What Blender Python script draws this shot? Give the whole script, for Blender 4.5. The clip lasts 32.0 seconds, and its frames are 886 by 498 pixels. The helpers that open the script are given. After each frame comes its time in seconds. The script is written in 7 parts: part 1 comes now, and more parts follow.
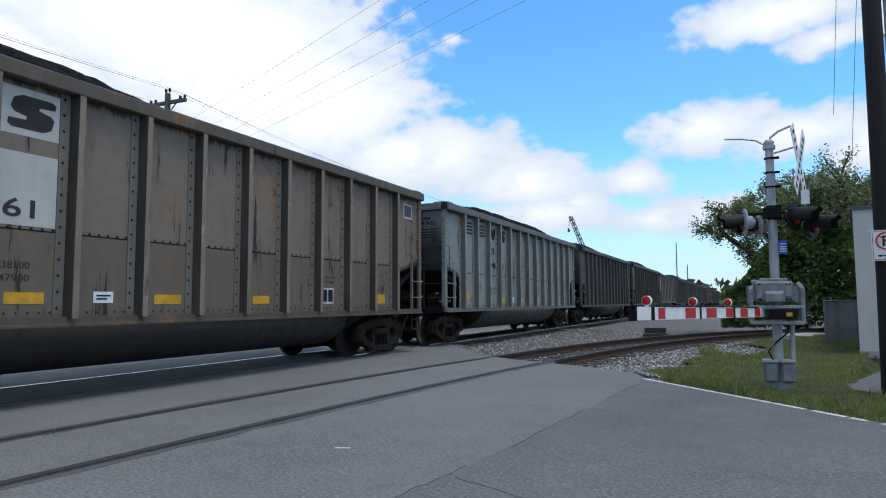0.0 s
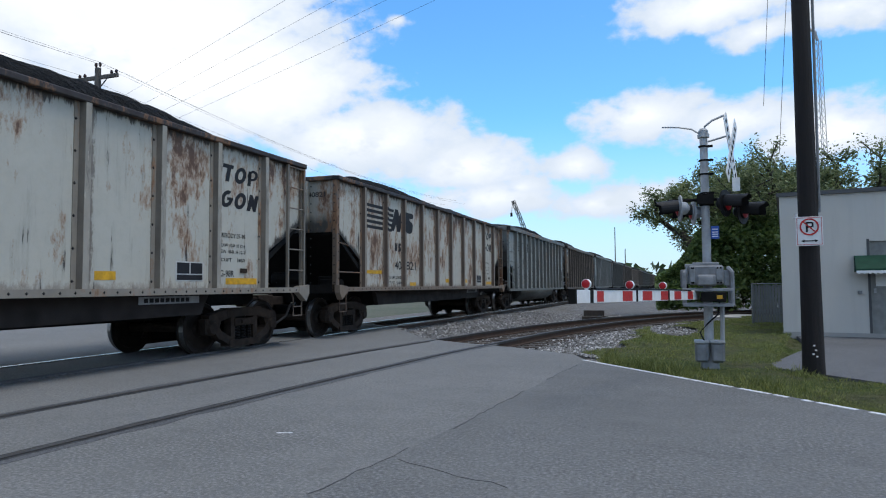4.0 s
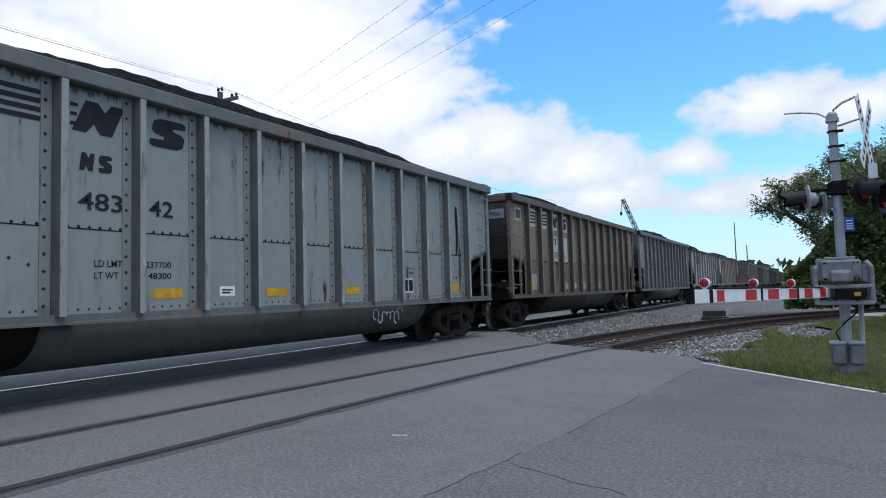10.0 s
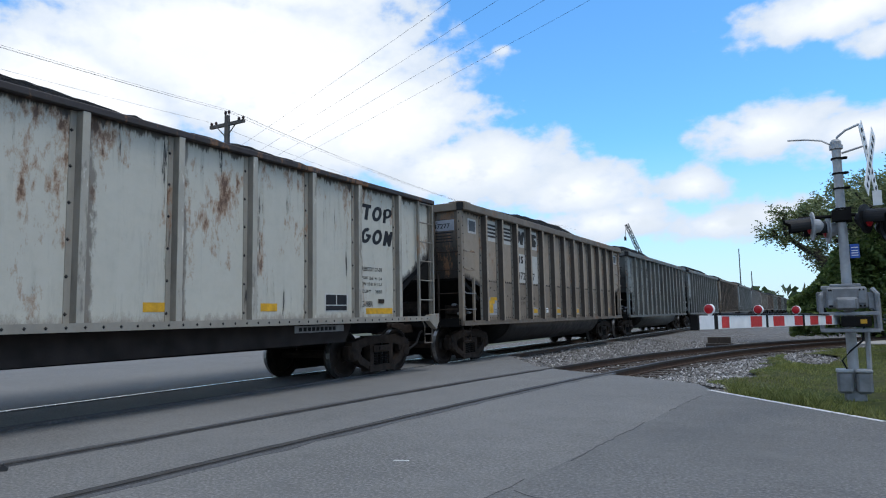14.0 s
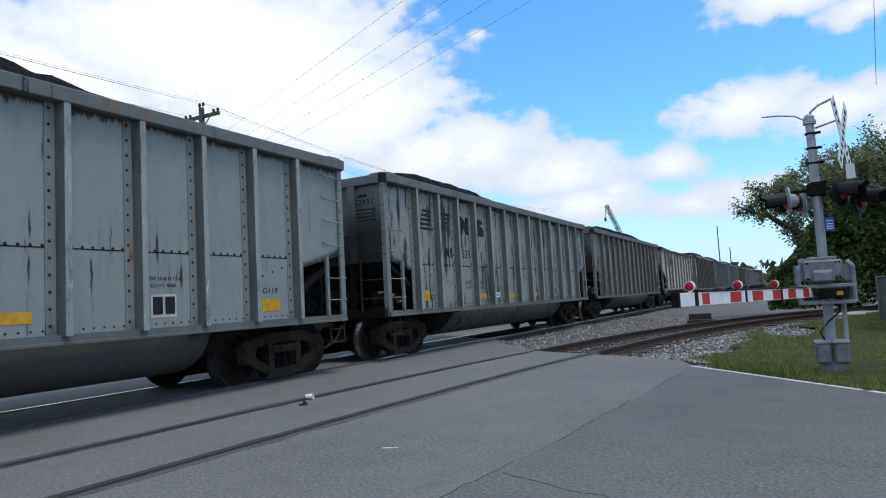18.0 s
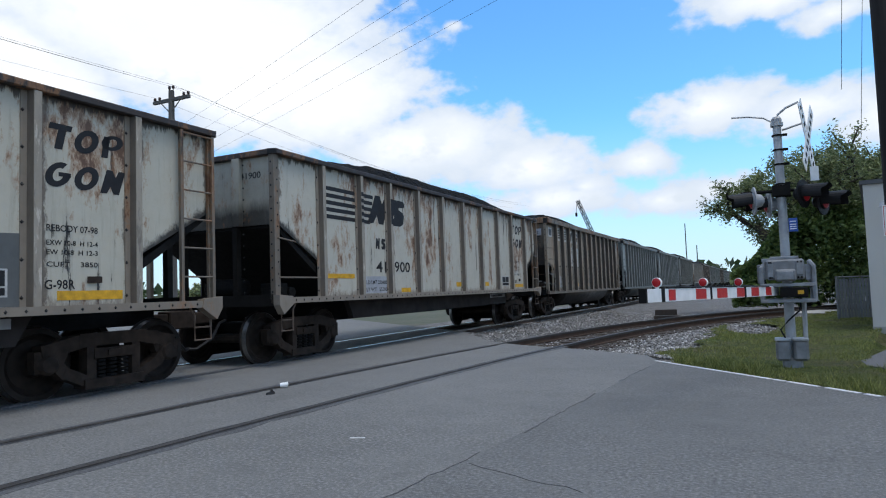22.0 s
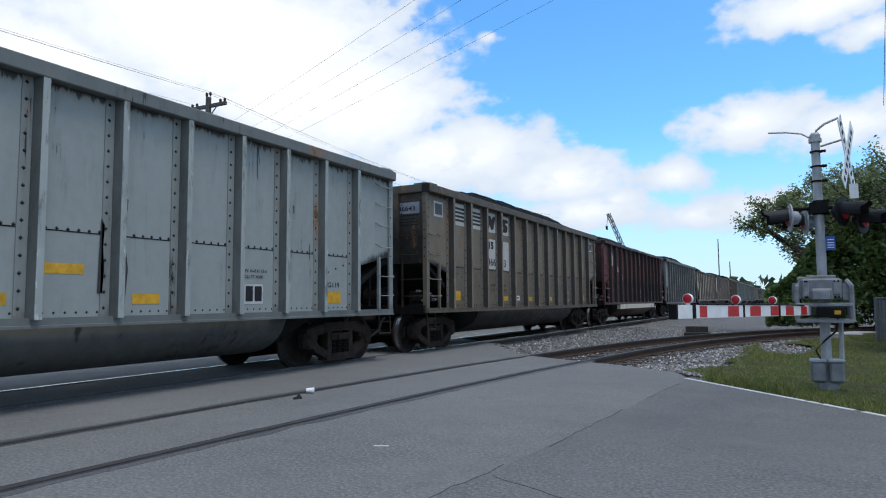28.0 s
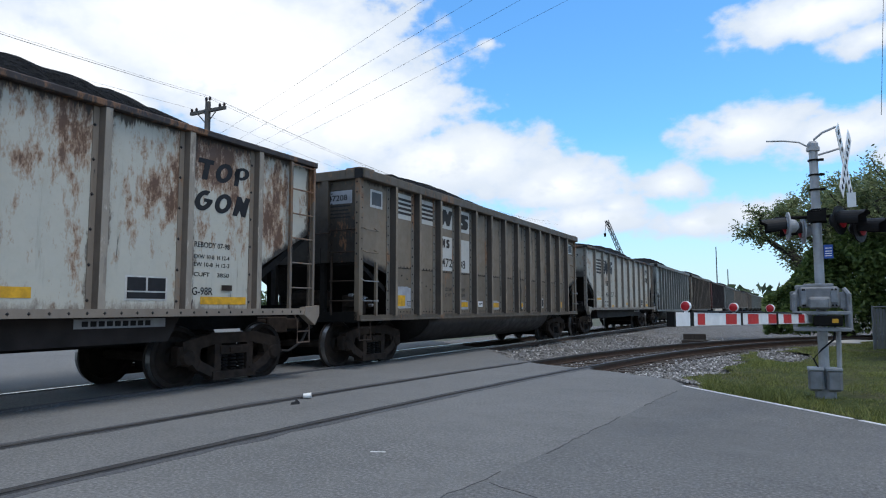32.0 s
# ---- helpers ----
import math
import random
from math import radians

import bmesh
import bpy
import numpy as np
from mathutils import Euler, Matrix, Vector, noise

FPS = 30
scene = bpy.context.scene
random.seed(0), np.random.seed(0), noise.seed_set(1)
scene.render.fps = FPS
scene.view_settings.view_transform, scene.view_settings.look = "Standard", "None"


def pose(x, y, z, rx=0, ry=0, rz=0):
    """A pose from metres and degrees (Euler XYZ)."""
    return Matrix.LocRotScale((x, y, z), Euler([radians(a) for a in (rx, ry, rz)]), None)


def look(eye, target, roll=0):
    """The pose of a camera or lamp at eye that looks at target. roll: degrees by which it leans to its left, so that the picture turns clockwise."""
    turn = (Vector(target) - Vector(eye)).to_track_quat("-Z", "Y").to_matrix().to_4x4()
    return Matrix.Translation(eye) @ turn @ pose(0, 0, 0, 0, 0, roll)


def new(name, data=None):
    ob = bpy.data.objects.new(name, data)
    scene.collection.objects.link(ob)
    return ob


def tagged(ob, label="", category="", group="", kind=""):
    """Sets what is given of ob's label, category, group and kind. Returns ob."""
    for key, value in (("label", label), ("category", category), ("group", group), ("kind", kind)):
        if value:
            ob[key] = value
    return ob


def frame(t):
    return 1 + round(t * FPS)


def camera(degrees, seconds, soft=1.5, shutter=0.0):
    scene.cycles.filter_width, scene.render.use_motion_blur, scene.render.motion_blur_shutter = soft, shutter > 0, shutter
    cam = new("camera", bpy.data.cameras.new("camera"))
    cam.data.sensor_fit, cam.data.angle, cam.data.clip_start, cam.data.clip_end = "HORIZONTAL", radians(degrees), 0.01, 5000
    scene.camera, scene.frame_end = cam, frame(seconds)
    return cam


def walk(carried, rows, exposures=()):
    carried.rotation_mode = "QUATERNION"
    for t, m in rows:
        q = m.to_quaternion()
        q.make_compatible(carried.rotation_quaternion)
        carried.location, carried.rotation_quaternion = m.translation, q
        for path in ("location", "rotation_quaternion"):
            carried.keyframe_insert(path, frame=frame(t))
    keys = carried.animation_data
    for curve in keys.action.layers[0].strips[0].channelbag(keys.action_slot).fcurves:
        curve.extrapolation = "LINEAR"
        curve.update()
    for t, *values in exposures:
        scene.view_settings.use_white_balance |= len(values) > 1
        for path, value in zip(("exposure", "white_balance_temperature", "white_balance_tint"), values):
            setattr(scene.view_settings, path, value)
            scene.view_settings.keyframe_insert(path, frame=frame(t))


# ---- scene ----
cam = camera(67.72, 32.0, soft=1.1)
EYE = 1.17
# seconds, tilt, lean, turn
TURNS = [
    (0.0, 94.65, 0.3, 24.7), (0.5, 94.55, 0.13, 24.57), (1.0, 94.49, 0.34, 23.67),
    (1.5, 94.63, 0.38, 21.36), (2.0, 94.32, 0.41, 20.25), (2.5, 94.01, 0.6, 20.14),
    (4.5, 93.12, 0.33, 19.76), (5.0, 93.65, 0.79, 20.22), (5.5, 93.79, 1.08, 21.18),
    (6.0, 93.73, 0.96, 21.92), (6.5, 93.78, 0.21, 22.53), (7.0, 94.03, -0.5, 23.2),
    (7.5, 94.24, 0.06, 24.07), (8.0, 94.22, 0.87, 25.03), (8.5, 94.19, 0.79, 26.01),
    (9.0, 93.92, 0.61, 26.85), (9.5, 93.77, 1.07, 27.95), (10.0, 93.68, 1.6, 29.19),
    (10.5, 93.8, 2.04, 29.86), (11.0, 96.48, 2.15, 29.58), (11.5, 95.39, 2.11, 28.73),
    (12.0, 94.12, 1.91, 29.06), (12.5, 94.39, 1.69, 29.3), (13.0, 94.92, 1.36, 29.55),
    (13.5, 95.4, 0.57, 29.75), (15.5, 96.72, 4.85, 27.68), (16.0, 96.07, 4.9, 26.97),
    (16.5, 93.89, 4.48, 27.04), (17.0, 93.3, 4.25, 27.65), (17.5, 93.26, 3.88, 27.96),
    (18.0, 94.51, 3.16, 28.09), (18.5, 95.07, 2.25, 27.88), (19.0, 94.97, 1.78, 27.11),
    (19.5, 94.31, 2.42, 26.28), (20.0, 93.8, 3.11, 25.43), (20.5, 93.47, 3.59, 25.09),
    (21.0, 93.37, 3.0, 25.09), (21.5, 93.43, 2.27, 25.16), (22.0, 93.66, 2.03, 25.53),
    (22.5, 93.91, 1.66, 26.27), (23.0, 94.0, 1.3, 26.94), (23.5, 94.08, 1.23, 27.4),
    (24.0, 94.19, 1.82, 27.73), (24.5, 94.38, 2.27, 27.88), (25.0, 94.55, 2.25, 28.0),
    (25.5, 94.66, 1.47, 28.1), (27.5, 94.71, -0.24, 28.01), (28.0, 94.56, 0.46, 27.89),
    (28.5, 94.45, 0.71, 27.83), (29.0, 94.4, 1.23, 27.73), (29.5, 94.5, 1.31, 27.68),
    (30.0, 94.75, 0.7, 27.68), (30.5, 94.92, 0.18, 27.75), (31.0, 94.95, -0.35, 27.76),
    (31.5, 95.0, -0.56, 27.74), (32.0, 95.07, 0.1, 27.71),
]
walk(cam, [(t, pose(0, 0, EYE, rx, ry, rz)) for t, rx, ry, rz in TURNS])

# ---- light ----
world = bpy.data.worlds.new("sky")
scene.world = world
world.use_nodes = True
SUN_EL, SUN_AZ = 72.0, -98.0          # height, and turn to the left of the track's far end


# clouds: turn to the left, height, half width, half height, in degrees
CLOUDS = [(60, 14, 11, 9), (46, 21.5, 18.5, 6.5), (38, 17, 13.5, 6), (26, 12.6, 9.5, 3.6), (17.8, 10.3, 6.5, 2.6), (12.9, 8.4, 2.6, 1.1),
          (2.5, 13.8, 5.6, 2.2), (-3.7, 12.8, 6.5, 2.0), (-10.5, 11.4, 6, 2.6), (-2.6, 21.6, 7.5, 2.2), (-6.2, 19.2, 3.6, 1.2), (-12, 20, 4.5, 1.7),
          (8.1, 10.1, 2.7, 1.7), (23.6, 22.3, 0.9, 0.45), (6.8, 6.9, 4.6, 1.5), (2.5, 7.4, 3.4, 1.4), (15.5, 7.6, 7.5, 1.7), (44, 28, 15, 4.5)]


def build_sky():
    """Clear blue sky with heaped fair-weather clouds, and more of them all round."""
    nt = world.node_tree
    nt.nodes.clear()
    N, L = nt.nodes.new, nt.links.new

    def calc(op, a, b=0.0, c=0.0):
        n = N("ShaderNodeMath")
        n.operation = op
        for k, v in enumerate((a, b, c)):
            if hasattr(v, "is_output"):
                L(v, n.inputs[k])
            else:
                n.inputs[k].default_value = v
        return n.outputs[0]

    def fog(vec, scale, detail, rough):
        n = N("ShaderNodeTexNoise")
        n.inputs["Scale"].default_value, n.inputs["Detail"].default_value, n.inputs["Roughness"].default_value = scale, detail, rough
        L(vec, n.inputs["Vector"])
        return n.outputs["Fac"]

    def smooth(v, lo, hi, a=0.0, b=1.0):
        n = N("ShaderNodeMapRange")
        n.interpolation_type = "SMOOTHSTEP"
        L(v, n.inputs[0])
        for k, q in enumerate((lo, hi, a, b)):
            n.inputs[1 + k].default_value = q
        return n.outputs[0]

    def blend(fac, a, b):
        n = N("ShaderNodeMix")
        n.data_type = "RGBA"
        for k, v in ((0, fac), (6, a), (7, b)):
            if hasattr(v, "is_output"):
                L(v, n.inputs[k])
            else:
                n.inputs[k].default_value = (*v, 1) if isinstance(v, tuple) else v
        return n.outputs[2]

    co, sep = N("ShaderNodeTexCoord"), N("ShaderNodeSeparateXYZ")
    L(co.outputs["Generated"], sep.inputs[0])
    x, y, z = sep.outputs
    turn = calc("MULTIPLY", calc("ARCTAN2", calc("MULTIPLY", x, -1.0), y), 57.2958)
    rise = calc("MULTIPLY", calc("ARCSINE", z), 57.2958)
    plan = N("ShaderNodeCombineXYZ")
    L(turn, plan.inputs[0])
    L(calc("MULTIPLY", rise, 1.5), plan.inputs[1])
    big, puff, wisp = fog(plan.outputs[0], 0.09, 5, 0.55), fog(plan.outputs[0], 0.3, 7, 0.52), fog(plan.outputs[0], 0.05, 4, 0.5)
    best = calc("MULTIPLY_ADD", big, 7.0, -3.3)
    away = smooth(calc("ABSOLUTE", calc("ADD", turn, -22.0)), 44.0, 60.0, -6.0, 0.0)
    high = smooth(rise, 24.0, 34.0, 0.0, 6.0)
    best = calc("ADD", best, calc("MINIMUM", calc("ADD", away, high), 0.0))
    for a, e, ra, re_ in CLOUDS:
        u = calc("MULTIPLY_ADD", turn, 1 / ra, -a / ra)
        w = calc("MULTIPLY_ADD", rise, 1 / re_, -e / re_)
        d = calc("SQRT", calc("ADD", calc("MULTIPLY", u, u), calc("MULTIPLY", w, w)))
        best = calc("SMOOTH_MAX", best, calc("MULTIPLY", calc("SUBTRACT", 1.0, d), min(ra, re_) ** 0.5 * 0.9), 0.25)
    dens = calc("ADD", best, calc("MULTIPLY_ADD", puff, 2.4, -1.2))
    dens = calc("ADD", dens, calc("MULTIPLY_ADD", fog(plan.outputs[0], 1.1, 6, 0.6), 0.26, -0.13))
    cover = smooth(dens, -0.28, 0.4)
    body = smooth(dens, 0.1, 1.6)
    shade = smooth(calc("ADD", calc("MULTIPLY", puff, 0.6), calc("MULTIPLY", big, 0.5)), 0.42, 0.66)
    under = calc("MULTIPLY", smooth(calc("ADD", rise, calc("MULTIPLY", wisp, 14.0)), 15.0, 24.0, 1.0, 0.0), body)
    col = blend(body, (0.72, 0.82, 0.97), (1.22, 1.23, 1.25))
    col = blend(calc("MULTIPLY", shade, calc("MULTIPLY_ADD", under, 0.45, 0.38)), col, (0.63, 0.73, 0.85))
    sky = N("ShaderNodeTexSky")
    sky.sky_type, sky.sun_disc = "NISHITA", False
    sky.sun_elevation, sky.sun_rotation = radians(SUN_EL), radians(-SUN_AZ)
    sky.air_density, sky.dust_density, sky.ozone_density = 1.0, 0.3, 3.0
    tint = N("ShaderNodeMix")
    tint.data_type, tint.blend_type = "RGBA", "MULTIPLY"
    tint.inputs[0].default_value, tint.inputs[7].default_value = 1.0, (0.116, 0.206, 0.256, 1)
    L(sky.outputs[0], tint.inputs[6])
    haze = smooth(rise, -1.0, 15.0, 0.8, 0.0)
    blue = blend(haze, tint.outputs[2], (0.68, 0.8, 0.95))
    bg, out = N("ShaderNodeBackground"), N("ShaderNodeOutputWorld")
    L(blend(cover, blue, col), bg.inputs[0])
    bg.inputs[1].default_value = 1.0
    L(bg.outputs[0], out.inputs[0])


build_sky()
sun_data = bpy.data.lights.new("sun", "SUN")
sun_data.energy, sun_data.angle, sun_data.color = 1.9, radians(25), (1.0, 0.97, 0.93)
sun = new("sun", sun_data)
sun.matrix_world = look((0, 0, 30), Vector((0, 0, 30)) - Vector((-math.sin(radians(SUN_AZ)) * math.cos(radians(SUN_EL)),
                        math.cos(radians(SUN_AZ)) * math.cos(radians(SUN_EL)), math.sin(radians(SUN_EL)))))


# ---- materials ----
def material(name):
    m = bpy.data.materials.new(name)
    m.use_nodes = True
    m.node_tree.nodes.clear()
    return m, m.node_tree


class Nodes:
    """Short-hand for a material's nodes."""

    def __init__(self, name):
        self.mat, self.t = material(name)
        self.out = self.t.nodes.new("ShaderNodeOutputMaterial")
        self.b = self.t.nodes.new("ShaderNodeBsdfPrincipled")
        self.t.links.new(self.b.outputs[0], self.out.inputs[0])
        self.co = self.t.nodes.new("ShaderNodeTexCoord")
        self.jitter, self.moved = False, None

    def put(self, socket, v):
        if hasattr(v, "is_output"):
            self.t.links.new(v, socket)
        else:
            socket.default_value = v

    def coords(self, scale=(1, 1, 1), shift=(0, 0, 0)):
        n = self.t.nodes.new("ShaderNodeMapping")
        n.inputs["Scale"].default_value, n.inputs["Location"].default_value = scale, shift
        src = self.co.outputs["Object"]
        if self.jitter:
            if self.moved is None:
                info = self.t.nodes.new("ShaderNodeObjectInfo")
                k = self.t.nodes.new("ShaderNodeVectorMath")
                k.operation = "MULTIPLY_ADD"
                k.inputs[1].default_value = (31.0, 47.0, 83.0)
                self.t.links.new(info.outputs["Random"], k.inputs[0])
                self.t.links.new(src, k.inputs[2])
                self.moved = k.outputs[0]
            src = self.moved
        self.t.links.new(src, n.inputs[0])
        return n.outputs[0]

    def noise(self, scale, detail=4, rough=0.6, vec=None, stretch=(1, 1, 1), shift=(0, 0, 0)):
        n = self.t.nodes.new("ShaderNodeTexNoise")
        n.inputs["Scale"].default_value, n.inputs["Detail"].default_value, n.inputs["Roughness"].default_value = scale, detail, rough
        self.t.links.new(vec or self.coords(stretch, shift), n.inputs["Vector"])
        return n.outputs["Fac"]

    def voronoi(self, scale, feature="F1", vec=None):
        n = self.t.nodes.new("ShaderNodeTexVoronoi")
        n.feature = feature
        n.inputs["Scale"].default_value = scale
        self.t.links.new(vec or self.coords(), n.inputs["Vector"])
        return n.outputs["Distance"], n.outputs.get("Color")

    def ramp(self, fac, stops):
        n = self.t.nodes.new("ShaderNodeValToRGB")
        e = n.color_ramp.elements
        while len(e) < len(stops):
            e.new(0.5)
        for s, (p, c) in zip(e, stops):
            s.position, s.color = p, (c, c, c, 1) if isinstance(c, (int, float)) else (*c, 1)
        self.put(n.inputs[0], fac)
        return n.outputs[0]

    def mix(self, fac, a, b, how="MIX"):
        n = self.t.nodes.new("ShaderNodeMix")
        n.data_type, n.blend_type = "RGBA", how
        for i, v in ((0, fac), (6, a), (7, b)):
            if isinstance(v, tuple) and len(v) == 3:
                v = (*v, 1)
            self.put(n.inputs[i], v)
        return n.outputs[2]

    def math(self, op, a, b=0.0, c=0.0):
        n = self.t.nodes.new("ShaderNodeMath")
        n.operation = op
        for i, v in enumerate((a, b, c)):
            self.put(n.inputs[i], v)
        return n.outputs[0]

    def axis(self, i):
        n = self.t.nodes.new("ShaderNodeSeparateXYZ")
        self.t.links.new(self.co.outputs["Object"], n.inputs[0])
        return n.outputs[i]

    def done(self, colour, rough=0.7, metal=0.0, bump=None, strength=0.3, dist=0.02, spec=None):
        if isinstance(colour, tuple) and len(colour) == 3:
            colour = (*colour, 1)
        self.put(self.b.inputs["Base Color"], colour)
        self.put(self.b.inputs["Roughness"], rough)
        self.put(self.b.inputs["Metallic"], metal)
        if spec is not None:
            self.b.inputs["Specular IOR Level"].default_value = spec
        if bump is not None:
            n = self.t.nodes.new("ShaderNodeBump")
            n.inputs["Strength"].default_value, n.inputs["Distance"].default_value = strength, dist
            self.t.links.new(bump, n.inputs["Height"])
            self.t.links.new(n.outputs[0], self.b.inputs["Normal"])
        return self.mat


def plain(name, colour, rough=0.6, metal=0.0, vary=0.25, scale=6.0):
    """A painted or bare surface with blotches and fine grain."""
    n = Nodes(name)
    a = n.noise(scale, 5, 0.65)
    dark = tuple(c * (1 - vary) for c in colour)
    light = tuple(min(1, c * (1 + vary * 0.6)) for c in colour)
    return n.done(n.ramp(a, [(0.3, dark), (0.7, light)]), n.ramp(n.noise(scale * 4), [(0.3, max(0.05, rough - 0.1)), (0.7, min(1, rough + 0.1))]), metal,
                  n.noise(scale * 12, 3), 0.15, 0.01, spec=0.2 if max(colour) < 0.06 and metal < 0.3 else None)


def paint_mat(name, base, streak=0.3, rust=0.0, grime=0.3, low=None, low_z=2.0, patch=0.0, seed=0.0, top=3.7, sill=1.05, jitter=False, span=0.8, soot=None, seam=0.0):
    """Weathered freight-car paint: smears of soot, thin crisp runs, rust drips; low: colour of a band that fades in
    below low_z.
    soot: length and cut corners of a side, blackened round the cut and under the top edge; seam: spacing of joints that
    bleed rust."""
    n = Nodes(name)
    n.jitter = jitter
    sh = (seed * 3.1, seed * 7.7, seed * 1.3)
    z = n.axis(2)
    dirty = tuple(c * 0.55 + 0.006 for c in base)
    col = n.mix(n.ramp(n.noise(0.7, 6, 0.62, shift=sh), [(0.36, 0.0), (0.68, 0.2 + 0.35 * grime)]), base, tuple(c * (1 - 0.42 * grime) for c in base))
    col = n.mix(n.ramp(n.noise(5.0, 7, 0.75, shift=sh), [(0.45, 0.0), (0.75, 0.12 + 0.25 * grime)]), col, dirty)
    col = n.mix(n.ramp(n.noise(2.2, 5, 0.6, shift=(sh[1], sh[0], 3)), [(0.55, 0.0), (0.75, 0.12)]), col, tuple(min(1, c * 1.35) for c in base))
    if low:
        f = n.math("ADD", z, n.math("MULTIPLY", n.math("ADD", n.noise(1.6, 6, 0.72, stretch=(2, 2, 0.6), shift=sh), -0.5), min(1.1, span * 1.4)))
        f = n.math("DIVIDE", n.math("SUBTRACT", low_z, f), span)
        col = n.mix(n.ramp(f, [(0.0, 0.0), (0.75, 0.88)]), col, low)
    # soft wide smears
    sm = n.noise(1.0, 4, 0.6, stretch=(2.3, 2.3, 0.35), shift=(sh[2], sh[1], sh[0]))
    col = n.mix(n.math("MULTIPLY", n.ramp(sm, [(0.56 - 0.1 * grime, 0.0), (0.8, 1.0)]), 0.08 + 0.25 * grime), col, tuple(c * 0.33 for c in base))
    if streak > 0:
        s = n.noise(1.0, 2, 0.5, stretch=(6.5, 6.5, 0.55), shift=(sh[1], sh[2], sh[0]))
        br = n.noise(1.0, 6, 0.75, stretch=(15, 15, 1.6), shift=sh)
        area = n.noise(0.75, 3, 0.5, shift=(sh[0], 5, sh[2]))
        v = n.math("ADD", n.math("MULTIPLY", s, 0.52), n.math("MULTIPLY", br, 0.48))
        v = n.math("ADD", v, n.math("MULTIPLY", n.math("ADD", area, -0.5), 0.34))
        lo = 0.655 - 0.12 * streak
        f = n.ramp(v, [(lo, 0.0), (lo + 0.022, 1.0)])
        col = n.mix(n.math("MULTIPLY", n.ramp(v, [(lo - 0.09, 0.0), (lo, 1.0)]), 0.25), col, tuple(c * 0.4 for c in base))
        col = n.mix(n.math("MULTIPLY", f, 0.95), col, (0.012, 0.012, 0.013))
    if rust > 0:
        # blotches that run downwards, deep at their heart, more of them high up
        r = n.noise(1.0, 5, 0.65, stretch=(2.7, 2.7, 0.95), shift=(sh[2], sh[0], sh[1]))
        fine = n.noise(9.0, 7, 0.8, stretch=(1, 1, 0.45), shift=(sh[0], sh[2], sh[1]))
        area = n.noise(0.6, 2, 0.5, shift=(sh[1], sh[0], sh[2]))
        v = n.math("ADD", n.math("MULTIPLY", r, 0.5), n.math("MULTIPLY", fine, 0.5))
        v = n.math("ADD", v, n.math("MULTIPLY", n.math("ADD", area, -0.5), 0.4))
        v = n.math("ADD", v, n.math("MULTIPLY", n.math("ADD", z, -2.4), 0.035))
        lo = 0.615 - 0.12 * rust
        col = n.mix(n.ramp(v, [(lo - 0.02, 0.0), (lo + 0.05, 0.75)]), col, (0.25, 0.12, 0.05))
        col = n.mix(n.ramp(v, [(lo + 0.04, 0.0), (lo + 0.09, 0.9)]), col, (0.085, 0.04, 0.022))
        # rust creeping up from the bottom edge
        e = n.math("ADD", n.math("SUBTRACT", sill + 0.05, z), n.math("MULTIPLY", n.math("ADD", fine, -0.4), 0.5))
        col = n.mix(n.ramp(e, [(0.0, 0.0), (0.12, 0.4 + 0.4 * rust)]), col, (0.085, 0.05, 0.034))
    if seam > 0:
        u = n.math("FRACT", n.math("DIVIDE", n.math("ADD", n.axis(1), -1.37 + 10 * seam), seam))
        u = n.math("MULTIPLY", n.math("MINIMUM", u, n.math("SUBTRACT", 1.0, u)), seam)
        u = n.math("ADD", u, n.math("MULTIPLY", n.math("SUBTRACT", 0.5, n.noise(4.5, 7, 0.78, stretch=(1, 1, 0.4), shift=sh)), 0.42))
        col = n.mix(n.ramp(u, [(0.1, 0.5 + 0.45 * rust), (0.14, 0.0)]), col, (0.06, 0.036, 0.024))
    if soot:
        far, ya, za, yb, zb, tall = soot
        q = n.math("MINIMUM", n.axis(1), n.math("SUBTRACT", far, n.axis(1)))
        over = n.math("SUBTRACT", z, n.math("MULTIPLY_ADD", q, (zb - za) / (yb - ya), za - ya * (zb - za) / (yb - ya)))
        rag = n.noise(3.2, 7, 0.78, stretch=(1, 1, 0.55), shift=(sh[2], 7, sh[0]))
        over = n.math("ADD", over, n.math("MULTIPLY", n.math("SUBTRACT", 0.42, rag), tall * 2.6))
        k = n.math("MULTIPLY", n.ramp(over, [(0.03, 1.0), (0.13, 0.0)]), n.ramp(n.math("SUBTRACT", q, yb), [(0.0, 1.0), (0.1, 0.0)]))
        col = n.mix(n.math("MULTIPLY", k, 0.95), col, (0.012, 0.01, 0.009))
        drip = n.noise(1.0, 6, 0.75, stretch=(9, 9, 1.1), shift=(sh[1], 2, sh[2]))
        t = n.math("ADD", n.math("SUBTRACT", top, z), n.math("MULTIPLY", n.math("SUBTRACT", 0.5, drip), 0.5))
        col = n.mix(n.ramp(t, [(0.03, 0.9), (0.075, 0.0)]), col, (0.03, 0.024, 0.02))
    if patch > 0:
        p = n.noise(0.55, 2, 0.4, shift=(sh[0] + 4, sh[1], sh[2]))
        col = n.mix(n.ramp(p, [(0.56, 0.0), (0.575, patch)]), col, tuple(c * 0.42 for c in base))
    return n.done(col, n.ramp(n.noise(5, 4, 0.6, shift=sh), [(0.3, 0.5), (0.7, 0.8)]), 0.0, n.noise(3, 6, 0.7, shift=sh), 0.25, 0.012)


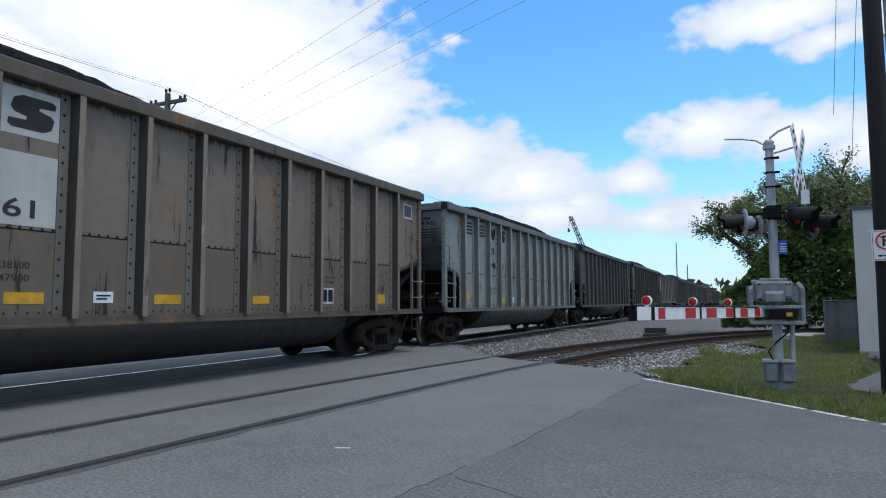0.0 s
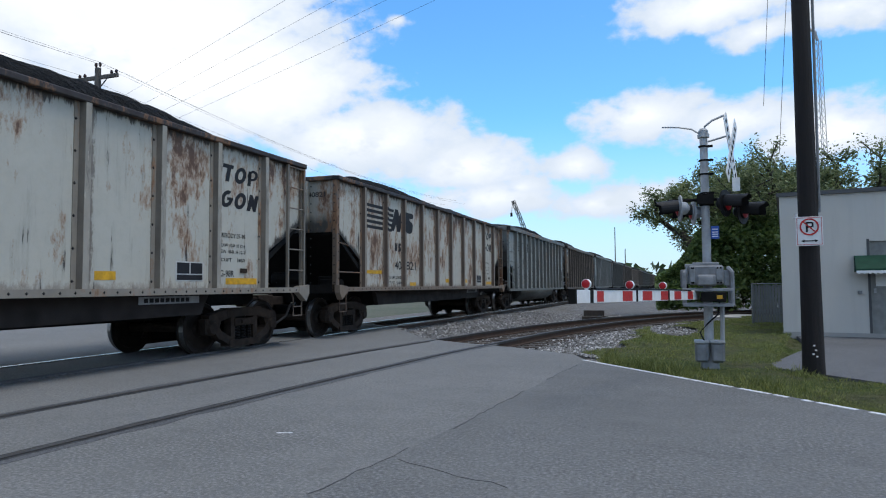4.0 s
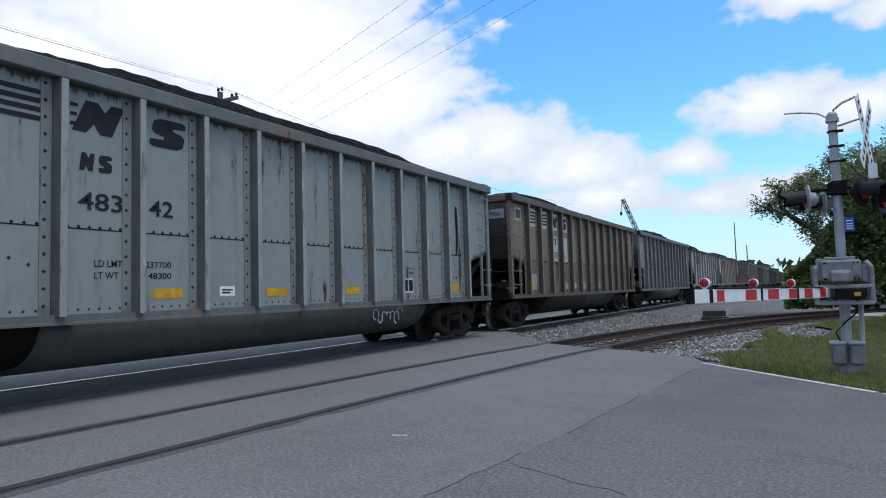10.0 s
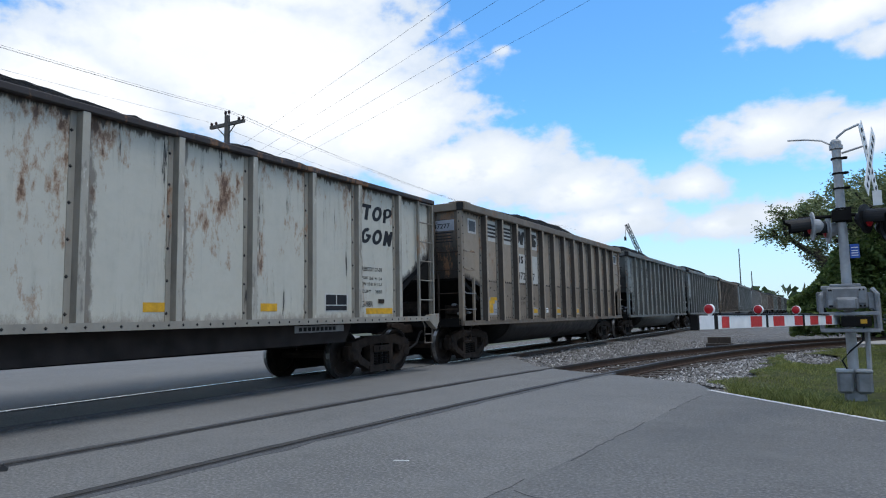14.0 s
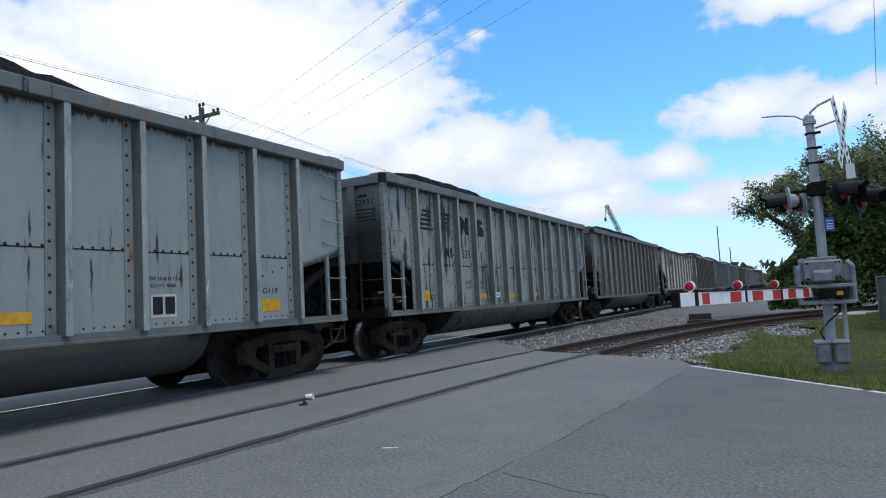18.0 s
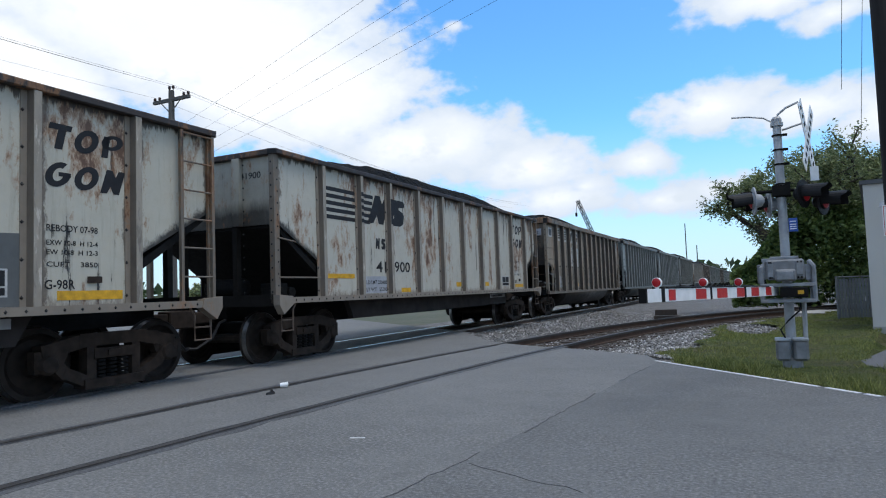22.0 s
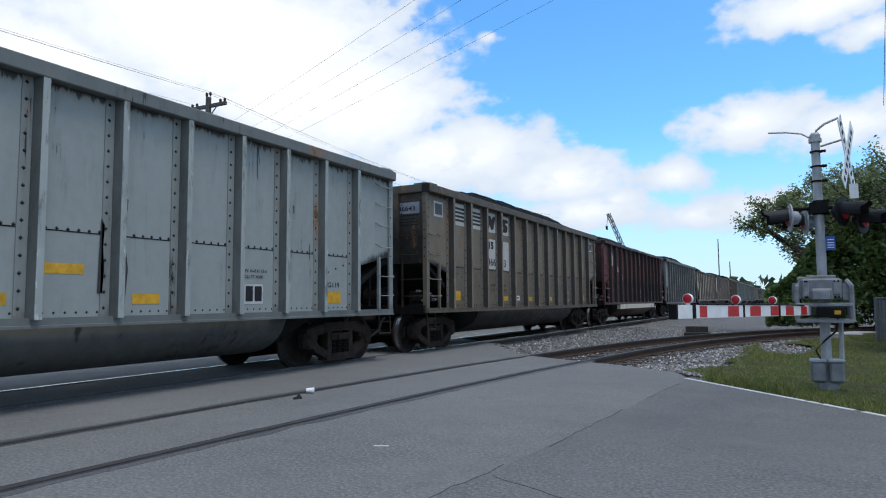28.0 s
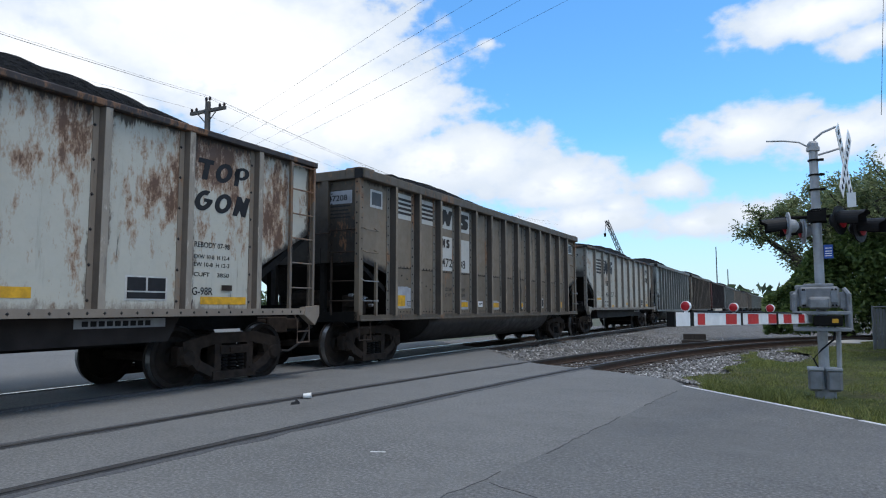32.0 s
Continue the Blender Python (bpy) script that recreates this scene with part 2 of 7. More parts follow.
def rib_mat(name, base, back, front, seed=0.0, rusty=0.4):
    """Post paint: a worn, scratched face at depth front, and a darker web behind it, grime with the post's side shade
    painted in.
    """
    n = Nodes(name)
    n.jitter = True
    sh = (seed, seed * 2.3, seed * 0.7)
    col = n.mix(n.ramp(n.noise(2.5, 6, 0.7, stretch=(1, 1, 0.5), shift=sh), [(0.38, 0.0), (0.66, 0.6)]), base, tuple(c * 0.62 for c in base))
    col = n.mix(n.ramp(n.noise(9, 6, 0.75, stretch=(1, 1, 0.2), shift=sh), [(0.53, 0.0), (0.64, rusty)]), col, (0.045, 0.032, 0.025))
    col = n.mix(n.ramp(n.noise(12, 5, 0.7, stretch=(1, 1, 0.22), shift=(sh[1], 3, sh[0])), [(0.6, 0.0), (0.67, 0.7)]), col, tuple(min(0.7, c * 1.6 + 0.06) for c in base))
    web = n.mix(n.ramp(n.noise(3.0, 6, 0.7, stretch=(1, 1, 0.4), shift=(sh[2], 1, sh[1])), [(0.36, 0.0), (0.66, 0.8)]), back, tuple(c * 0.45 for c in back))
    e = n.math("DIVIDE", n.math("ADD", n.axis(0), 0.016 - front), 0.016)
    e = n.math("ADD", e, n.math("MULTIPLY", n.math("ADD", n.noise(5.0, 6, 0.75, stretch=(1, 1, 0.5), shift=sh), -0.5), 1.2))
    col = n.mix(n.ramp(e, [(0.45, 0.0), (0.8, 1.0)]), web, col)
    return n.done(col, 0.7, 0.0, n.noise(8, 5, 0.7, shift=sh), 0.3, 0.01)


def asphalt_mat(name, base, seed):
    """Worn asphalt: pale and dark aggregate, wheel-polished patches, oil stains."""
    n = Nodes(name)
    sh = (seed, seed * 2, 0)
    grit = n.noise(120, 2, 0.6, shift=sh)
    blot = n.noise(0.33, 7, 0.66, shift=sh)
    mid = n.noise(2.3, 7, 0.74, shift=sh)
    c = n.ramp(n.math("ADD", n.math("MULTIPLY", blot, 0.65), n.math("MULTIPLY", mid, 0.35)), [(0.34, tuple(q * 0.74 for q in base)), (0.5, base), (0.66, tuple(q * 1.2 for q in base))])
    c = n.mix(n.ramp(grit, [(0.34, 0.55), (0.52, 0.0)]), c, tuple(q * 0.45 for q in base))
    speck = n.noise(38, 2, 0.6, shift=sh)
    coarse = n.noise(13, 4, 0.8, shift=(seed, 1, 2))
    amount = n.ramp(n.noise(0.8, 4, 0.6, shift=(3, seed, 7)), [(0.3, 0.35), (0.7, 1.0)])
    c = n.mix(n.math("MULTIPLY", n.ramp(speck, [(0.34, 0.65), (0.49, 0.0)]), amount), c, tuple(q * 0.4 for q in base))
    c = n.mix(n.ramp(coarse, [(0.34, 0.3), (0.48, 0.0)]), c, tuple(q * 0.5 for q in base))
    c = n.mix(n.ramp(coarse, [(0.56, 0.0), (0.7, 0.2)]), c, tuple(q * 1.6 for q in base))
    c = n.mix(n.math("MULTIPLY", n.ramp(speck, [(0.53, 0.0), (0.66, 0.55)]), amount), c, tuple(min(1, q * 2.0) for q in base))
    c = n.mix(n.ramp(grit, [(0.62, 0.0), (0.76, 0.7)]), c, tuple(min(1, q * 2.2) for q in base))
    st = n.noise(1.7, 7, 0.75, shift=(seed, 4, 0))
    c = n.mix(n.ramp(st, [(0.56, 0.0), (0.72, 0.5)]), c, tuple(q * 0.55 for q in base))
    return n.done(c, 0.88, 0, n.math("ADD", grit, n.math("MULTIPLY", mid, 0.5)), 0.5, 0.004, spec=0.3)


def ground_mat():
    n = Nodes("weedy_earth")
    a = n.noise(0.12, 6, 0.65)
    b = n.noise(4, 6, 0.7)
    c = n.mix(n.ramp(a, [(0.35, 0.0), (0.65, 1.0)]), (0.05, 0.065, 0.028), (0.11, 0.1, 0.075))
    c = n.mix(n.ramp(b, [(0.4, 0.0), (0.7, 0.6)]), c, (0.03, 0.04, 0.018))
    return n.done(c, 0.95, 0, b, 0.6, 0.05)


def sod_mat():
    """Turf with worn brown patches, moss-dark clumps and a few straw blades."""
    n = Nodes("grassy_sod")
    a = n.noise(0.55, 7, 0.7)
    b = n.noise(5, 7, 0.8)
    f = n.noise(40, 4, 0.8)
    c = n.mix(n.ramp(a, [(0.42, 0.0), (0.6, 1.0)]), (0.1, 0.128, 0.026), (0.135, 0.12, 0.06))
    c = n.mix(n.ramp(b, [(0.42, 0.0), (0.66, 0.85)]), c, (0.028, 0.042, 0.012))
    c = n.mix(n.ramp(f, [(0.52, 0.0), (0.7, 0.6)]), c, (0.15, 0.17, 0.06))
    c = n.mix(n.ramp(f, [(0.3, 0.7), (0.46, 0.0)]), c, (0.02, 0.028, 0.01))
    return n.done(c, 0.95, 0, n.math("ADD", f, b), 1.0, 0.05, spec=0.2)


def gravel_mat():
    n = Nodes("ballast_gravel")
    d, col = n.voronoi(22)
    bw = n.t.nodes.new("ShaderNodeSeparateColor")
    n.t.links.new(col, bw.inputs[0])
    c = n.ramp(bw.outputs[0], [(0.0, (0.07, 0.066, 0.062)), (0.5, (0.2, 0.195, 0.19)), (1.0, (0.4, 0.39, 0.38))])
    c = n.mix(n.ramp(d, [(0.3, 0.0), (0.75, 0.8)]), c, (0.03, 0.028, 0.026))
    c = n.mix(n.ramp(n.noise(0.6, 5), [(0.4, 0.0), (0.7, 0.5)]), c, (0.1, 0.085, 0.07))
    return n.done(c, 0.95, 0, n.math("SUBTRACT", 1.0, d), 1.0, 0.04)


def stone_mat():
    n = Nodes("ballast_stone")
    g = n.t.nodes.new("ShaderNodeNewGeometry")
    c = n.ramp(g.outputs["Random Per Island"], [(0.0, (0.06, 0.055, 0.05)), (0.45, (0.18, 0.173, 0.165)), (0.8, (0.29, 0.28, 0.265)), (1.0, (0.6, 0.58, 0.56))])
    c = n.mix(n.ramp(n.noise(30, 3), [(0.4, 0.0), (0.7, 0.5)]), c, (0.1, 0.09, 0.08))
    return n.done(c, 0.9, 0, n.noise(60, 3), 0.4, 0.01)


def leaf_mat(name, dark, light):
    n = Nodes(name)
    g = n.t.nodes.new("ShaderNodeNewGeometry")
    c = n.ramp(g.outputs["Random Per Island"], [(0.0, dark), (0.6, tuple((a + b) / 2 for a, b in zip(dark, light))), (1.0, light)])
    m = n.done(c, 0.55, 0)
    tr = n.t.nodes.new("ShaderNodeBsdfTranslucent")
    n.t.links.new(c, tr.inputs[0])
    add = n.t.nodes.new("ShaderNodeMixShader")
    add.inputs[0].default_value = 0.42
    n.t.links.new(n.b.outputs[0], add.inputs[1])
    n.t.links.new(tr.outputs[0], add.inputs[2])
    n.t.links.new(add.outputs[0], n.out.inputs[0])
    return m


def bark_mat(name, base):
    n = Nodes(name)
    g = n.noise(1.0, 6, 0.7, stretch=(28, 28, 1.6))
    c = n.ramp(g, [(0.3, tuple(q * 0.45 for q in base)), (0.6, base), (0.8, tuple(q * 1.5 for q in base))])
    c = n.mix(n.ramp(n.noise(1.2, 4), [(0.4, 0.0), (0.7, 0.6)]), c, tuple(q * 0.5 for q in base))
    return n.done(c, 0.9, 0, g, 0.7, 0.02)


def wall_mat(name, base):
    n = Nodes(name)
    b = n.noise(0.8, 6, 0.65)
    s = n.noise(1.0, 5, 0.6, stretch=(6, 6, 0.5))
    c = n.mix(n.ramp(b, [(0.35, 0.0), (0.7, 0.5)]), base, tuple(q * 0.86 for q in base))
    c = n.mix(n.ramp(s, [(0.5, 0.0), (0.8, 0.35)]), c, tuple(q * 0.7 for q in base))
    return n.done(c, 0.8, 0, n.noise(40, 3), 0.2, 0.01)


def coal_mat():
    n = Nodes("coal")
    d, col = n.voronoi(9)
    c = n.ramp(n.noise(12, 5), [(0.35, (0.003, 0.003, 0.0033)), (0.7, (0.014, 0.0135, 0.013))])
    return n.done(c, 0.9, 0, n.math("ADD", n.noise(9, 6, 0.8), d), 1.0, 0.12, spec=0.15)


M = {
    "asphalt": asphalt_mat("road_asphalt", (0.152, 0.15, 0.144), 0.0),
    "asphalt_old": asphalt_mat("older_asphalt", (0.123, 0.122, 0.119), 9.0),
    "apron": asphalt_mat("apron_asphalt", (0.1, 0.1, 0.102), 21.0),
    "tar": plain("flangeway_tar", (0.04, 0.04, 0.041), 0.85, 0, 0.4, 9),
    "earth": ground_mat(), "sod": sod_mat(), "gravel": gravel_mat(), "stone": stone_mat(),
    "white_line": plain("road_paint_white", (0.62, 0.62, 0.6), 0.7, 0, 0.3, 14),
    "rail": plain("rail_rust", (0.075, 0.045, 0.03), 0.75, 0.2, 0.35, 8),
    "rail_top": plain("rail_head_polished", (0.5, 0.5, 0.5), 0.22, 0.9, 0.2, 10),
    "rail_dull": plain("rail_head_dull", (0.06, 0.055, 0.052), 0.55, 0.4, 0.35, 8),
    "patch": asphalt_mat("tarred_joint", (0.085, 0.085, 0.088), 4.0),
    "tie": bark_mat("tie_timber", (0.062, 0.046, 0.035)),
    "pole_wood": bark_mat("creosoted_wood", (0.014, 0.011, 0.011)),
    "grey_wood": bark_mat("weathered_wood", (0.12, 0.11, 0.1)),
    "galv": plain("galvanised_steel", (0.4, 0.41, 0.42), 0.55, 0.4, 0.35, 5),
    "galv_dull": plain("dull_galvanised_steel", (0.25, 0.26, 0.27), 0.65, 0.2, 0.45, 6),
    "grey_box": plain("grey_painted_steel", (0.2, 0.205, 0.212), 0.6, 0.1, 0.4, 6),
    "black": plain("black_paint", (0.012, 0.012, 0.013), 0.5, 0, 0.3, 9),
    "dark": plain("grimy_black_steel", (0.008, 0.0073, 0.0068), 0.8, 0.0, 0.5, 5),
    "truck": plain("greasy_brown_steel", (0.034, 0.0245, 0.019), 0.85, 0.0, 0.55, 7),
    "soot": plain("soot_smear", (0.05, 0.051, 0.052), 0.8, 0, 0.4, 6),
    "soot_brown": plain("brown_soot_smear", (0.05, 0.042, 0.036), 0.8, 0, 0.4, 6),
    "underframe": plain("sooty_brown_steel", (0.034, 0.028, 0.026), 0.75, 0.0, 0.45, 3),
    "wheel": plain("wheel_steel", (0.026, 0.02, 0.0165), 0.65, 0.2, 0.5, 6),
    "tread": plain("wheel_tread", (0.3, 0.3, 0.3), 0.35, 0.9, 0.3, 10),
    "white": plain("sign_white", (0.75, 0.75, 0.74), 0.5, 0, 0.12, 9),
    "red": plain("reflective_red", (0.5, 0.022, 0.02), 0.45, 0, 0.25, 12),
    "blue": plain("sign_blue", (0.02, 0.08, 0.35), 0.45, 0, 0.15, 9),
    "yellow": plain("reflector_yellow", (0.6, 0.32, 0.012), 0.5, 0, 0.35, 9),
    "wall": wall_mat("painted_block_wall", (0.52, 0.5, 0.46)),
    "trim": plain("dark_roof_trim", (0.07, 0.072, 0.075), 0.6),
    "awning": plain("green_awning_cloth", (0.012, 0.05, 0.03), 0.8),
    "door": plain("grey_door_paint", (0.22, 0.22, 0.21), 0.5),
    "coal": coal_mat(),
    "leaf": leaf_mat("leaf_green", (0.06, 0.088, 0.034), (0.29, 0.33, 0.15)),
    "leaf_dark": leaf_mat("leaf_deep_green", (0.05, 0.09, 0.022), (0.2, 0.27, 0.075)),
    "grass": leaf_mat("grass_blade", (0.075, 0.1, 0.022), (0.32, 0.33, 0.1)),
    "bark": bark_mat("tree_bark", (0.07, 0.06, 0.05)),
    "wire": plain("cable_black", (0.02, 0.02, 0.02), 0.6),
    "insulator": plain("insulator_brown", (0.05, 0.03, 0.025), 0.3),
    "light_grey": plain("pale_grey_paint", (0.5, 0.51, 0.53), 0.5, 0, 0.15, 6),
    "lamp_back": plain("weathered_pale_grey", (0.33, 0.34, 0.355), 0.6, 0, 0.25, 9),
    "chalk": plain("chalk_white", (0.6, 0.6, 0.58), 0.8, 0, 0.3, 12),
    "far_wall": plain("far_white_wall", (0.6, 0.6, 0.58), 0.8, 0, 0.1, 0.5),
    "far_roof": plain("far_metal_roof", (0.22, 0.23, 0.25), 0.6, 0.2, 0.1, 0.5),
    "car_red": plain("red_car_paint", (0.35, 0.02, 0.02), 0.3, 0, 0.1),
    "glass": plain("dark_glass", (0.02, 0.025, 0.03), 0.08, 0, 0.1),
    "wood_far": leaf_mat("far_foliage", (0.02, 0.04, 0.012), (0.07, 0.1, 0.04)),
    "cup": plain("paper_cup", (0.75, 0.75, 0.73), 0.6, 0, 0.08),
    "fence": plain("galvanised_mesh", (0.2, 0.21, 0.21), 0.6, 0.4),
    "concrete": wall_mat("concrete", (0.34, 0.33, 0.31)),
    "stencil": plain("stencil_black", (0.02, 0.02, 0.022), 0.6, 0, 0.3, 8),
    "patch_grey": plain("patch_grey_paint", (0.33, 0.34, 0.36), 0.7, 0, 0.25, 5),
    "end_ink": plain("faint_stencil", (0.035, 0.034, 0.034), 0.7, 0, 0.4, 14),
    "stencil_white": plain("stencil_white", (0.5, 0.49, 0.46), 0.6, 0, 0.3, 8),
}


def glow(name, colour, strength):
    n = Nodes(name)
    n.b.inputs["Emission Color"].default_value = (*colour, 1)
    n.b.inputs["Emission Strength"].default_value = strength
    return n.done(colour, 0.3)


M["lamp_red"] = glow("lit_red_lens", (0.34, 0.004, 0.01), 0.06)
M["lens_dim"] = glow("dim_red_lens", (0.3, 0.008, 0.014), 0.07)


# ---- building blocks ----
def link(name, mesh, mat, parent=None, label=""):
    ob = new(name, mesh)
    if not mesh.materials:
        mesh.materials.append(mat)
    elif mesh.materials[0] != mat:
        ob.material_slots[0].link = "OBJECT"
        ob.material_slots[0].material = mat
    if parent:
        ob.parent = parent
    if label:
        ob["label"] = label
    return ob


def finish(bm, name, bevel=0.0, smooth=False):
    if bevel:
        bmesh.ops.bevel(bm, geom=bm.edges[:], offset=bevel, segments=1, affect="EDGES", clamp_overlap=True)
    bmesh.ops.recalc_face_normals(bm, faces=bm.faces[:])
    me = bpy.data.meshes.new(name)
    bm.to_mesh(me)
    bm.free()
    if smooth:
        me.shade_smooth()
    return me


def part(name, bm, mat, parent=None, label="", bevel=0.0, smooth=False):
    return link(name, finish(bm, name, bevel, smooth), mat, parent, label)


STORE = {}


def shared(key, name, make, mat, parent=None, label="", bevel=0.0, smooth=False):
    """A part whose mesh is built once and used again for alike pieces."""
    if key not in STORE:
        bm = bmesh.new()
        make(bm)
        STORE[key] = finish(bm, name, bevel, smooth)
    return link(name, STORE[key], mat, parent, label)


def box(bm, x0, x1, y0, y1, z0, z1):
    v = [bm.verts.new((x, y, z)) for x in (x0, x1) for y in (y0, y1) for z in (z0, z1)]
    for a in ((0, 1, 3, 2), (4, 6, 7, 5), (0, 4, 5, 1), (2, 3, 7, 6), (0, 2, 6, 4), (1, 5, 7, 3)):
        bm.faces.new([v[i] for i in a])


def prism(bm, pts, axis, a, b):
    """A flat outline pushed along an axis (0, 1, 2) from a to b; the outline's points are the two other axes in order."""
    def at(p, c):
        q = list(p)
        q.insert(axis, c)
        return q
    lo = [bm.verts.new(at(p, a)) for p in pts]
    hi = [bm.verts.new(at(p, b)) for p in pts]
    bm.faces.new(lo)
    bm.faces.new(hi)
    for i in range(len(pts)):
        j = (i + 1) % len(pts)
        bm.faces.new((lo[i], lo[j], hi[j], hi[i]))


def tube(bm, pts, r, sides=6, r2=None):
    """A round bar through points."""
    pts = [Vector(p) for p in pts]
    rings = []
    for i, p in enumerate(pts):
        d = (pts[min(i + 1, len(pts) - 1)] - pts[max(i - 1, 0)]).normalized()
        u = d.orthogonal().normalized() if abs(d.z) > 0.95 else d.cross(Vector((0, 0, 1))).normalized()
        w = d.cross(u)
        k = r if r2 is None else r + (r2 - r) * i / (len(pts) - 1)
        rings.append([bm.verts.new(p + (u * math.cos(a) + w * math.sin(a)) * k) for a in [2 * math.pi * s / sides for s in range(sides)]])
    for a, b in zip(rings, rings[1:]):
        for s in range(sides):
            bm.faces.new((a[s], a[(s + 1) % sides], b[(s + 1) % sides], b[s]))
    bm.faces.new(rings[0][::-1])
    bm.faces.new(rings[-1])


def lathe(bm, profile, axis, at, sides=20, caps=True):
    """A turned shape: profile of (along, radius) round an axis (0, 1, 2) through at."""
    rings = []
    for t, r in profile:
        ring = []
        for s in range(sides):
            a = 2 * math.pi * s / sides
            q = [math.cos(a) * r, math.sin(a) * r]
            q.insert(axis, t)
            ring.append(bm.verts.new(Vector(q) + Vector(at)))
        rings.append(ring)
    for a, b in zip(rings, rings[1:]):
        for s in range(sides):
            bm.faces.new((a[s], a[(s + 1) % sides], b[(s + 1) % sides], b[s]))
    if caps:
        bm.faces.new(rings[0][::-1])
        bm.faces.new(rings[-1])


def mesh_of(name, verts, faces):
    me = bpy.data.meshes.new(name)
    me.from_pydata(verts, [], faces)
    me.update()
    return me

TRACK_X = -8.77        # centre line of the main track


# ---- ground, road, tracks ----
def flat(name, pts, z, mat, thick=0.05, label="", category=""):
    bm = bmesh.new()
    prism(bm, pts, 2, z - thick, z)
    ob = part(name, bm, mat)
    return tagged(ob, label, category, kind="structure")


EDGE = [(9.0, -1.1), (1.9, 6.75), (0.22, 8.62), (-1.48, 10.62), (-1.75, 11.35), (-3.0, 12.25), (-4.7, 13.25), (-5.6, 14.1), (-7.75, 17.4), (-30.0, 38.0)]
bm = bmesh.new()
prism(bm, [(-2500, -2500), (2500, -2500), (2500, 2500), (-2500, 2500)], 2, -0.9, -0.45)
tagged(part("ground", bm, M["earth"]), "flat weedy ground reaching the horizon", "ground", kind="structure")
SEAM = [(-2.6, -14.0), (-2.3, -1.0), (-2.02, 3.3), (-1.86, 4.6), (-1.72, 6.3), (-1.6, 8.2), (-1.42, 10.5)]
old = [p for p in EDGE if p[0] >= -1.48]
flat("road", SEAM + old[::-1] + [(9.0, -14.0)], 0.0, M["asphalt_old"], 0.55, "older dark grey asphalt road lane", "road")
flat("crossing", [(-60, -14.0)] + SEAM + [p for p in EDGE if p[0] < -1.48] + [(-60, 66)], 0.0, M["asphalt"], 0.55, "grey asphalt level crossing with grooves", "road")

# the painted edge line, worn into dashes
tagged(new("edge_line"), "worn white painted edge line on asphalt", "road marking", kind="structure")
line = bpy.data.objects["edge_line"]
def on_line(t):
    a, b = Vector((-1.48, 10.52)), Vector((1.33, 7.30))
    return a + (b - a) * t
for a, b in ((0.0, 0.55), (0.557, 0.6), (0.61, 0.71), (0.735, 0.83), (0.845, 0.885), (0.925, 0.95), (0.965, 1.06), (1.09, 1.2)):
    p, q = on_line(a), on_line(b)
    n = Vector((0.753, 0.658)) * 0.03
    bm = bmesh.new()
    prism(bm, [tuple(p + n), tuple(p - n), tuple(q - n), tuple(q + n)], 2, 0.0, 0.004)
    part("paint_dash", bm, M["white_line"], line)


def strip(name, centre, half, z0, z1, mat, parent=None, kind="structure", ragged=0.0):
    """A ribbon of rectangular section along a line of (x, y)."""
    bm = bmesh.new()
    rings = []
    for i, p in enumerate(centre):
        p = Vector(p)
        a, b = Vector(centre[max(i - 1, 0)]), Vector(centre[min(i + 1, len(centre) - 1)])
        d = (b - a).normalized()
        n = Vector((-d.y, d.x)) * half
        m = n * (1 + ragged * 1.6 * noise.noise(Vector((p.x * 2.3, p.y * 2.3, 7))))
        n = n * (1 + ragged * 1.6 * noise.noise(Vector((p.x * 2.3, p.y * 2.3, 1))))
        rings.append([bm.verts.new((*(p + n), z0)), bm.verts.new((*(p - m), z0)), bm.verts.new((*(p - m), z1)), bm.verts.new((*(p + n), z1))])
    for a, b in zip(rings, rings[1:]):
        for k in range(4):
            bm.faces.new((a[k], a[(k + 1) % 4], b[(k + 1) % 4], b[k]))
    bm.faces.new(rings[0])
    bm.faces.new(rings[-1][::-1])
    ob = part(name, bm, mat, parent)
    if kind and not parent:
        ob["kind"] = kind
    return ob


def offset(centre, k):
    out = []
    for i, p in enumerate(centre):
        a, b = Vector(centre[max(i - 1, 0)]), Vector(centre[min(i + 1, len(centre) - 1)])
        d = (b - a).normalized()
        out.append(tuple(Vector(p) + Vector((d.y, -d.x)) * k))
    return out


def spur_line():
    """Nearly straight over the road, then bending away to the right."""
    pts = [(-5.75, -12.0), (-5.45, -2.0), (-5.22, 3.0), (-5.08, 5.5), (-4.9, 8.0), (-4.65, 10.6), (-4.32, 13.2)]
    x, y, h, r = -4.32, 13.2, math.radians(6.5), 52.0
    while h < math.radians(80) and x < 60:
        x, y = x + math.sin(h) * 0.8, y + math.cos(h) * 0.8
        r = max(24.0, r - 1.6)
        h += 0.8 / r
        pts.append((x, y))
    for k in range(60):
        x, y = x + math.sin(h) * 1.5, y + math.cos(h) * 1.5
        pts.append((x, y))
    return pts


SPUR = spur_line()
MAIN = [(TRACK_X, y) for y in range(-60, 420, 6)]


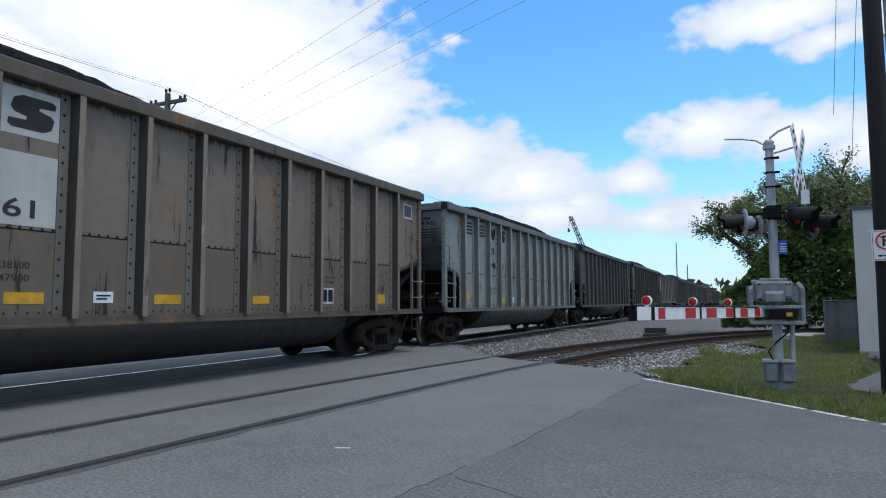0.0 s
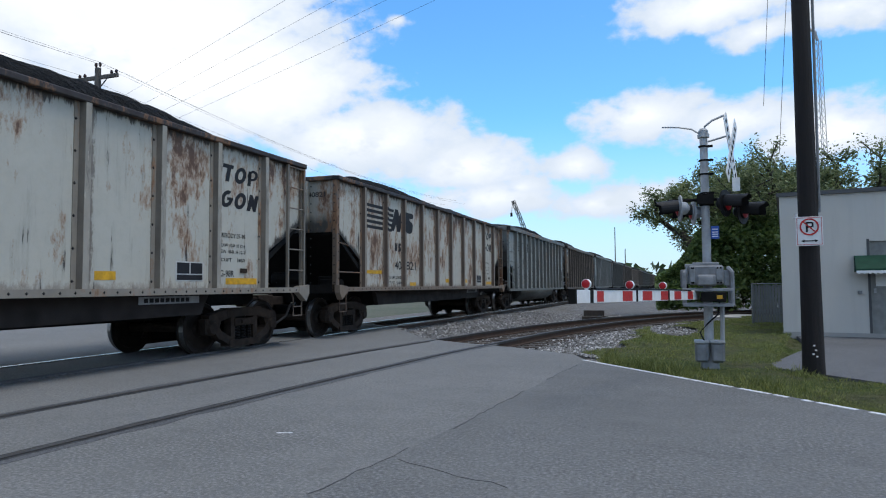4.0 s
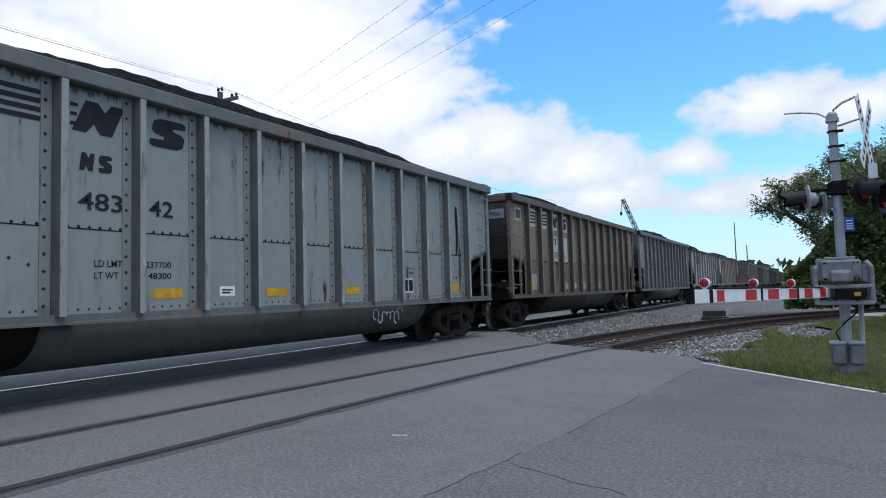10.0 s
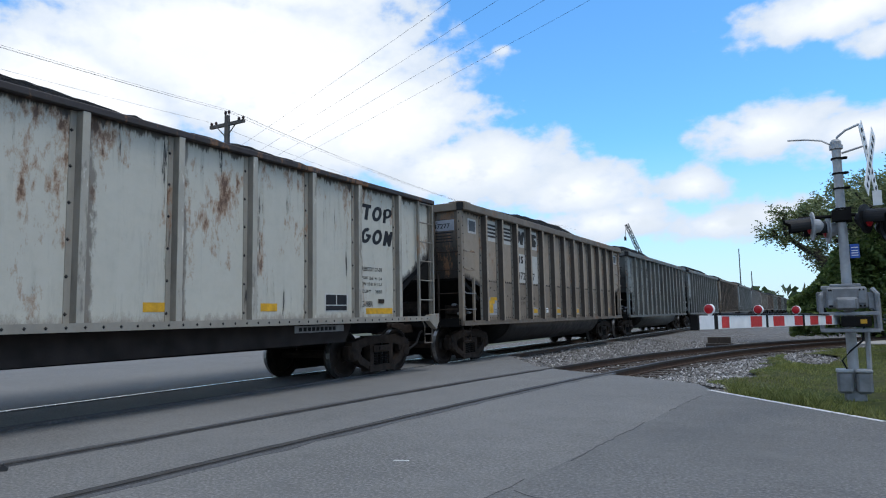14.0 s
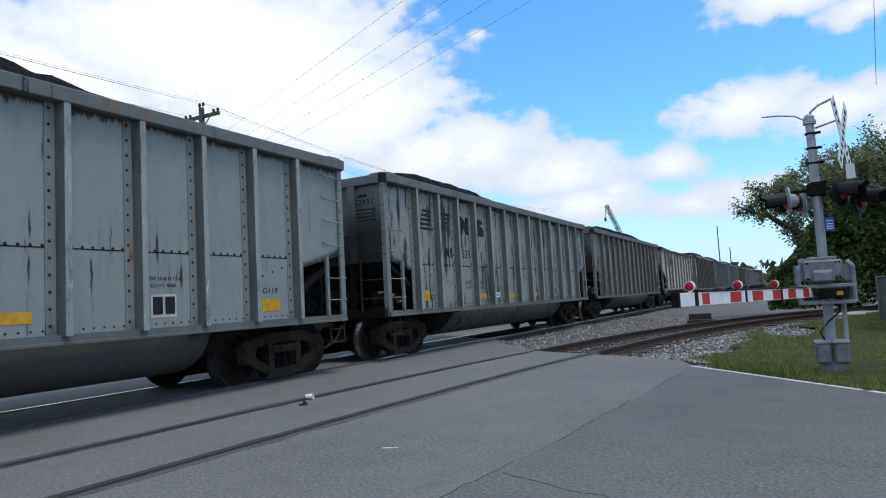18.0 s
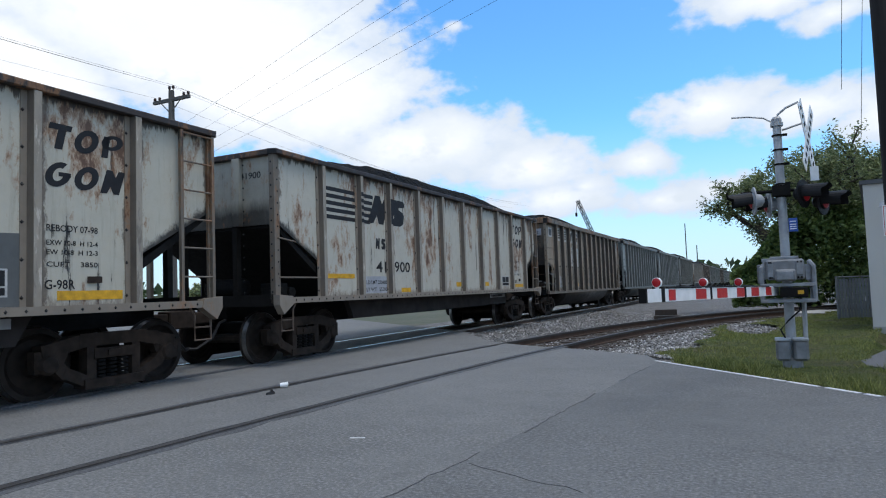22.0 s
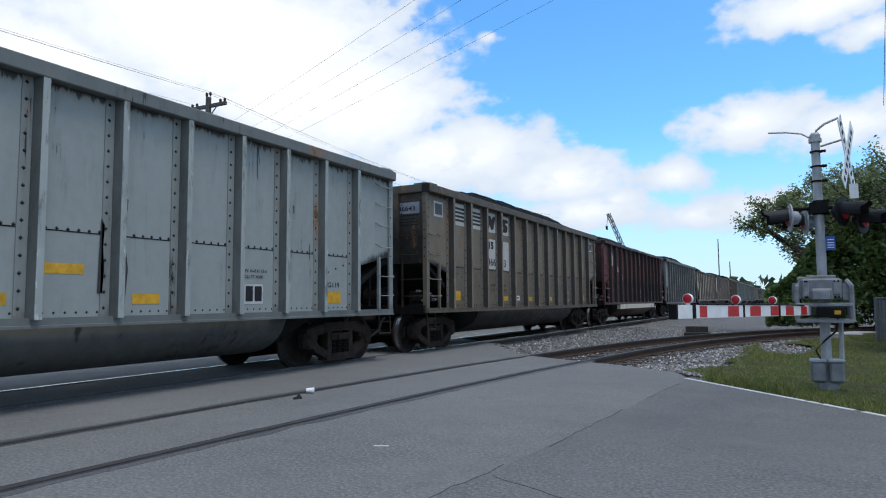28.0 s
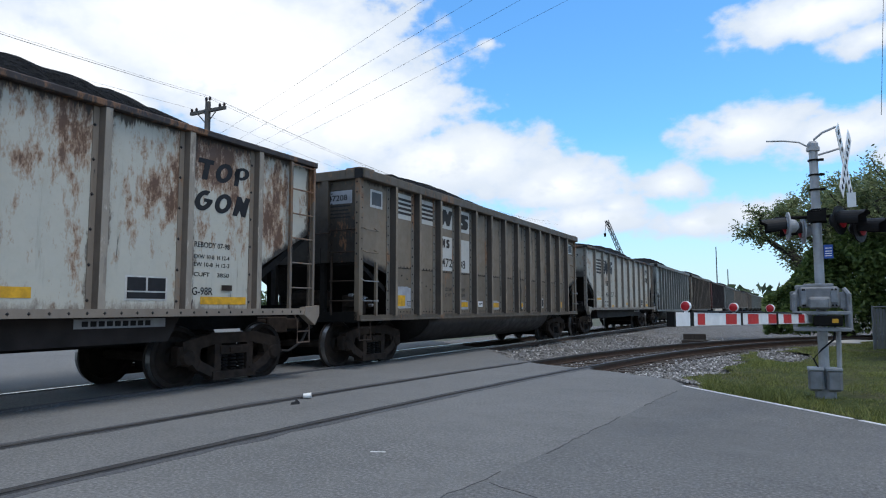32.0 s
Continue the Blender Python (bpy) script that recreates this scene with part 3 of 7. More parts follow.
def rails(track, centre, cut, top=0.0):
    for s in (-1, 1):
        line_ = offset(centre, s * 0.7525)
        strip("rail_head", line_, 0.036, top - 0.045, top, M["rail_top"] if track.name.startswith("main") else M["rail_dull"], track)
        strip("rail_web", line_, 0.014, top - 0.14, top - 0.045, M["rail"], track)
        strip("rail_foot", line_, 0.07, top - 0.155, top - 0.135, M["rail"], track)
        road = [p for p in line_ if p[1] < cut]
        if road:
            fine = []
            for a, b in zip(road, road[1:]):
                m = max(1, int((Vector(b) - Vector(a)).length / 0.22))
                fine += [tuple(Vector(a).lerp(Vector(b), k / m)) for k in range(m)]
            road = fine
            strip("flangeway", offset(road, -s * 0.066), 0.022, -0.05, 0.0055, M["tar"], track, ragged=0.35)
            strip("flangeway", offset(road, s * 0.055), 0.014, -0.05, 0.0045, M["tar"], track, ragged=0.6)
            strip("tar_patch", offset(road, s * 0.03), 0.13, -0.05, 0.003, M["patch"], track, ragged=0.3)
            # raised lip added to hide the near rail's bright sky reflection
            if s > 0 and track.name.startswith("main"):
                strip("asphalt_lip", offset(road, 0.11), 0.06, -0.05, 0.03, M["patch"], track, ragged=0.15)


main_track = tagged(new("main_track"), "straight main railway track with polished rails", "railway track", kind="structure")
rails(main_track, MAIN, 18, 0.014)
spur_track = tagged(new("spur_track"), "rusty curved siding track set in the road", "railway track", kind="structure")
rails(spur_track, SPUR, 13.4, 0.012)


def tie_at(track, p, h, z=-0.14):
    t = shared(("tie",), "tie", lambda bm: box(bm, -1.3, 1.3, -0.115, 0.115, -0.15, 0), M["tie"], track, bevel=0.015)
    t.location, t.rotation_euler = (*p, z - random.uniform(0, 0.015)), (0, 0, -h + random.uniform(-0.015, 0.015))


acc = 0.0
for a, b in zip(SPUR, SPUR[1:]):
    if a[1] > 13.0 and a[0] < 12:
        h = math.atan2(b[0] - a[0], b[1] - a[1])
        acc += (Vector(b) - Vector(a)).length
        while acc > 0.52:
            acc -= 0.52
            tie_at(spur_track, Vector(b) - (Vector(b) - Vector(a)).normalized() * acc, h)
y = 18.0
while y < 70:
    tie_at(main_track, (TRACK_X, y), 0)
    y += 0.53

# ballast bed: a sheet with a raised shoulder under each track, and loose stones on it
def bed_height(x, y):
    d = abs(x - TRACK_X)
    h = -0.16 if d < 1.7 else max(-0.5, -0.16 - (d - 1.7) * 0.16)
    q = to_spur(x, y)
    if abs(q) < 3.2:
        h = max(h, -0.19 if abs(q) < 1.5 else -0.19 - (abs(q) - 1.5) * 0.1)
    if q > 0 and y > 11:
        h = max(h, min(-0.065, -0.19 + max(0, q - 1.5) * 0.09))
    return max(h, -0.34)


def road_side(x, y):
    """Positive beyond the road's edge."""
    if y > 16 and x > -3:
        return 6.0
    best = None
    for (ax, ay), (bx, by) in zip(EDGE, EDGE[1:]):
        dx, dy = bx - ax, by - ay
        k = max(0, min(1, ((x - ax) * dx + (y - ay) * dy) / (dx * dx + dy * dy)))
        px, py = ax + dx * k, ay + dy * k
        q = math.hypot(x - px, y - py)
        s = dx * (y - ay) - dy * (x - ax)
        if best is None or q < best[0]:
            best = (q, -1 if s > 0 else 1)
    return best[0] * best[1]


def bed():
    xs = np.concatenate([np.arange(-14, 2.5, 0.35), np.arange(2.5, 30, 1.5)])
    ys = np.concatenate([np.arange(10.4, 40, 0.45), np.arange(40, 140, 4.0)])
    verts, faces, idx = [], [], {}
    for i, x in enumerate(xs):
        for j, y in enumerate(ys):
            idx[i, j] = len(verts)
            out = road_side(x, y)
            z = bed_height(x, y) + noise.noise(Vector((x * 1.5, y * 1.5, 0))) * 0.03
            z = min(z, -0.02) if out > 0 else -0.1
            if 0 < out < 0.8:
                z = z * out / 0.8 - 0.02
            verts.append((x, y, z))
    for i in range(len(xs) - 1):
        for j in range(len(ys) - 1):
            q = [idx[i, j], idx[i + 1, j], idx[i + 1, j + 1], idx[i, j + 1]]
            cx, cy = (xs[i] + xs[i + 1]) / 2, (ys[j] + ys[j + 1]) / 2
            if road_side(cx, cy) > -0.5 and gravelly(cx, cy):
                faces.append(q)
    ob = link("ballast_bed", mesh_of("ballast_bed", verts, faces), M["gravel"])
    return tagged(ob, "bed of grey crushed stone under the tracks", "ballast", kind="structure")


SPUR_NEAR = [p for p in SPUR if 8 < p[1] and p[0] < 24][::2]


def to_spur(x, y):
    """Distance to the siding, negative on the main track's side."""
    best, k = 1e9, 0
    for i, (ax, ay) in enumerate(SPUR_NEAR):
        q = (x - ax) * (x - ax) + (y - ay) * (y - ay)
        if q < best:
            best, k = q, i
    k = min(k, len(SPUR_NEAR) - 2)
    (ax, ay), (bx, by) = SPUR_NEAR[k], SPUR_NEAR[k + 1]
    side = (bx - ax) * (y - ay) - (by - ay) * (x - ax)
    return -math.sqrt(best) if side > 0 else math.sqrt(best)


def spill(x, y):
    """Stones kicked out onto the grass."""
    return math.hypot((x + 0.25) / 0.75, (y - 18.0) / 2.2) + 0.35 * noise.noise(Vector((x * 2, y * 2, 4))) < 1


def gravelly(x, y):
    q = to_spur(x, y)
    return q < 4.6 or spill(x, y)


def scatter_stones(name, count, area, size, seed):
    rng = random.Random(seed)
    base = [(1, 0, 0), (-1, 0, 0), (0, 1, 0), (0, -1, 0), (0, 0, 1), (0, 0, -1)]
    tri = [(0, 2, 4), (2, 1, 4), (1, 3, 4), (3, 0, 4), (2, 0, 5), (1, 2, 5), (3, 1, 5), (0, 3, 5)]
    verts, faces, made = [], [], 0
    tries = 0
    while made < count and tries < count * 6:
        tries += 1
        x, y = rng.uniform(area[0], area[1]), area[2] + (area[3] - area[2]) * rng.random() ** 1.7
        if road_side(x, y) < 0.06 + rng.random() * 0.1 or not gravelly(x, y):
            continue
        s = rng.uniform(*size)
        o = len(verts)
        z = bed_height(x, y)
        out = road_side(x, y)
        if out < 0.8:
            z = z * out / 0.8 - 0.02
        turn = Euler((rng.uniform(0, 6), rng.uniform(0, 6), rng.uniform(0, 6))).to_matrix()
        for b in base:
            v = turn @ Vector([c * s * rng.uniform(0.65, 1.25) for c in b])
            verts.append((x + v.x, y + v.y, z + 0.012 + v.z * 0.8))
        faces += [tuple(o + k for k in f) for f in tri]
        made += 1
    ob = link(name, mesh_of(name, verts, faces), M["stone"])
    return tagged(ob, "loose grey crushed ballast stones", "stones", kind="stuff")


bed()
scatter_stones("ballast_stones", 20000, (-8.0, 2.0, 11.2, 34.0), (0.02, 0.045), 5)

MAST = (0.35, 10.06)


# grass verge with a raised, uneven sod
def verge_in(x, y):
    if road_side(x, y) < 0.12 or x < -3.4:
        return False
    q = to_spur(x, y)
    if q < 0 or (x + 0.25) ** 2 / 0.5 + (y - 18.0) ** 2 / 4 < 0.8:
        return False
    return q > (3.35 if y < 16 else 2.75) + 0.8 * noise.noise(Vector((x * 0.7, y * 0.7, 9)))


def apron_in(x, y):
    return x > 1.25 + max(0, (y - 10.6)) * 0.17 and y > 9.9 - (x - 1.3) * 0.9 and y < 17.4 and (y > 9.7 - (x - 1.3) * 0.85)


def verge():
    xs, ys = np.arange(-3.6, 12, 0.2), np.arange(2.0, 50, 0.25)
    verts, faces, idx = [], [], {}
    for i, x in enumerate(xs):
        for j, y in enumerate(ys):
            idx[i, j] = len(verts)
            out = road_side(x, y)
            z = -0.05 + 0.05 * noise.noise(Vector((x * 0.9, y * 0.9, 5))) + min(0.05, max(0, out) * 0.05)
            verts.append((x, y, max(z, -0.1) if not apron_in(x, y) else -0.12))
    for i in range(len(xs) - 1):
        for j in range(len(ys) - 1):
            if verge_in((xs[i] + xs[i + 1]) / 2, (ys[j] + ys[j + 1]) / 2):
                faces.append((idx[i, j], idx[i + 1, j], idx[i + 1, j + 1], idx[i, j + 1]))
    ob = link("verge", mesh_of("verge", verts, faces), M["sod"])
    tagged(ob, "weedy grass verge beside the road", "grass verge", kind="structure")
    rng = random.Random(3)
    verts, faces = [], []
    n = 0
    while n < 95000:
        x, y = rng.uniform(-3.4, 6.0), 6.5 + 21 * rng.random() ** 1.7
        if not verge_in(x, y) or apron_in(x, y):
            n += 0.2
            continue
        d = 0.5 + 0.8 * noise.noise(Vector((x * 0.9, y * 0.9, 1))) + 0.5 * noise.noise(Vector((x * 3.1, y * 3.1, 2)))
        edge = road_side(x, y)
        tall = 0.12 < edge < 0.55 or math.hypot(x - 1.6, y - 9.6) < 0.4 or math.hypot(x - MAST[0], y - MAST[1]) < 0.35
        if rng.random() > 0.15 + d * 0.9 and not tall:
            n += 0.3
            continue
        h = rng.uniform(0.012, 0.045) * (0.4 + 1.5 * max(0, d) ** 1.3)
        if tall:
            h *= 1.9 * (0.5 + max(0, d))
        a = rng.uniform(0, 6.28)
        w = rng.uniform(0.0025, 0.006) * (1 + y * 0.04)
        lx, ly = rng.uniform(-0.9, 0.9) * h, rng.uniform(-0.9, 0.9) * h
        z = -0.05 + 0.05 * noise.noise(Vector((x * 0.9, y * 0.9, 5))) + min(0.05, max(0, edge) * 0.05)
        o = len(verts)
        verts += [(x - w * math.cos(a), y - w * math.sin(a), z - 0.01), (x + w * math.cos(a), y + w * math.sin(a), z - 0.01), (x + lx, y + ly, z + h)]
        faces.append((o, o + 1, o + 2))
        n += 1
    ob = link("grass", mesh_of("grass", verts, faces), M["grass"])
    tagged(ob, "short uneven green grass on the verge", "grass", kind="stuff")


verge()
flat("apron", [(1.1, 10.7), (2.05, 9.6), (3.2, 8.0), (30, 6.0), (30, 17.6), (2.5, 17.6), (2.3, 14.3), (1.6, 12.2)], -0.03, M["apron"], 0.5, "cracked asphalt apron before the building", "pavement")


# ---- crossing signal with its lowered gate ----
MX, MY = 0.35, 10.06


def crossing_signal():
    g = tagged(new("crossing_signal"), "grey railroad crossing signal mast with gate mechanism", "crossing signal")
    g.location = (MX, MY, 0)

    def p(name, make, mat, parent=g, label="", bevel=0.0, smooth=False):
        bm = bmesh.new()
        make(bm)
        return part(name, bm, mat, parent, label, bevel, smooth)
    p("mast", lambda bm: lathe(bm, [(0.0, 0.064), (3.28, 0.053)], 2, (0, 0, 0), 18), M["galv"], smooth=False)
    p("mast_cap", lambda bm: lathe(bm, [(3.28, 0.066), (3.36, 0.066), (3.39, 0.045)], 2, (0, 0, 0), 14), M["galv"])
    p("foundation", lambda bm: box(bm, -0.12, 0.12, -0.14, 0.1, -0.2, 0.13), M["galv_dull"], bevel=0.02)
    for s in (-1, 1):
        b = p("base_box", lambda bm: box(bm, s * 0.105 - 0.088, s * 0.105 + 0.088, -0.2, 0.02, 0.09, 0.36), M["grey_box"], bevel=0.03)
        p("lid", lambda bm: box(bm, s * 0.105 - 0.095, s * 0.105 + 0.095, -0.21, 0.03, 0.35, 0.39), M["galv"], b, bevel=0.01)
    p("conduit", lambda bm: tube(bm, [(0.17, -0.05, 0.3), (0.18, -0.05, 0.9)], 0.03), M["galv"])
    p("cable", lambda bm: tube(bm, [(-0.06, -0.12, 0.36), (-0.12, -0.14, 0.5), (-0.02, -0.12, 0.62), (0.12, -0.1, 0.75), (0.15, -0.08, 0.95)], 0.012), M["black"])
    # gate mechanism
    mech = p("gate_mechanism", lambda bm: [box(bm, -0.25, 0.2, -0.33, -0.09, 1.16, 1.43), box(bm, -0.15, 0.1, -0.38, -0.3, 1.14, 1.3)], M["grey_box"], bevel=0.025)
    p("cover_plate", lambda bm: [box(bm, -0.13, 0.06, -0.40, -0.385, 1.16, 1.27), box(bm, 0.1, 0.18, -0.345, -0.33, 1.22, 1.4), box(bm, -0.23, -0.17, -0.345, -0.33, 1.2, 1.4)], M["galv_dull"], mech, bevel=0.006)
    for x0, x1, z0, z1 in ((-0.31, -0.25, 1.17, 1.38), (0.2, 0.27, 1.15, 1.36), (-0.2, 0.14, 1.43, 1.47), (-0.3, -0.16, 1.4, 1.45)):
        p("bracket_plate", lambda bm: box(bm, x0, x1, -0.28, -0.1, z0, z1), M["galv_dull"], mech, bevel=0.008)
    for x in (-0.21, -0.19, 0.12, 0.16):
        for z in (1.19, 1.39):
            p("bolt", lambda bm: lathe(bm, [(-0.02, 0.012), (0.0, 0.014)], 1, (x, -0.335, z), 6), M["dark"], mech)
    p("chain", lambda bm: tube(bm, [(-0.27, -0.24, 1.4), (-0.3, -0.2, 1.25), (-0.26, -0.25, 1.1), (-0.29, -0.22, 0.95)], 0.014), M["dark"])
    p("clamp", lambda bm: [box(bm, -0.12, 0.12, -0.12, 0.12, z, z + 0.05) for z in (1.2, 1.36)], M["galv_dull"])
    for z in (0.86, 1.07):
        p("support_rail", lambda bm: box(bm, -0.33, 0.31, -0.34, -0.28, z, z + 0.045), M["galv_dull"], bevel=0.006)
        p("support_rail", lambda bm: box(bm, -0.33, 0.31, 0.12, 0.18, z, z + 0.045), M["galv_dull"], bevel=0.006)
    for s, x in ((-1, -0.33), (1, 0.28)):
        p("counterweight_arm", lambda bm: [box(bm, x, x + 0.045, -0.3, 0.2, 1.07, 1.12), tube(bm, [(x + 0.02, -0.3, 0.88), (x + 0.02, -0.3, 1.33), (x + 0.02 - s * 0.05, -0.26, 1.4)], 0.03), tube(bm, [(x + 0.02, 0.15, 0.88), (x + 0.02, 0.15, 1.3)], 0.03)], M["galv_dull"])
        p("counterweight", lambda bm: box(bm, x - 0.03 if s < 0 else x - 0.02, x + 0.06, 0.0, 0.32, 1.12, 1.38), M["grey_box"], bevel=0.015)
    p("arm_clamp", lambda bm: box(bm, -0.1, 0.22, -0.36, -0.1, 0.93, 1.06), M["dark"], bevel=0.01)
    p("warning_stub", lambda bm: box(bm, 0.1, 0.17, -0.37, -0.355, 0.97, 1.02), M["yellow"])
    # flashing lights on their crossarm
    p("light_crossarm", lambda bm: [tube(bm, [(-0.5, -0.05, 2.37), (0.5, 0.05, 2.37)], 0.024), box(bm, -0.11, 0.11, -0.1, 0.1, 2.3, 2.44)], M["dark"])

    def signal_light(x, y, z, yaw, lens, back):
        ob = p("flasher", lambda bm: [lathe(bm, [(-0.02, 0.11), (0.02, 0.115)], 1, (0, 0, 0), 18)], back)
        ob.matrix_basis = pose(x, y, z, 0, 0, yaw)
        p("background_disc", lambda bm: lathe(bm, [(-0.008, 0.19), (0.008, 0.19)], 1, (0, 0.01, 0), 26), back, ob)
        p("lens", lambda bm: lathe(bm, [(-0.05, 0.02), (-0.045, 0.07), (-0.03, 0.105)], 1, (0, 0, 0), 18), lens, ob, "dark red round lens")

        def hood(bm):
            n = 14
            rings = []
            for k in range(n + 1):
                a = math.radians(-25 + 230 * k / n)
                rings.append([Vector((math.cos(a) * 0.115, yy, math.sin(a) * 0.115 - (0.02 if yy < -0.1 else 0))) for yy in (-0.02, -0.32 if 40 < -25 + 230 * k / n < 140 else -0.26)])
            vs = [[bm.verts.new(q) for q in r] for r in rings]
            ws = [[bm.verts.new(q * 1.0 + Vector((q.x, 0, q.z)).normalized() * 0.006) for q in r] for r in rings]
            for a, b in zip(vs, vs[1:]):
                bm.faces.new((a[0], b[0], b[1], a[1]))
            for a, b in zip(ws, ws[1:]):
                bm.faces.new((a[0], a[1], b[1], b[0]))
        p("hood", hood, M["black"], ob)
        p("lamp_housing", lambda bm: lathe(bm, [(0.01, 0.1), (0.1, 0.085), (0.14, 0.03)], 1, (0, 0, 0), 16), back, ob)
    signal_light(-0.17, 0.12, 2.21, -80, M["lens_dim"], M["lamp_back"])
    signal_light(-0.35, -0.1, 2.25, -80, M["lens_dim"], M["lamp_back"])
    signal_light(0.27, -0.08, 2.30, 62, M["lens_dim"], M["black"])
    signal_light(0.50, 0.1, 2.20, 62, M["lens_dim"], M["black"])
    # crossbuck seen almost edge-on, on a curved bracket
    p("bracket", lambda bm: [tube(bm, [(0.0, 0, 3.3), (0.02, 0, 3.42), (0.12, 0, 3.5), (0.28, 0, 3.56)], 0.016), tube(bm, [(0.06, 0, 3.2), (0.3, 0, 3.26)], 0.014)], M["galv"])
    for s in (-1, 1):
        def blade(bm):
            prism(bm, [(-0.54, -0.1), (0.54, -0.1), (0.54, 0.1), (-0.54, 0.1)], 1, -0.004, 0.004)
        b = p("crossbuck_blade", blade, M["white"], g, "white crossbuck board with worn black lettering")
        b.matrix_basis = pose(0.36, 0, 3.06, 0, 0, 74.5) @ pose(0, s * 0.006, 0, 0, s * 54, 0)
        for k in range(8):
            m = p("letter_bar", lambda bm: box(bm, -0.47 + k * 0.122, -0.42 + k * 0.122, -0.0085, 0.0085, -0.035, 0.035), M["stencil"], b)
    p("small_plate", lambda bm: box(bm, 0.36, 0.46, -0.02, 0.0, 2.47, 2.66), M["white"])
    # thin rod at the top, and straps
    p("top_rod", lambda bm: [tube(bm, [(-0.02, 0, 3.3), (-0.16, 0, 3.40), (-0.34, 0, 3.44), (-0.56, 0, 3.46)], 0.012), lathe(bm, [(3.26, 0.08), (3.31, 0.08)], 2, (0, 0, 0), 12)], M["galv"])
    for z in (3.12, 2.92, 2.72, 2.45, 2.28):
        p("strap", lambda bm: [lathe(bm, [(z, 0.072), (z + 0.022, 0.072)], 2, (0, 0, 0), 12), box(bm, 0.06, 0.12, -0.02, 0.02, z, z + 0.03)], M["dark"])
    s_ = p("notice_sign", lambda bm: box(bm, 0.06, 0.165, -0.115, -0.108, 1.80, 1.98), M["blue"], g, "small blue notice sign")
    p("print_bar", lambda bm: [box(bm, 0.075, 0.15, -0.118, -0.116, z, z + 0.012) for z in (1.83, 1.86, 1.89, 1.93)], M["white"], s_)


crossing_signal()


def gate_arm():
    a, b = Vector((0.16, 9.72, 1.02)), Vector((-0.93, 6.13, 1.105))
    d = b - a
    L = d.length
    g = tagged(new("gate_arm"), "lowered crossing gate arm with red and white stripes", "gate arm")
    g.matrix_world = Matrix.Translation(a) @ Matrix((( d.y / -L, d.x / L, 0, 0), (-d.x / -L, d.y / L, 0, 0), (0, d.z / L, 1, 0), (0, 0, 0, 1)))
    hh = 0.062
    cuts = [-0.25, 0.09, 0.33, 0.6, 0.89, 1.06, 1.13, 1.4, 1.7, 2.02, 2.15, 2.21, 2.32, 2.61, 3.1, 3.27, 3.34, 3.42, L]
    names = ["white", "red", "white", "red", "white", "dark", "red", "white", "red", "white", "dark", "white", "red", "white", "red", "white", "dark", "white"]
    for c0, c1, nm in zip(cuts, cuts[1:], names):
        bm = bmesh.new()
        if nm == "red":
            box(bm, -0.0145, 0.0145, c0 + 0.004, c1 - 0.006, -hh + 0.009, hh - 0.008)
            under = bmesh.new()
            box(under, -0.012, 0.012, c0, c1 - 0.002, -hh, hh)
            part("board", under, M["white"], g, "white painted board", 0.003)
        else:
            box(bm, -0.012, 0.012, c0, c1 - (0.004 if nm == "dark" else 0.001), -hh, hh)
        part("arm_section", bm, M[nm], g, nm.replace("dark", "dark joint") + " painted section" if nm != "dark" else "dark joint", 0.003)
    bm = bmesh.new()
    box(bm, -0.05, 0.02, L - 0.02, L + 0.012, -hh - 0.004, hh + 0.004)
    part("end_cap", bm, M["dark"], g)
    for c in (1.28, 2.36, 3.48):
        bm = bmesh.new()
        lathe(bm, [(-0.02, 0.03), (-0.016, 0.046), (0.016, 0.046), (0.02, 0.03)], 1, (0, c, 0.12), 18)
        box(bm, -0.01, 0.01, c - 0.02, c + 0.02, 0.05, 0.1)
        lamp = part("arm_lamp", bm, M["white"], g, "round gate lamp glowing red")
        for s in (-1, 1):
            bm = bmesh.new()
            lathe(bm, [(s * 0.017, 0.0425), (s * 0.024, 0.039), (s * 0.03, 0.015)], 1, (0, c, 0.12), 16)
            part("lamp_lens", bm, M["lamp_red"], lamp)
    bm = bmesh.new()
    tube(bm, [(0.015, 0.2, hh), (0.015, 1.0, hh + 0.012), (0.015, 2.2, hh + 0.012), (0.015, 3.3, hh + 0.012)], 0.008)
    part("cable", bm, M["black"], g)


gate_arm()


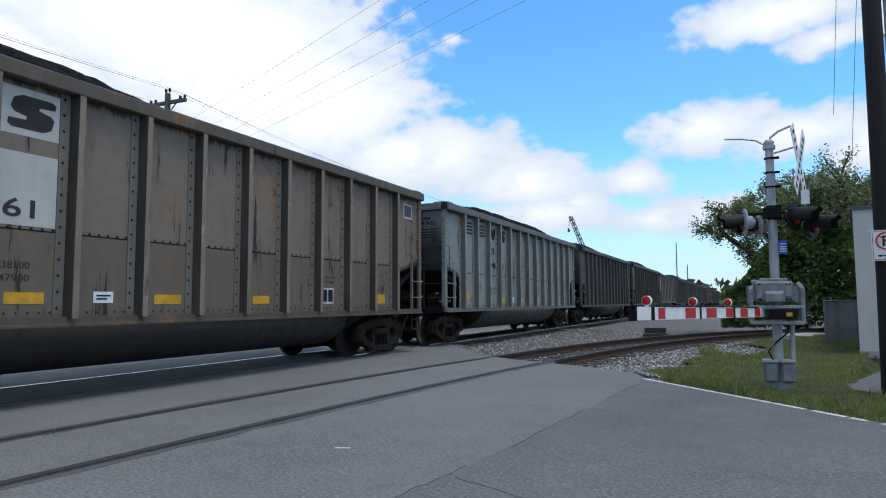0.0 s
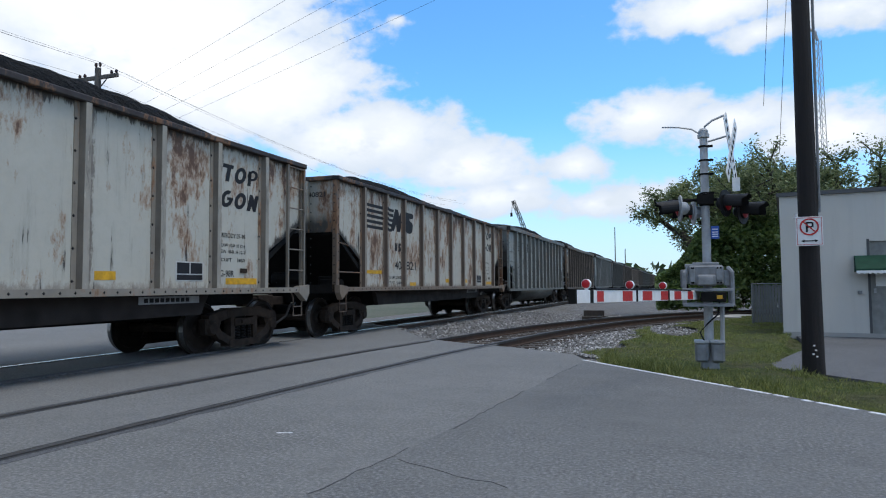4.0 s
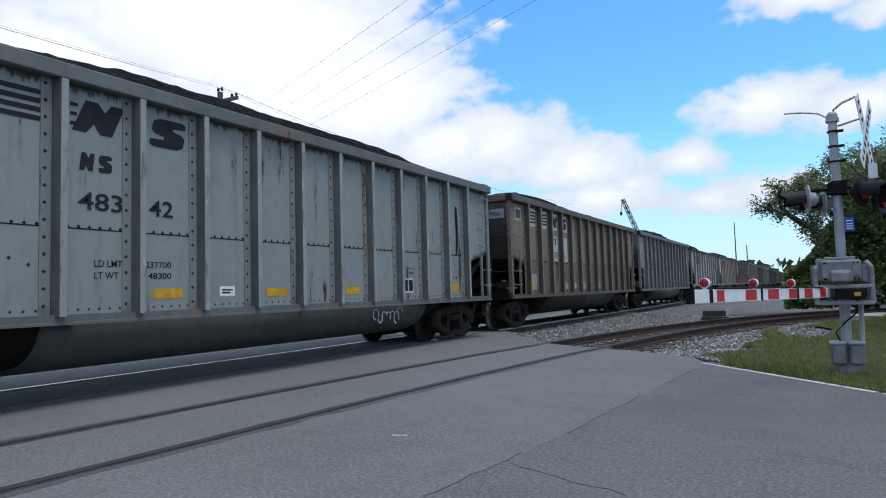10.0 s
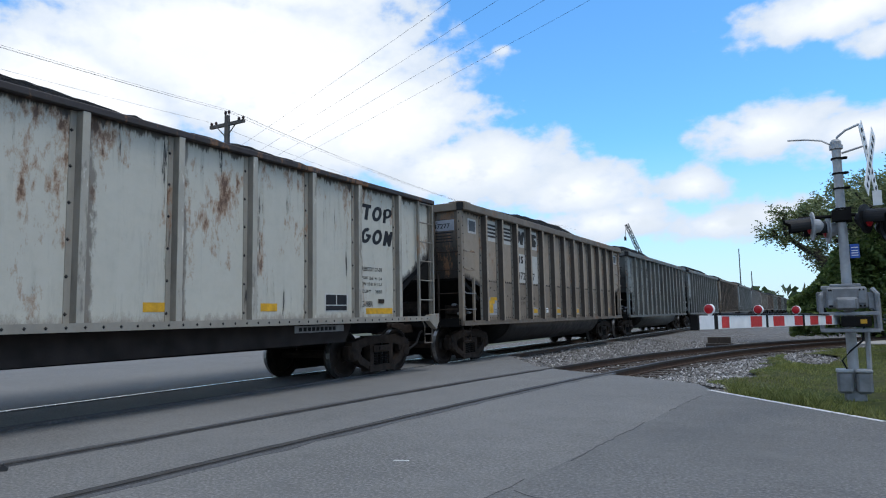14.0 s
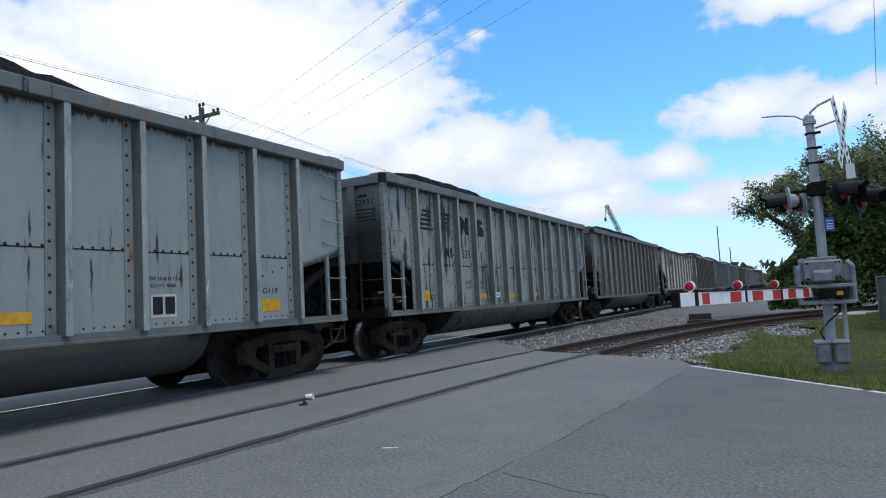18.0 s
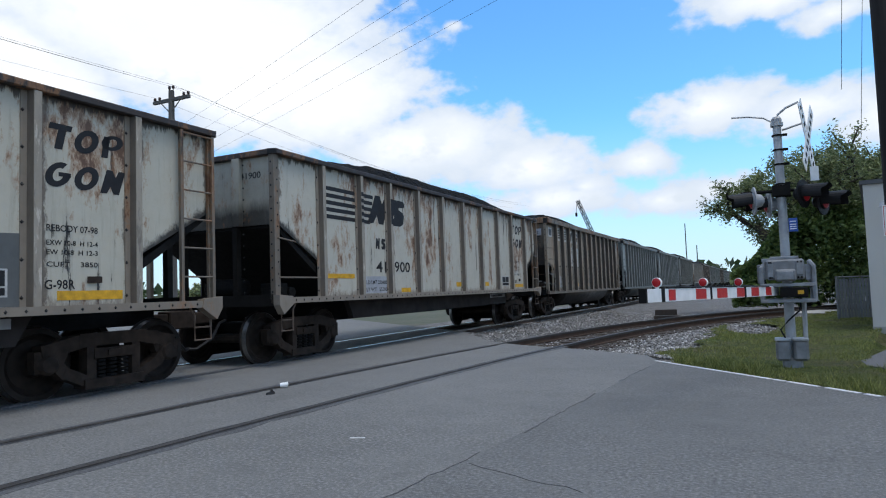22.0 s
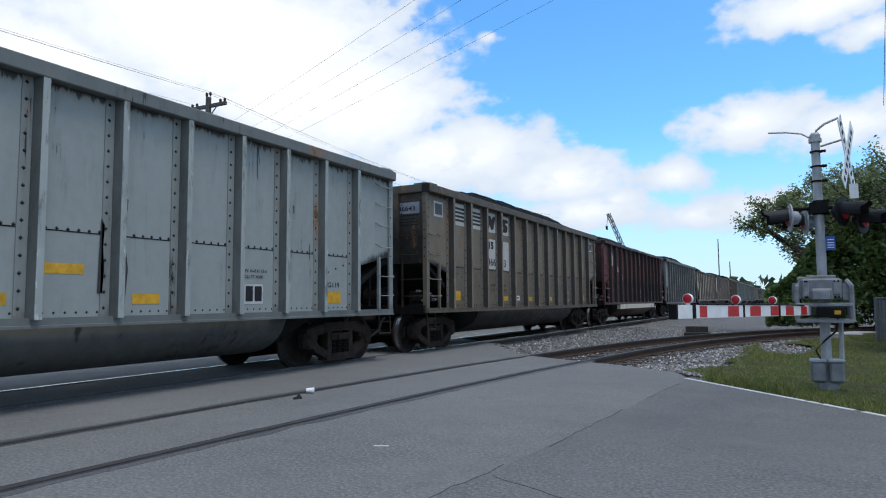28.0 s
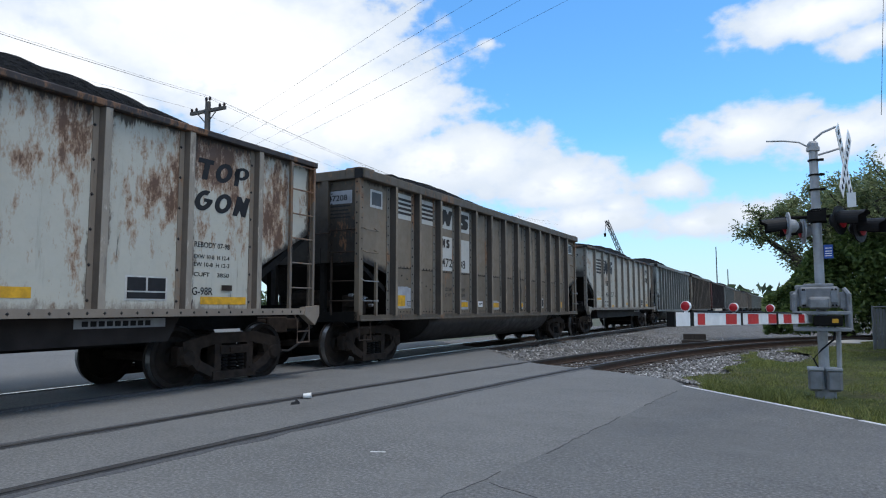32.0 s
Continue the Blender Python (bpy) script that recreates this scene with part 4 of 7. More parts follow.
# ---- utility poles and wires ----
def near_pole():
    g = tagged(new("utility_pole"), "dark creosoted wooden utility pole beside the verge", "utility pole")
    g.location = (1.6, 9.82, 0)
    bm = bmesh.new()
    lathe(bm, [(-0.3, 0.142), (0.0, 0.138), (0.3, 0.133), (1.0, 0.127), (2.0, 0.12), (4.0, 0.112), (11.5, 0.09)], 2, (0, 0, 0), 22)
    part("shaft", bm, M["pole_wood"], g, smooth=True)
    for x, z in ((-0.02, 0.36), (0.0, 0.3), (-0.03, 0.25), (0.01, 0.22)):
        bm = bmesh.new()
        box(bm, x, x + 0.025, -0.138, -0.128, z, z + 0.018)
        part("tag", bm, M["white"], g)
    bm = bmesh.new()
    tube(bm, [(0.13, -0.03, 2.1), (0.14, -0.03, 5), (0.12, -0.03, 11)], 0.018)
    part("conduit", bm, M["grey_box"], g)
    # no parking sign: symbol and arrow
    s = tagged(new("parking_sign"), "white no parking sign with red ring and arrow", "sign")
    s.matrix_world = pose(1.585, 9.675, 1.85, 0, 0, -8)

    def sp(name, make, mat):
        bm = bmesh.new()
        make(bm)
        return part(name, bm, mat, s)
    sp("plate", lambda bm: prism(bm, [(-0.15, -0.19), (0.15, -0.19), (0.155, -0.18), (0.155, 0.18), (0.15, 0.19), (-0.15, 0.19), (-0.155, 0.18), (-0.155, -0.18)], 1, 0.0, 0.004), M["white"])
    sp("border", lambda bm: [box(bm, *q, -0.003, -0.001, *w) for q, w in (((-0.143, 0.143), (0.172, 0.178)), ((-0.143, 0.143), (-0.178, -0.172)), ((-0.143, -0.137), (-0.172, 0.172)), ((0.137, 0.143), (-0.172, 0.172)))], M["red"])

    def ring(bm):
        n = 28
        for k in range(n):
            a, b = 2 * math.pi * k / n, 2 * math.pi * (k + 1) / n
            prism(bm, [(math.cos(a) * 0.112, 0.055 + math.sin(a) * 0.112), (math.cos(b) * 0.112, 0.055 + math.sin(b) * 0.112), (math.cos(b) * 0.092, 0.055 + math.sin(b) * 0.092), (math.cos(a) * 0.092, 0.055 + math.sin(a) * 0.092)], 1, -0.008, -0.006)
        prism(bm, [(-0.08, 0.125), (-0.07, 0.135), (0.08, -0.015), (0.07, -0.025)], 1, -0.0085, -0.0065)
    sp("symbol", lambda bm: [box(bm, -0.04, -0.015, -0.005, -0.003, -0.01, 0.12), box(bm, -0.015, 0.03, -0.005, -0.003, 0.098, 0.12), box(bm, -0.015, 0.03, -0.005, -0.003, 0.045, 0.067), box(bm, 0.028, 0.05, -0.005, -0.003, 0.05, 0.115)], M["stencil"])
    sp("ring", ring, M["red"])
    sp("arrow", lambda bm: [box(bm, -0.07, 0.07, -0.005, -0.003, -0.135, -0.12), prism(bm, [(-0.1, -0.1275), (-0.06, -0.108), (-0.06, -0.147)], 1, -0.005, -0.003), prism(bm, [(0.1, -0.1275), (0.06, -0.147), (0.06, -0.108)], 1, -0.005, -0.003)], M["stencil"])


near_pole()


def span(g, a, b, sag, r, name="wire"):
    a, b = Vector(a), Vector(b)
    bm = bmesh.new()
    tube(bm, [a.lerp(b, k / 24) - Vector((0, 0, sag * 4 * (k / 24) * (1 - k / 24))) for k in range(25)], r, 5)
    return part(name, bm, M["wire"], g)


def far_pole():
    g = tagged(new("utility_pole"), "weathered utility pole with crossarm behind the train", "utility pole")
    g.location = (-22.2, 20.2, 0)
    bm = bmesh.new()
    lathe(bm, [(-0.3, 0.2), (0.0, 0.19), (10.15, 0.12)], 2, (0, 0, 0), 12)
    part("shaft", bm, M["grey_wood"], g)
    bm = bmesh.new()
    box(bm, -1.05, 1.05, -0.06, 0.06, 9.68, 9.82)
    arm = part("crossarm", bm, M["grey_wood"], g)
    for q in (-0.98, -0.7, 0.72, 0.98):
        bm = bmesh.new()
        lathe(bm, [(9.82, 0.03), (9.88, 0.06), (9.93, 0.06), (9.98, 0.03)], 2, (q, 0, 0), 8)
        part("insulator", bm, M["insulator"], arm)
    for q in (-0.11, 0.11):
        bm = bmesh.new()
        tube(bm, [(q, 0, 9.8), (q, 0, 10.2)], 0.015)
        lathe(bm, [(10.2, 0.025), (10.25, 0.06), (10.33, 0.06), (10.38, 0.025)], 2, (q, 0, 0), 8)
        part("insulator", bm, M["insulator"], g)
    for s in (-1, 1):
        bm = bmesh.new()
        tube(bm, [(s * 0.6, -0.05, 9.7), (s * 0.06, -0.05, 9.2)], 0.025)
        part("brace", bm, M["grey_wood"], g)
    bm = bmesh.new()
    box(bm, -1.0, 0.15, -0.25, -0.15, 8.55, 8.65)
    lathe(bm, [(8.65, 0.03), (8.72, 0.055), (8.8, 0.03)], 2, (-0.9, -0.2, 0), 8)
    part("lower_arm", bm, M["grey_wood"], g)
    for q, z in ((-0.98, 9.98), (-0.11, 10.38), (0.11, 10.38), (0.98, 9.98)):
        span(g, (q, 0, z), (q, -48, z + 0.3), 0.7, 0.0045)
        span(g, (q, 0, z), (q, 46, z - 0.2), 0.9, 0.0045)


far_pole()
lines = tagged(new("overhead_wires"), "four thin black power wires crossing over the tracks", "wires")
for k in range(4):
    x, y = 9.0, 6.1 + 1.1 * k
    span(lines, (x, y, 9.3), (-62.0, y + 33.2, 9.0), 0.45, 0.0038)


# ---- building ----
def building():
    g = tagged(new("building"), "low pale painted commercial building with green awning", "building")
    x0, y0, x1, y1, h = 0.0, 0.0, 22.0, 13.0, 3.2
    g.matrix_world = pose(2.21, 17.2, 0, 0, 0, -7.6)
    def p(name, make, mat, parent=g, label="", bevel=0.0):
        bm = bmesh.new()
        make(bm)
        return part(name, bm, mat, parent, label, bevel)
    dx0, dx1, dh = 1.75, 2.75, 2.1
    p("front_wall", lambda bm: [box(bm, x0, dx0, y0, y0 + 0.2, -0.1, h), box(bm, dx0, dx1, y0, y0 + 0.2, dh, h), box(bm, dx1, x1, y0, y0 + 0.2, -0.1, h)], M["wall"])
    p("side_wall", lambda bm: [box(bm, x0, x0 + 0.2, y0 + 0.2, y1, -0.1, h), box(bm, x1 - 0.2, x1, y0 + 0.2, y1, -0.1, h), box(bm, x0, x1, y1, y1 + 0.2, -0.1, h)], M["wall"])
    p("roof", lambda bm: box(bm, x0 - 0.06, x1 + 0.06, y0 - 0.06, y1 + 0.26, h, h + 0.09), M["trim"])
    p("base_course", lambda bm: box(bm, x0 - 0.01, x1, y0 - 0.012, y0, -0.1, 0.06), M["concrete"])
    d = p("door", lambda bm: box(bm, dx0, dx1, y0 + 0.06, y0 + 0.11, 0, dh), M["door"], g, "grey door with a small notice")
    p("door_frame", lambda bm: [box(bm, dx0 - 0.05, dx0, y0 - 0.01, y0 + 0.12, 0, dh + 0.05), box(bm, dx1, dx1 + 0.05, y0 - 0.01, y0 + 0.12, 0, dh + 0.05)], M["trim"], d)
    p("notice", lambda bm: box(bm, dx0 + 0.1, dx0 + 0.42, y0 + 0.05, y0 + 0.058, 1.1, 1.38), M["white"], d)
    p("door_handle", lambda bm: box(bm, dx0 + 0.06, dx0 + 0.1, y0 + 0.0, y0 + 0.06, 0.95, 1.05), M["galv"], d)
    aw = p("awning", lambda bm: prism(bm, [(y0, 1.78), (y0 - 0.1, 1.78), (y0 - 0.5, 1.48), (y0 - 0.5, 1.42), (y0, 1.42)], 0, dx0 - 0.3, dx1 + 0.3), M["awning"], g, "dark green cloth awning")
    p("valance", lambda bm: [prism(bm, [(dx0 - 0.3 + k * 0.1, 1.44), (dx0 - 0.2 + k * 0.1, 1.44), (dx0 - 0.2 + k * 0.1, 1.39), (dx0 - 0.25 + k * 0.1, 1.365), (dx0 - 0.3 + k * 0.1, 1.39)], 1, y0 - 0.51, y0 - 0.5) for k in range(16)], M["white"], aw)
    lamp = p("wall_lamp", lambda bm: [tube(bm, [(x0 + 0.42, y0, 2.72), (x0 + 0.42, y0 - 0.25, 2.78), (x0 + 0.36, y0 - 0.4, 2.72)], 0.02), lathe(bm, [(2.64, 0.1), (2.76, 0.06)], 2, (x0 + 0.36, y0 - 0.4, 0), 12)], M["galv"])
    p("meter_box", lambda bm: box(bm, 1.5, 1.58, y0 - 0.06, y0, 0.93, 1.0), M["grey_box"])
    tagged(lamp)


building()


def slat_fence():
    g = tagged(new("fence"), "grey chain-link fence with privacy slats", "fence")
    for px, py in ((2.0, 21.9), (3.2, 21.8), (4.4, 21.7)):
        bm = bmesh.new()
        tube(bm, [(px, py, -0.1), (px, py, 1.2)], 0.03)
        part("post", bm, M["fence"], g)
    bm = bmesh.new()
    tube(bm, [(2.0, 21.9, 1.17), (5.2, 21.7, 1.17)], 0.022)
    part("top_rail", bm, M["fence"], g)
    for k in range(42):
        s = shared(("slat",), "slat", lambda bm: box(bm, -0.033, 0.033, -0.006, 0.006, 0.02, 1.13), M["fence"], g)
        s.location, s.rotation_euler = (2.04 + k * 0.075, 21.9 - k * 0.0048, random.uniform(-0.015, 0.015)), (0, 0, random.uniform(-0.25, 0.25))


slat_fence()


# ---- trees ----
def tree(name, at, height, spread, leaves, seed, mat, leaf=0.16, trunk=0.22, low=0.25, label="", gaps=0.0):
    rng = random.Random(seed)
    g = tagged(new(name), label, "tree")
    g.location = at
    pieces, tips = [bmesh.new()], []

    def grow(p, d, length, r, depth):
        if depth == 1:
            pieces.append(bmesh.new())
        pts = [p]
        for k in range(3):
            d = (d + Vector((rng.uniform(-0.28, 0.28), rng.uniform(-0.28, 0.28), rng.uniform(-0.05, 0.2)))).normalized()
            p = p + d * length / 3
            pts.append(p)
        tube(pieces[-1], pts, r, 6 if depth < 2 else 4, r * 0.55)
        if depth >= 2:
            tips.extend(pts[1:])
        if depth == 4:
            return
        for k in range(rng.choice((2, 3, 3)) if depth else 5):
            a = rng.uniform(0, 6.28)
            n = Vector((math.cos(a), math.sin(a), rng.uniform(-0.45, 0.7)))
            grow(pts[rng.choice((2, 3, 3))], (d * 0.55 + n * 0.75).normalized(), length * rng.uniform(0.6, 0.85), r * 0.55, depth + 1)
    grow(Vector((0, 0, -0.5)), Vector((0.05, 0, 1)), height * low + 0.4, trunk, 0)
    t = np.array([tuple(q) for q in tips])
    k = np.array([spread / 2 / max(1e-3, np.abs(t[:, 0]).max()), spread / 2 / max(1e-3, np.abs(t[:, 1]).max()), height * 0.95 / max(1e-3, t[:, 2].max())])
    for i, bm in enumerate(pieces):
        for v in bm.verts:
            v.co = Vector([c * s for c, s in zip(v.co, k)])
        part("limb" if i else "trunk", bm, M["bark"], g)
    t = t * k
    verts, faces = [], []
    clumps = []
    while len(clumps) < 170:
        q = Vector((rng.uniform(-1, 1), rng.uniform(-1, 1), rng.uniform(-1, 1)))
        if 0.35 < q.length < 1.0:
            q = q * (1 + 0.25 * noise.noise(q * 2.2 + Vector((seed, 0, 0))))
            q = Vector((q.x * spread * 0.45, q.y * spread * 0.45, height * 0.58 + q.z * height * 0.35))
            near = t[((t - np.array(q)) ** 2).sum(1).argmin()]
            clumps.append(tuple(q.lerp(Vector(near), 0.6)))
    for _ in range(leaves):
        c = t[rng.randrange(len(t))] if rng.random() < 0.45 else clumps[rng.randrange(len(clumps))]
        q = Vector((rng.gauss(0, 1), rng.gauss(0, 1), rng.gauss(0, 1)))
        if q.length > 1.9:
            q = q * (1.9 * rng.random() / q.length)
        p = Vector(c) + q * rng.choice((0.16, 0.22, 0.28, 0.34)) * spread / 9
        a, b = Vector((rng.gauss(0, 1), rng.gauss(0, 1), rng.gauss(0, 0.6))).normalized(), Vector((rng.gauss(0, 1), rng.gauss(0, 1), rng.gauss(0, 1)))
        b = (b - a * a.dot(b)).normalized()
        w = leaf * rng.uniform(0.6, 1.3)
        o = len(verts)
        verts += [tuple(p - a * w), tuple(p + b * w * 0.42), tuple(p + a * w), tuple(p - b * w * 0.42)]
        faces.append((o, o + 1, o + 2, o + 3))
    link("crown", mesh_of("crown", verts, faces), mat, g)
    return g


def hedge(name, x0, x1, y, depth, height, leaves, seed, label):
    """A tangled bank of undergrowth."""
    rng = random.Random(seed)
    verts, faces = [], []
    for _ in range(leaves):
        x = rng.uniform(x0, x1)
        top = height * (0.72 + 0.5 * noise.noise(Vector((x * 0.35, y * 0.1, seed)))) * min(1.0, 0.45 + (x - x0) * 0.3)
        z = top * rng.random() ** 0.7
        yy = y + rng.uniform(-0.5, 0.5) * depth * (1 - 0.5 * z / height) + noise.noise(Vector((x * 0.8, z * 0.8, seed))) * 0.8
        p = Vector((x, yy, z))
        a, b = Vector((rng.gauss(0, 1), rng.gauss(0, 1), rng.gauss(0, 0.7))).normalized(), Vector((rng.gauss(0, 1), rng.gauss(0, 1), rng.gauss(0, 1)))
        b = (b - a * a.dot(b)).normalized()
        w = rng.uniform(0.05, 0.14)
        o = len(verts)
        verts += [tuple(p - a * w), tuple(p + b * w * 0.5), tuple(p + a * w), tuple(p - b * w * 0.5)]
        faces.append((o, o + 1, o + 2, o + 3))
    ob = link(name, mesh_of(name, verts, faces), M["leaf_dark"])
    return tagged(ob, label, "shrubs", kind="stuff")


tree("broadleaf_tree", (2.2, 35, 0), 8.0, 8.8, 42000, 4, M["leaf"], 0.08, 0.2, 0.12, "leafy green broadleaf tree behind the crossing")
tree("broadleaf_tree", (6.8, 36, 0), 7.9, 9.0, 38000, 8, M["leaf"], 0.085, 0.22, 0.15, "leafy green broadleaf tree above the building")
tree("broadleaf_tree", (12.5, 38, 0), 8.3, 10, 18000, 12, M["leaf"], 0.14, 0.22, 0.22, "leafy green broadleaf tree above the building")
tree("broadleaf_tree", (19.5, 40, 0), 8.6, 10, 12000, 15, M["leaf"], 0.15, 0.22, 0.22, "leafy green broadleaf tree above the building")
hedge("undergrowth", -1.1, 14, 33.0, 3.5, 5.8, 80000, 6, "dense dark green tangled undergrowth")


# ---- things far off ----
def lattice(bm, a, b, w, bays, r):
    a, b = Vector(a), Vector(b)
    d = (b - a).normalized()
    u = d.orthogonal().normalized() * w / 2
    v = d.cross(u).normalized() * w / 2
    legs = [(u + v), (u - v), (-u - v), (v - u)]
    for q in legs:
        tube(bm, [a + q, b + q * 0.7], r, 4)
    for k in range(bays):
        for m in range(4):
            f0, f1 = k / bays, (k + 1) / bays
            tube(bm, [a.lerp(b, f0) + legs[m] * (1 - 0.3 * f0), a.lerp(b, f1) + legs[(m + 1) % 4] * (1 - 0.3 * f1)], r * 0.6, 3)


def far_things():
    def one(parent, name, make, mat, label=""):
        bm = bmesh.new()
        make(bm)
        return part(name, bm, mat, parent, label)
    g = tagged(new("crane"), "distant dark lattice-boom crane behind the train", "crane")
    one(g, "boom", lambda bm: lattice(bm, (-28.4, 147, 1.6), (-35.5, 145.8, 20.4), 0.8, 16, 0.075), M["wire"])
    one(g, "cab", lambda bm: box(bm, -29.5, -26, 145.5, 148.5, 0.9, 3.6), M["trim"])
    one(g, "tracks", lambda bm: [box(bm, -30, -25.5, y, y + 0.9, -0.2, 0.9) for y in (145.2, 148)], M["dark"])
    one(g, "hoist_line", lambda bm: tube(bm, [(-35.6, 145.8, 20.3), (-35.9, 145.8, 17.5)], 0.06, 4), M["wire"])
    one(g, "hook_block", lambda bm: box(bm, -36.1, -35.7, 145.6, 146, 16.8, 17.6), M["dark"])
    for x, y, h in ((-9.0, 99.6, 9.6), (-7.6, 99.7, 6.4)):
        g = tagged(new("lamp_post"), "thin grey pole far beyond the crossing", "pole")
        one(g, "shaft", lambda bm: lathe(bm, [(-0.2, 0.1), (h, 0.06)], 2, (x, y, 0), 8), M["trim"])
    g = tagged(new("radio_mast"), "thin grey lattice radio mast behind the trees", "mast")
    one(g, "lattice", lambda bm: lattice(bm, (10.9, 59, 0), (10.75, 59, 20.6), 0.55, 34, 0.03), M["galv"])
    one(g, "top_arm", lambda bm: tube(bm, [(10.75, 59, 20.6), (10.6, 59, 21.3), (10.2, 59, 21.6)], 0.12, 6), M["galv"])
    g = tagged(new("hanging_cable"), "two thin loose cables hanging from the wires", "cable")
    for a, b in (((1.95, 12, 9.3), (1.56, 11.9, 3.3)), ((1.62, 11.9, 9.0), (1.35, 11.9, 4.1))):
        one(g, "strand", lambda bm: tube(bm, [a, tuple((p * 0.6 + q * 0.4) + (0.03 if k == 0 else 0) for k, (p, q) in enumerate(zip(a, b))), b], 0.005, 4), M["wire"])
    # second signal beyond the siding
    g = tagged(new("railway_signal"), "small trackside signal with a lit red lamp", "signal")
    one(g, "mast", lambda bm: lathe(bm, [(-0.2, 0.07), (2.3, 0.06)], 2, (-0.5, 45, 0), 10), M["dark"])
    one(g, "head", lambda bm: lathe(bm, [(-0.05, 0.24), (0.1, 0.24)], 1, (-0.5, 44.9, 1.95), 16), M["black"])
    one(g, "lens", lambda bm: lathe(bm, [(-0.1, 0.02), (-0.06, 0.12)], 1, (-0.5, 44.9, 1.95), 12), M["lamp_red"])
    one(g, "cabinet", lambda bm: box(bm, -0.1, 0.8, 44.6, 45.3, -0.1, 1.3), M["grey_box"])
    # timbers left on the ballast
    g = tagged(new("timber_pile"), "short dark timbers lying on the ballast", "timbers")
    for k, (x, y, z) in enumerate(((-3.5, 24.9, -0.2), (-3.4, 25.15, -0.2), (-3.45, 25.0, 0.02))):
        ob = one(g, "timber", lambda bm: box(bm, 0, 0.75, 0, 0.22, 0, 0.2), M["tie"])
        ob.matrix_basis = pose(x, y, z, 0, 0, 6 * k - 5)
    # light concrete path beyond the siding
    flat("path", [(0.9, 26.6), (4.5, 26.0), (4.5, 28.6), (1.2, 29.4)], -0.05, M["concrete"], 0.5, "pale concrete path beyond the siding", "path")
    # beyond the tracks: sheds, a parked car, low trees
    for x, y, w, d, h in ((-150, 40, 26, 12, 3.6), (-165, 96, 36, 12, 4.2), (-140, -16, 18, 10, 3.2)):
        g = tagged(new("warehouse"), "low white warehouse with grey metal roof", "warehouse")
        one(g, "wall", lambda bm: box(bm, x - d, x, y, y + w, -0.6, h), M["far_wall"])
        one(g, "roof", lambda bm: prism(bm, [(x - d - 0.3, h), (x + 0.3, h), (x - d / 2, h + 1.4)], 1, y - 0.3, y + w + 0.3), M["far_roof"])
        for k in range(3):
            one(g, "window", lambda bm: box(bm, x, x + 0.04, y + 2 + k * w / 3.5, y + 3.6 + k * w / 3.5, 1.2, 2.4), M["glass"])
    for x, y in ((-34, 13.5), (-38, 30)):
        g = tagged(new("parked_car"), "small red car parked beyond the tracks", "car")
        g.location = (x, y, 0)
        one(g, "body", lambda bm: prism(bm, [(-2.1, 0.3), (2.1, 0.3), (2.15, 0.75), (1.3, 0.9), (-1.9, 0.95), (-2.15, 0.7)], 0, -0.85, 0.85), M["car_red"])
        one(g, "cabin", lambda bm: prism(bm, [(-1.6, 0.94), (1.1, 0.9), (0.4, 1.4), (-1.1, 1.42)], 0, -0.72, 0.72), M["glass"])
        for q in (-1.3, 1.3):
            for s in (-0.8, 0.8):
                one(g, "wheel", lambda bm: lathe(bm, [(-0.1, 0.31), (0.1, 0.31)], 0, (s, q, 0.31), 14), M["black"])
    for x, y, h in ((-52, 17, 8.6), (-66, 33, 8.4), (-58, 3, 8.8), (-90, 58, 9.0)):
        g = tagged(new("utility_pole"), "distant wooden utility pole beyond the tracks", "utility pole")
        one(g, "shaft", lambda bm: lathe(bm, [(-0.5, 0.16), (h, 0.1)], 2, (x, y, 0), 8), M["grey_wood"])
        one(g, "crossarm", lambda bm: box(bm, x - 0.06, x + 0.06, y - 1.1, y + 1.1, h - 0.75, h - 0.63), M["grey_wood"])
    rng = random.Random(31)
    for k in range(7):
        tree("small_tree", (-46 - rng.uniform(0, 12), -6 + k * 11 + rng.uniform(-3, 3), 0), rng.uniform(2.6, 3.8), rng.uniform(4.5, 6.5), 2200, 40 + k, M["leaf"], 0.2, 0.15, 0.25, "small leafy tree beyond the tracks")
    verts, faces = [], []
    for k in range(9000):
        a = rng.uniform(0, 2 * math.pi)
        r = rng.uniform(240, 330)
        top = 6.5 + 4 * noise.noise(Vector((math.cos(a) * 9, math.sin(a) * 9, 2)))
        p = Vector((math.cos(a) * r, math.sin(a) * r, top * rng.random()))
        u, v = Vector((rng.gauss(0, 1), rng.gauss(0, 1), rng.gauss(0, 1))).normalized() * rng.uniform(1, 2.4), Vector((rng.gauss(0, 1), rng.gauss(0, 1), rng.gauss(0, 1))).normalized() * rng.uniform(1, 2.4)
        o = len(verts)
        verts += [tuple(p - u), tuple(p + v), tuple(p + u), tuple(p - v)]
        faces.append((o, o + 1, o + 2, o + 3))
    ob = link("far_woods", mesh_of("far_woods", verts, faces), M["wood_far"])
    tagged(ob, "low line of far woods along the horizon", "woods", kind="stuff")


far_things()

# ---- marks and litter on the road ----
cracks = tagged(new("road_crack"), "dark crack along the asphalt seam", "crack", kind="structure")
rng = random.Random(17)


def crack(points, half):
    line_ = []
    for a, b in zip(points, points[1:]):
        n = max(2, int((Vector(b) - Vector(a)).length / 0.12))
        for k in range(n):
            p = Vector(a).lerp(Vector(b), k / n)
            line_.append((p.x + rng.uniform(-0.02, 0.02), p.y + rng.uniform(-0.02, 0.02)))
    strip("crack", line_, half, -0.02, 0.0035, M["patch"], cracks, ragged=0.8)


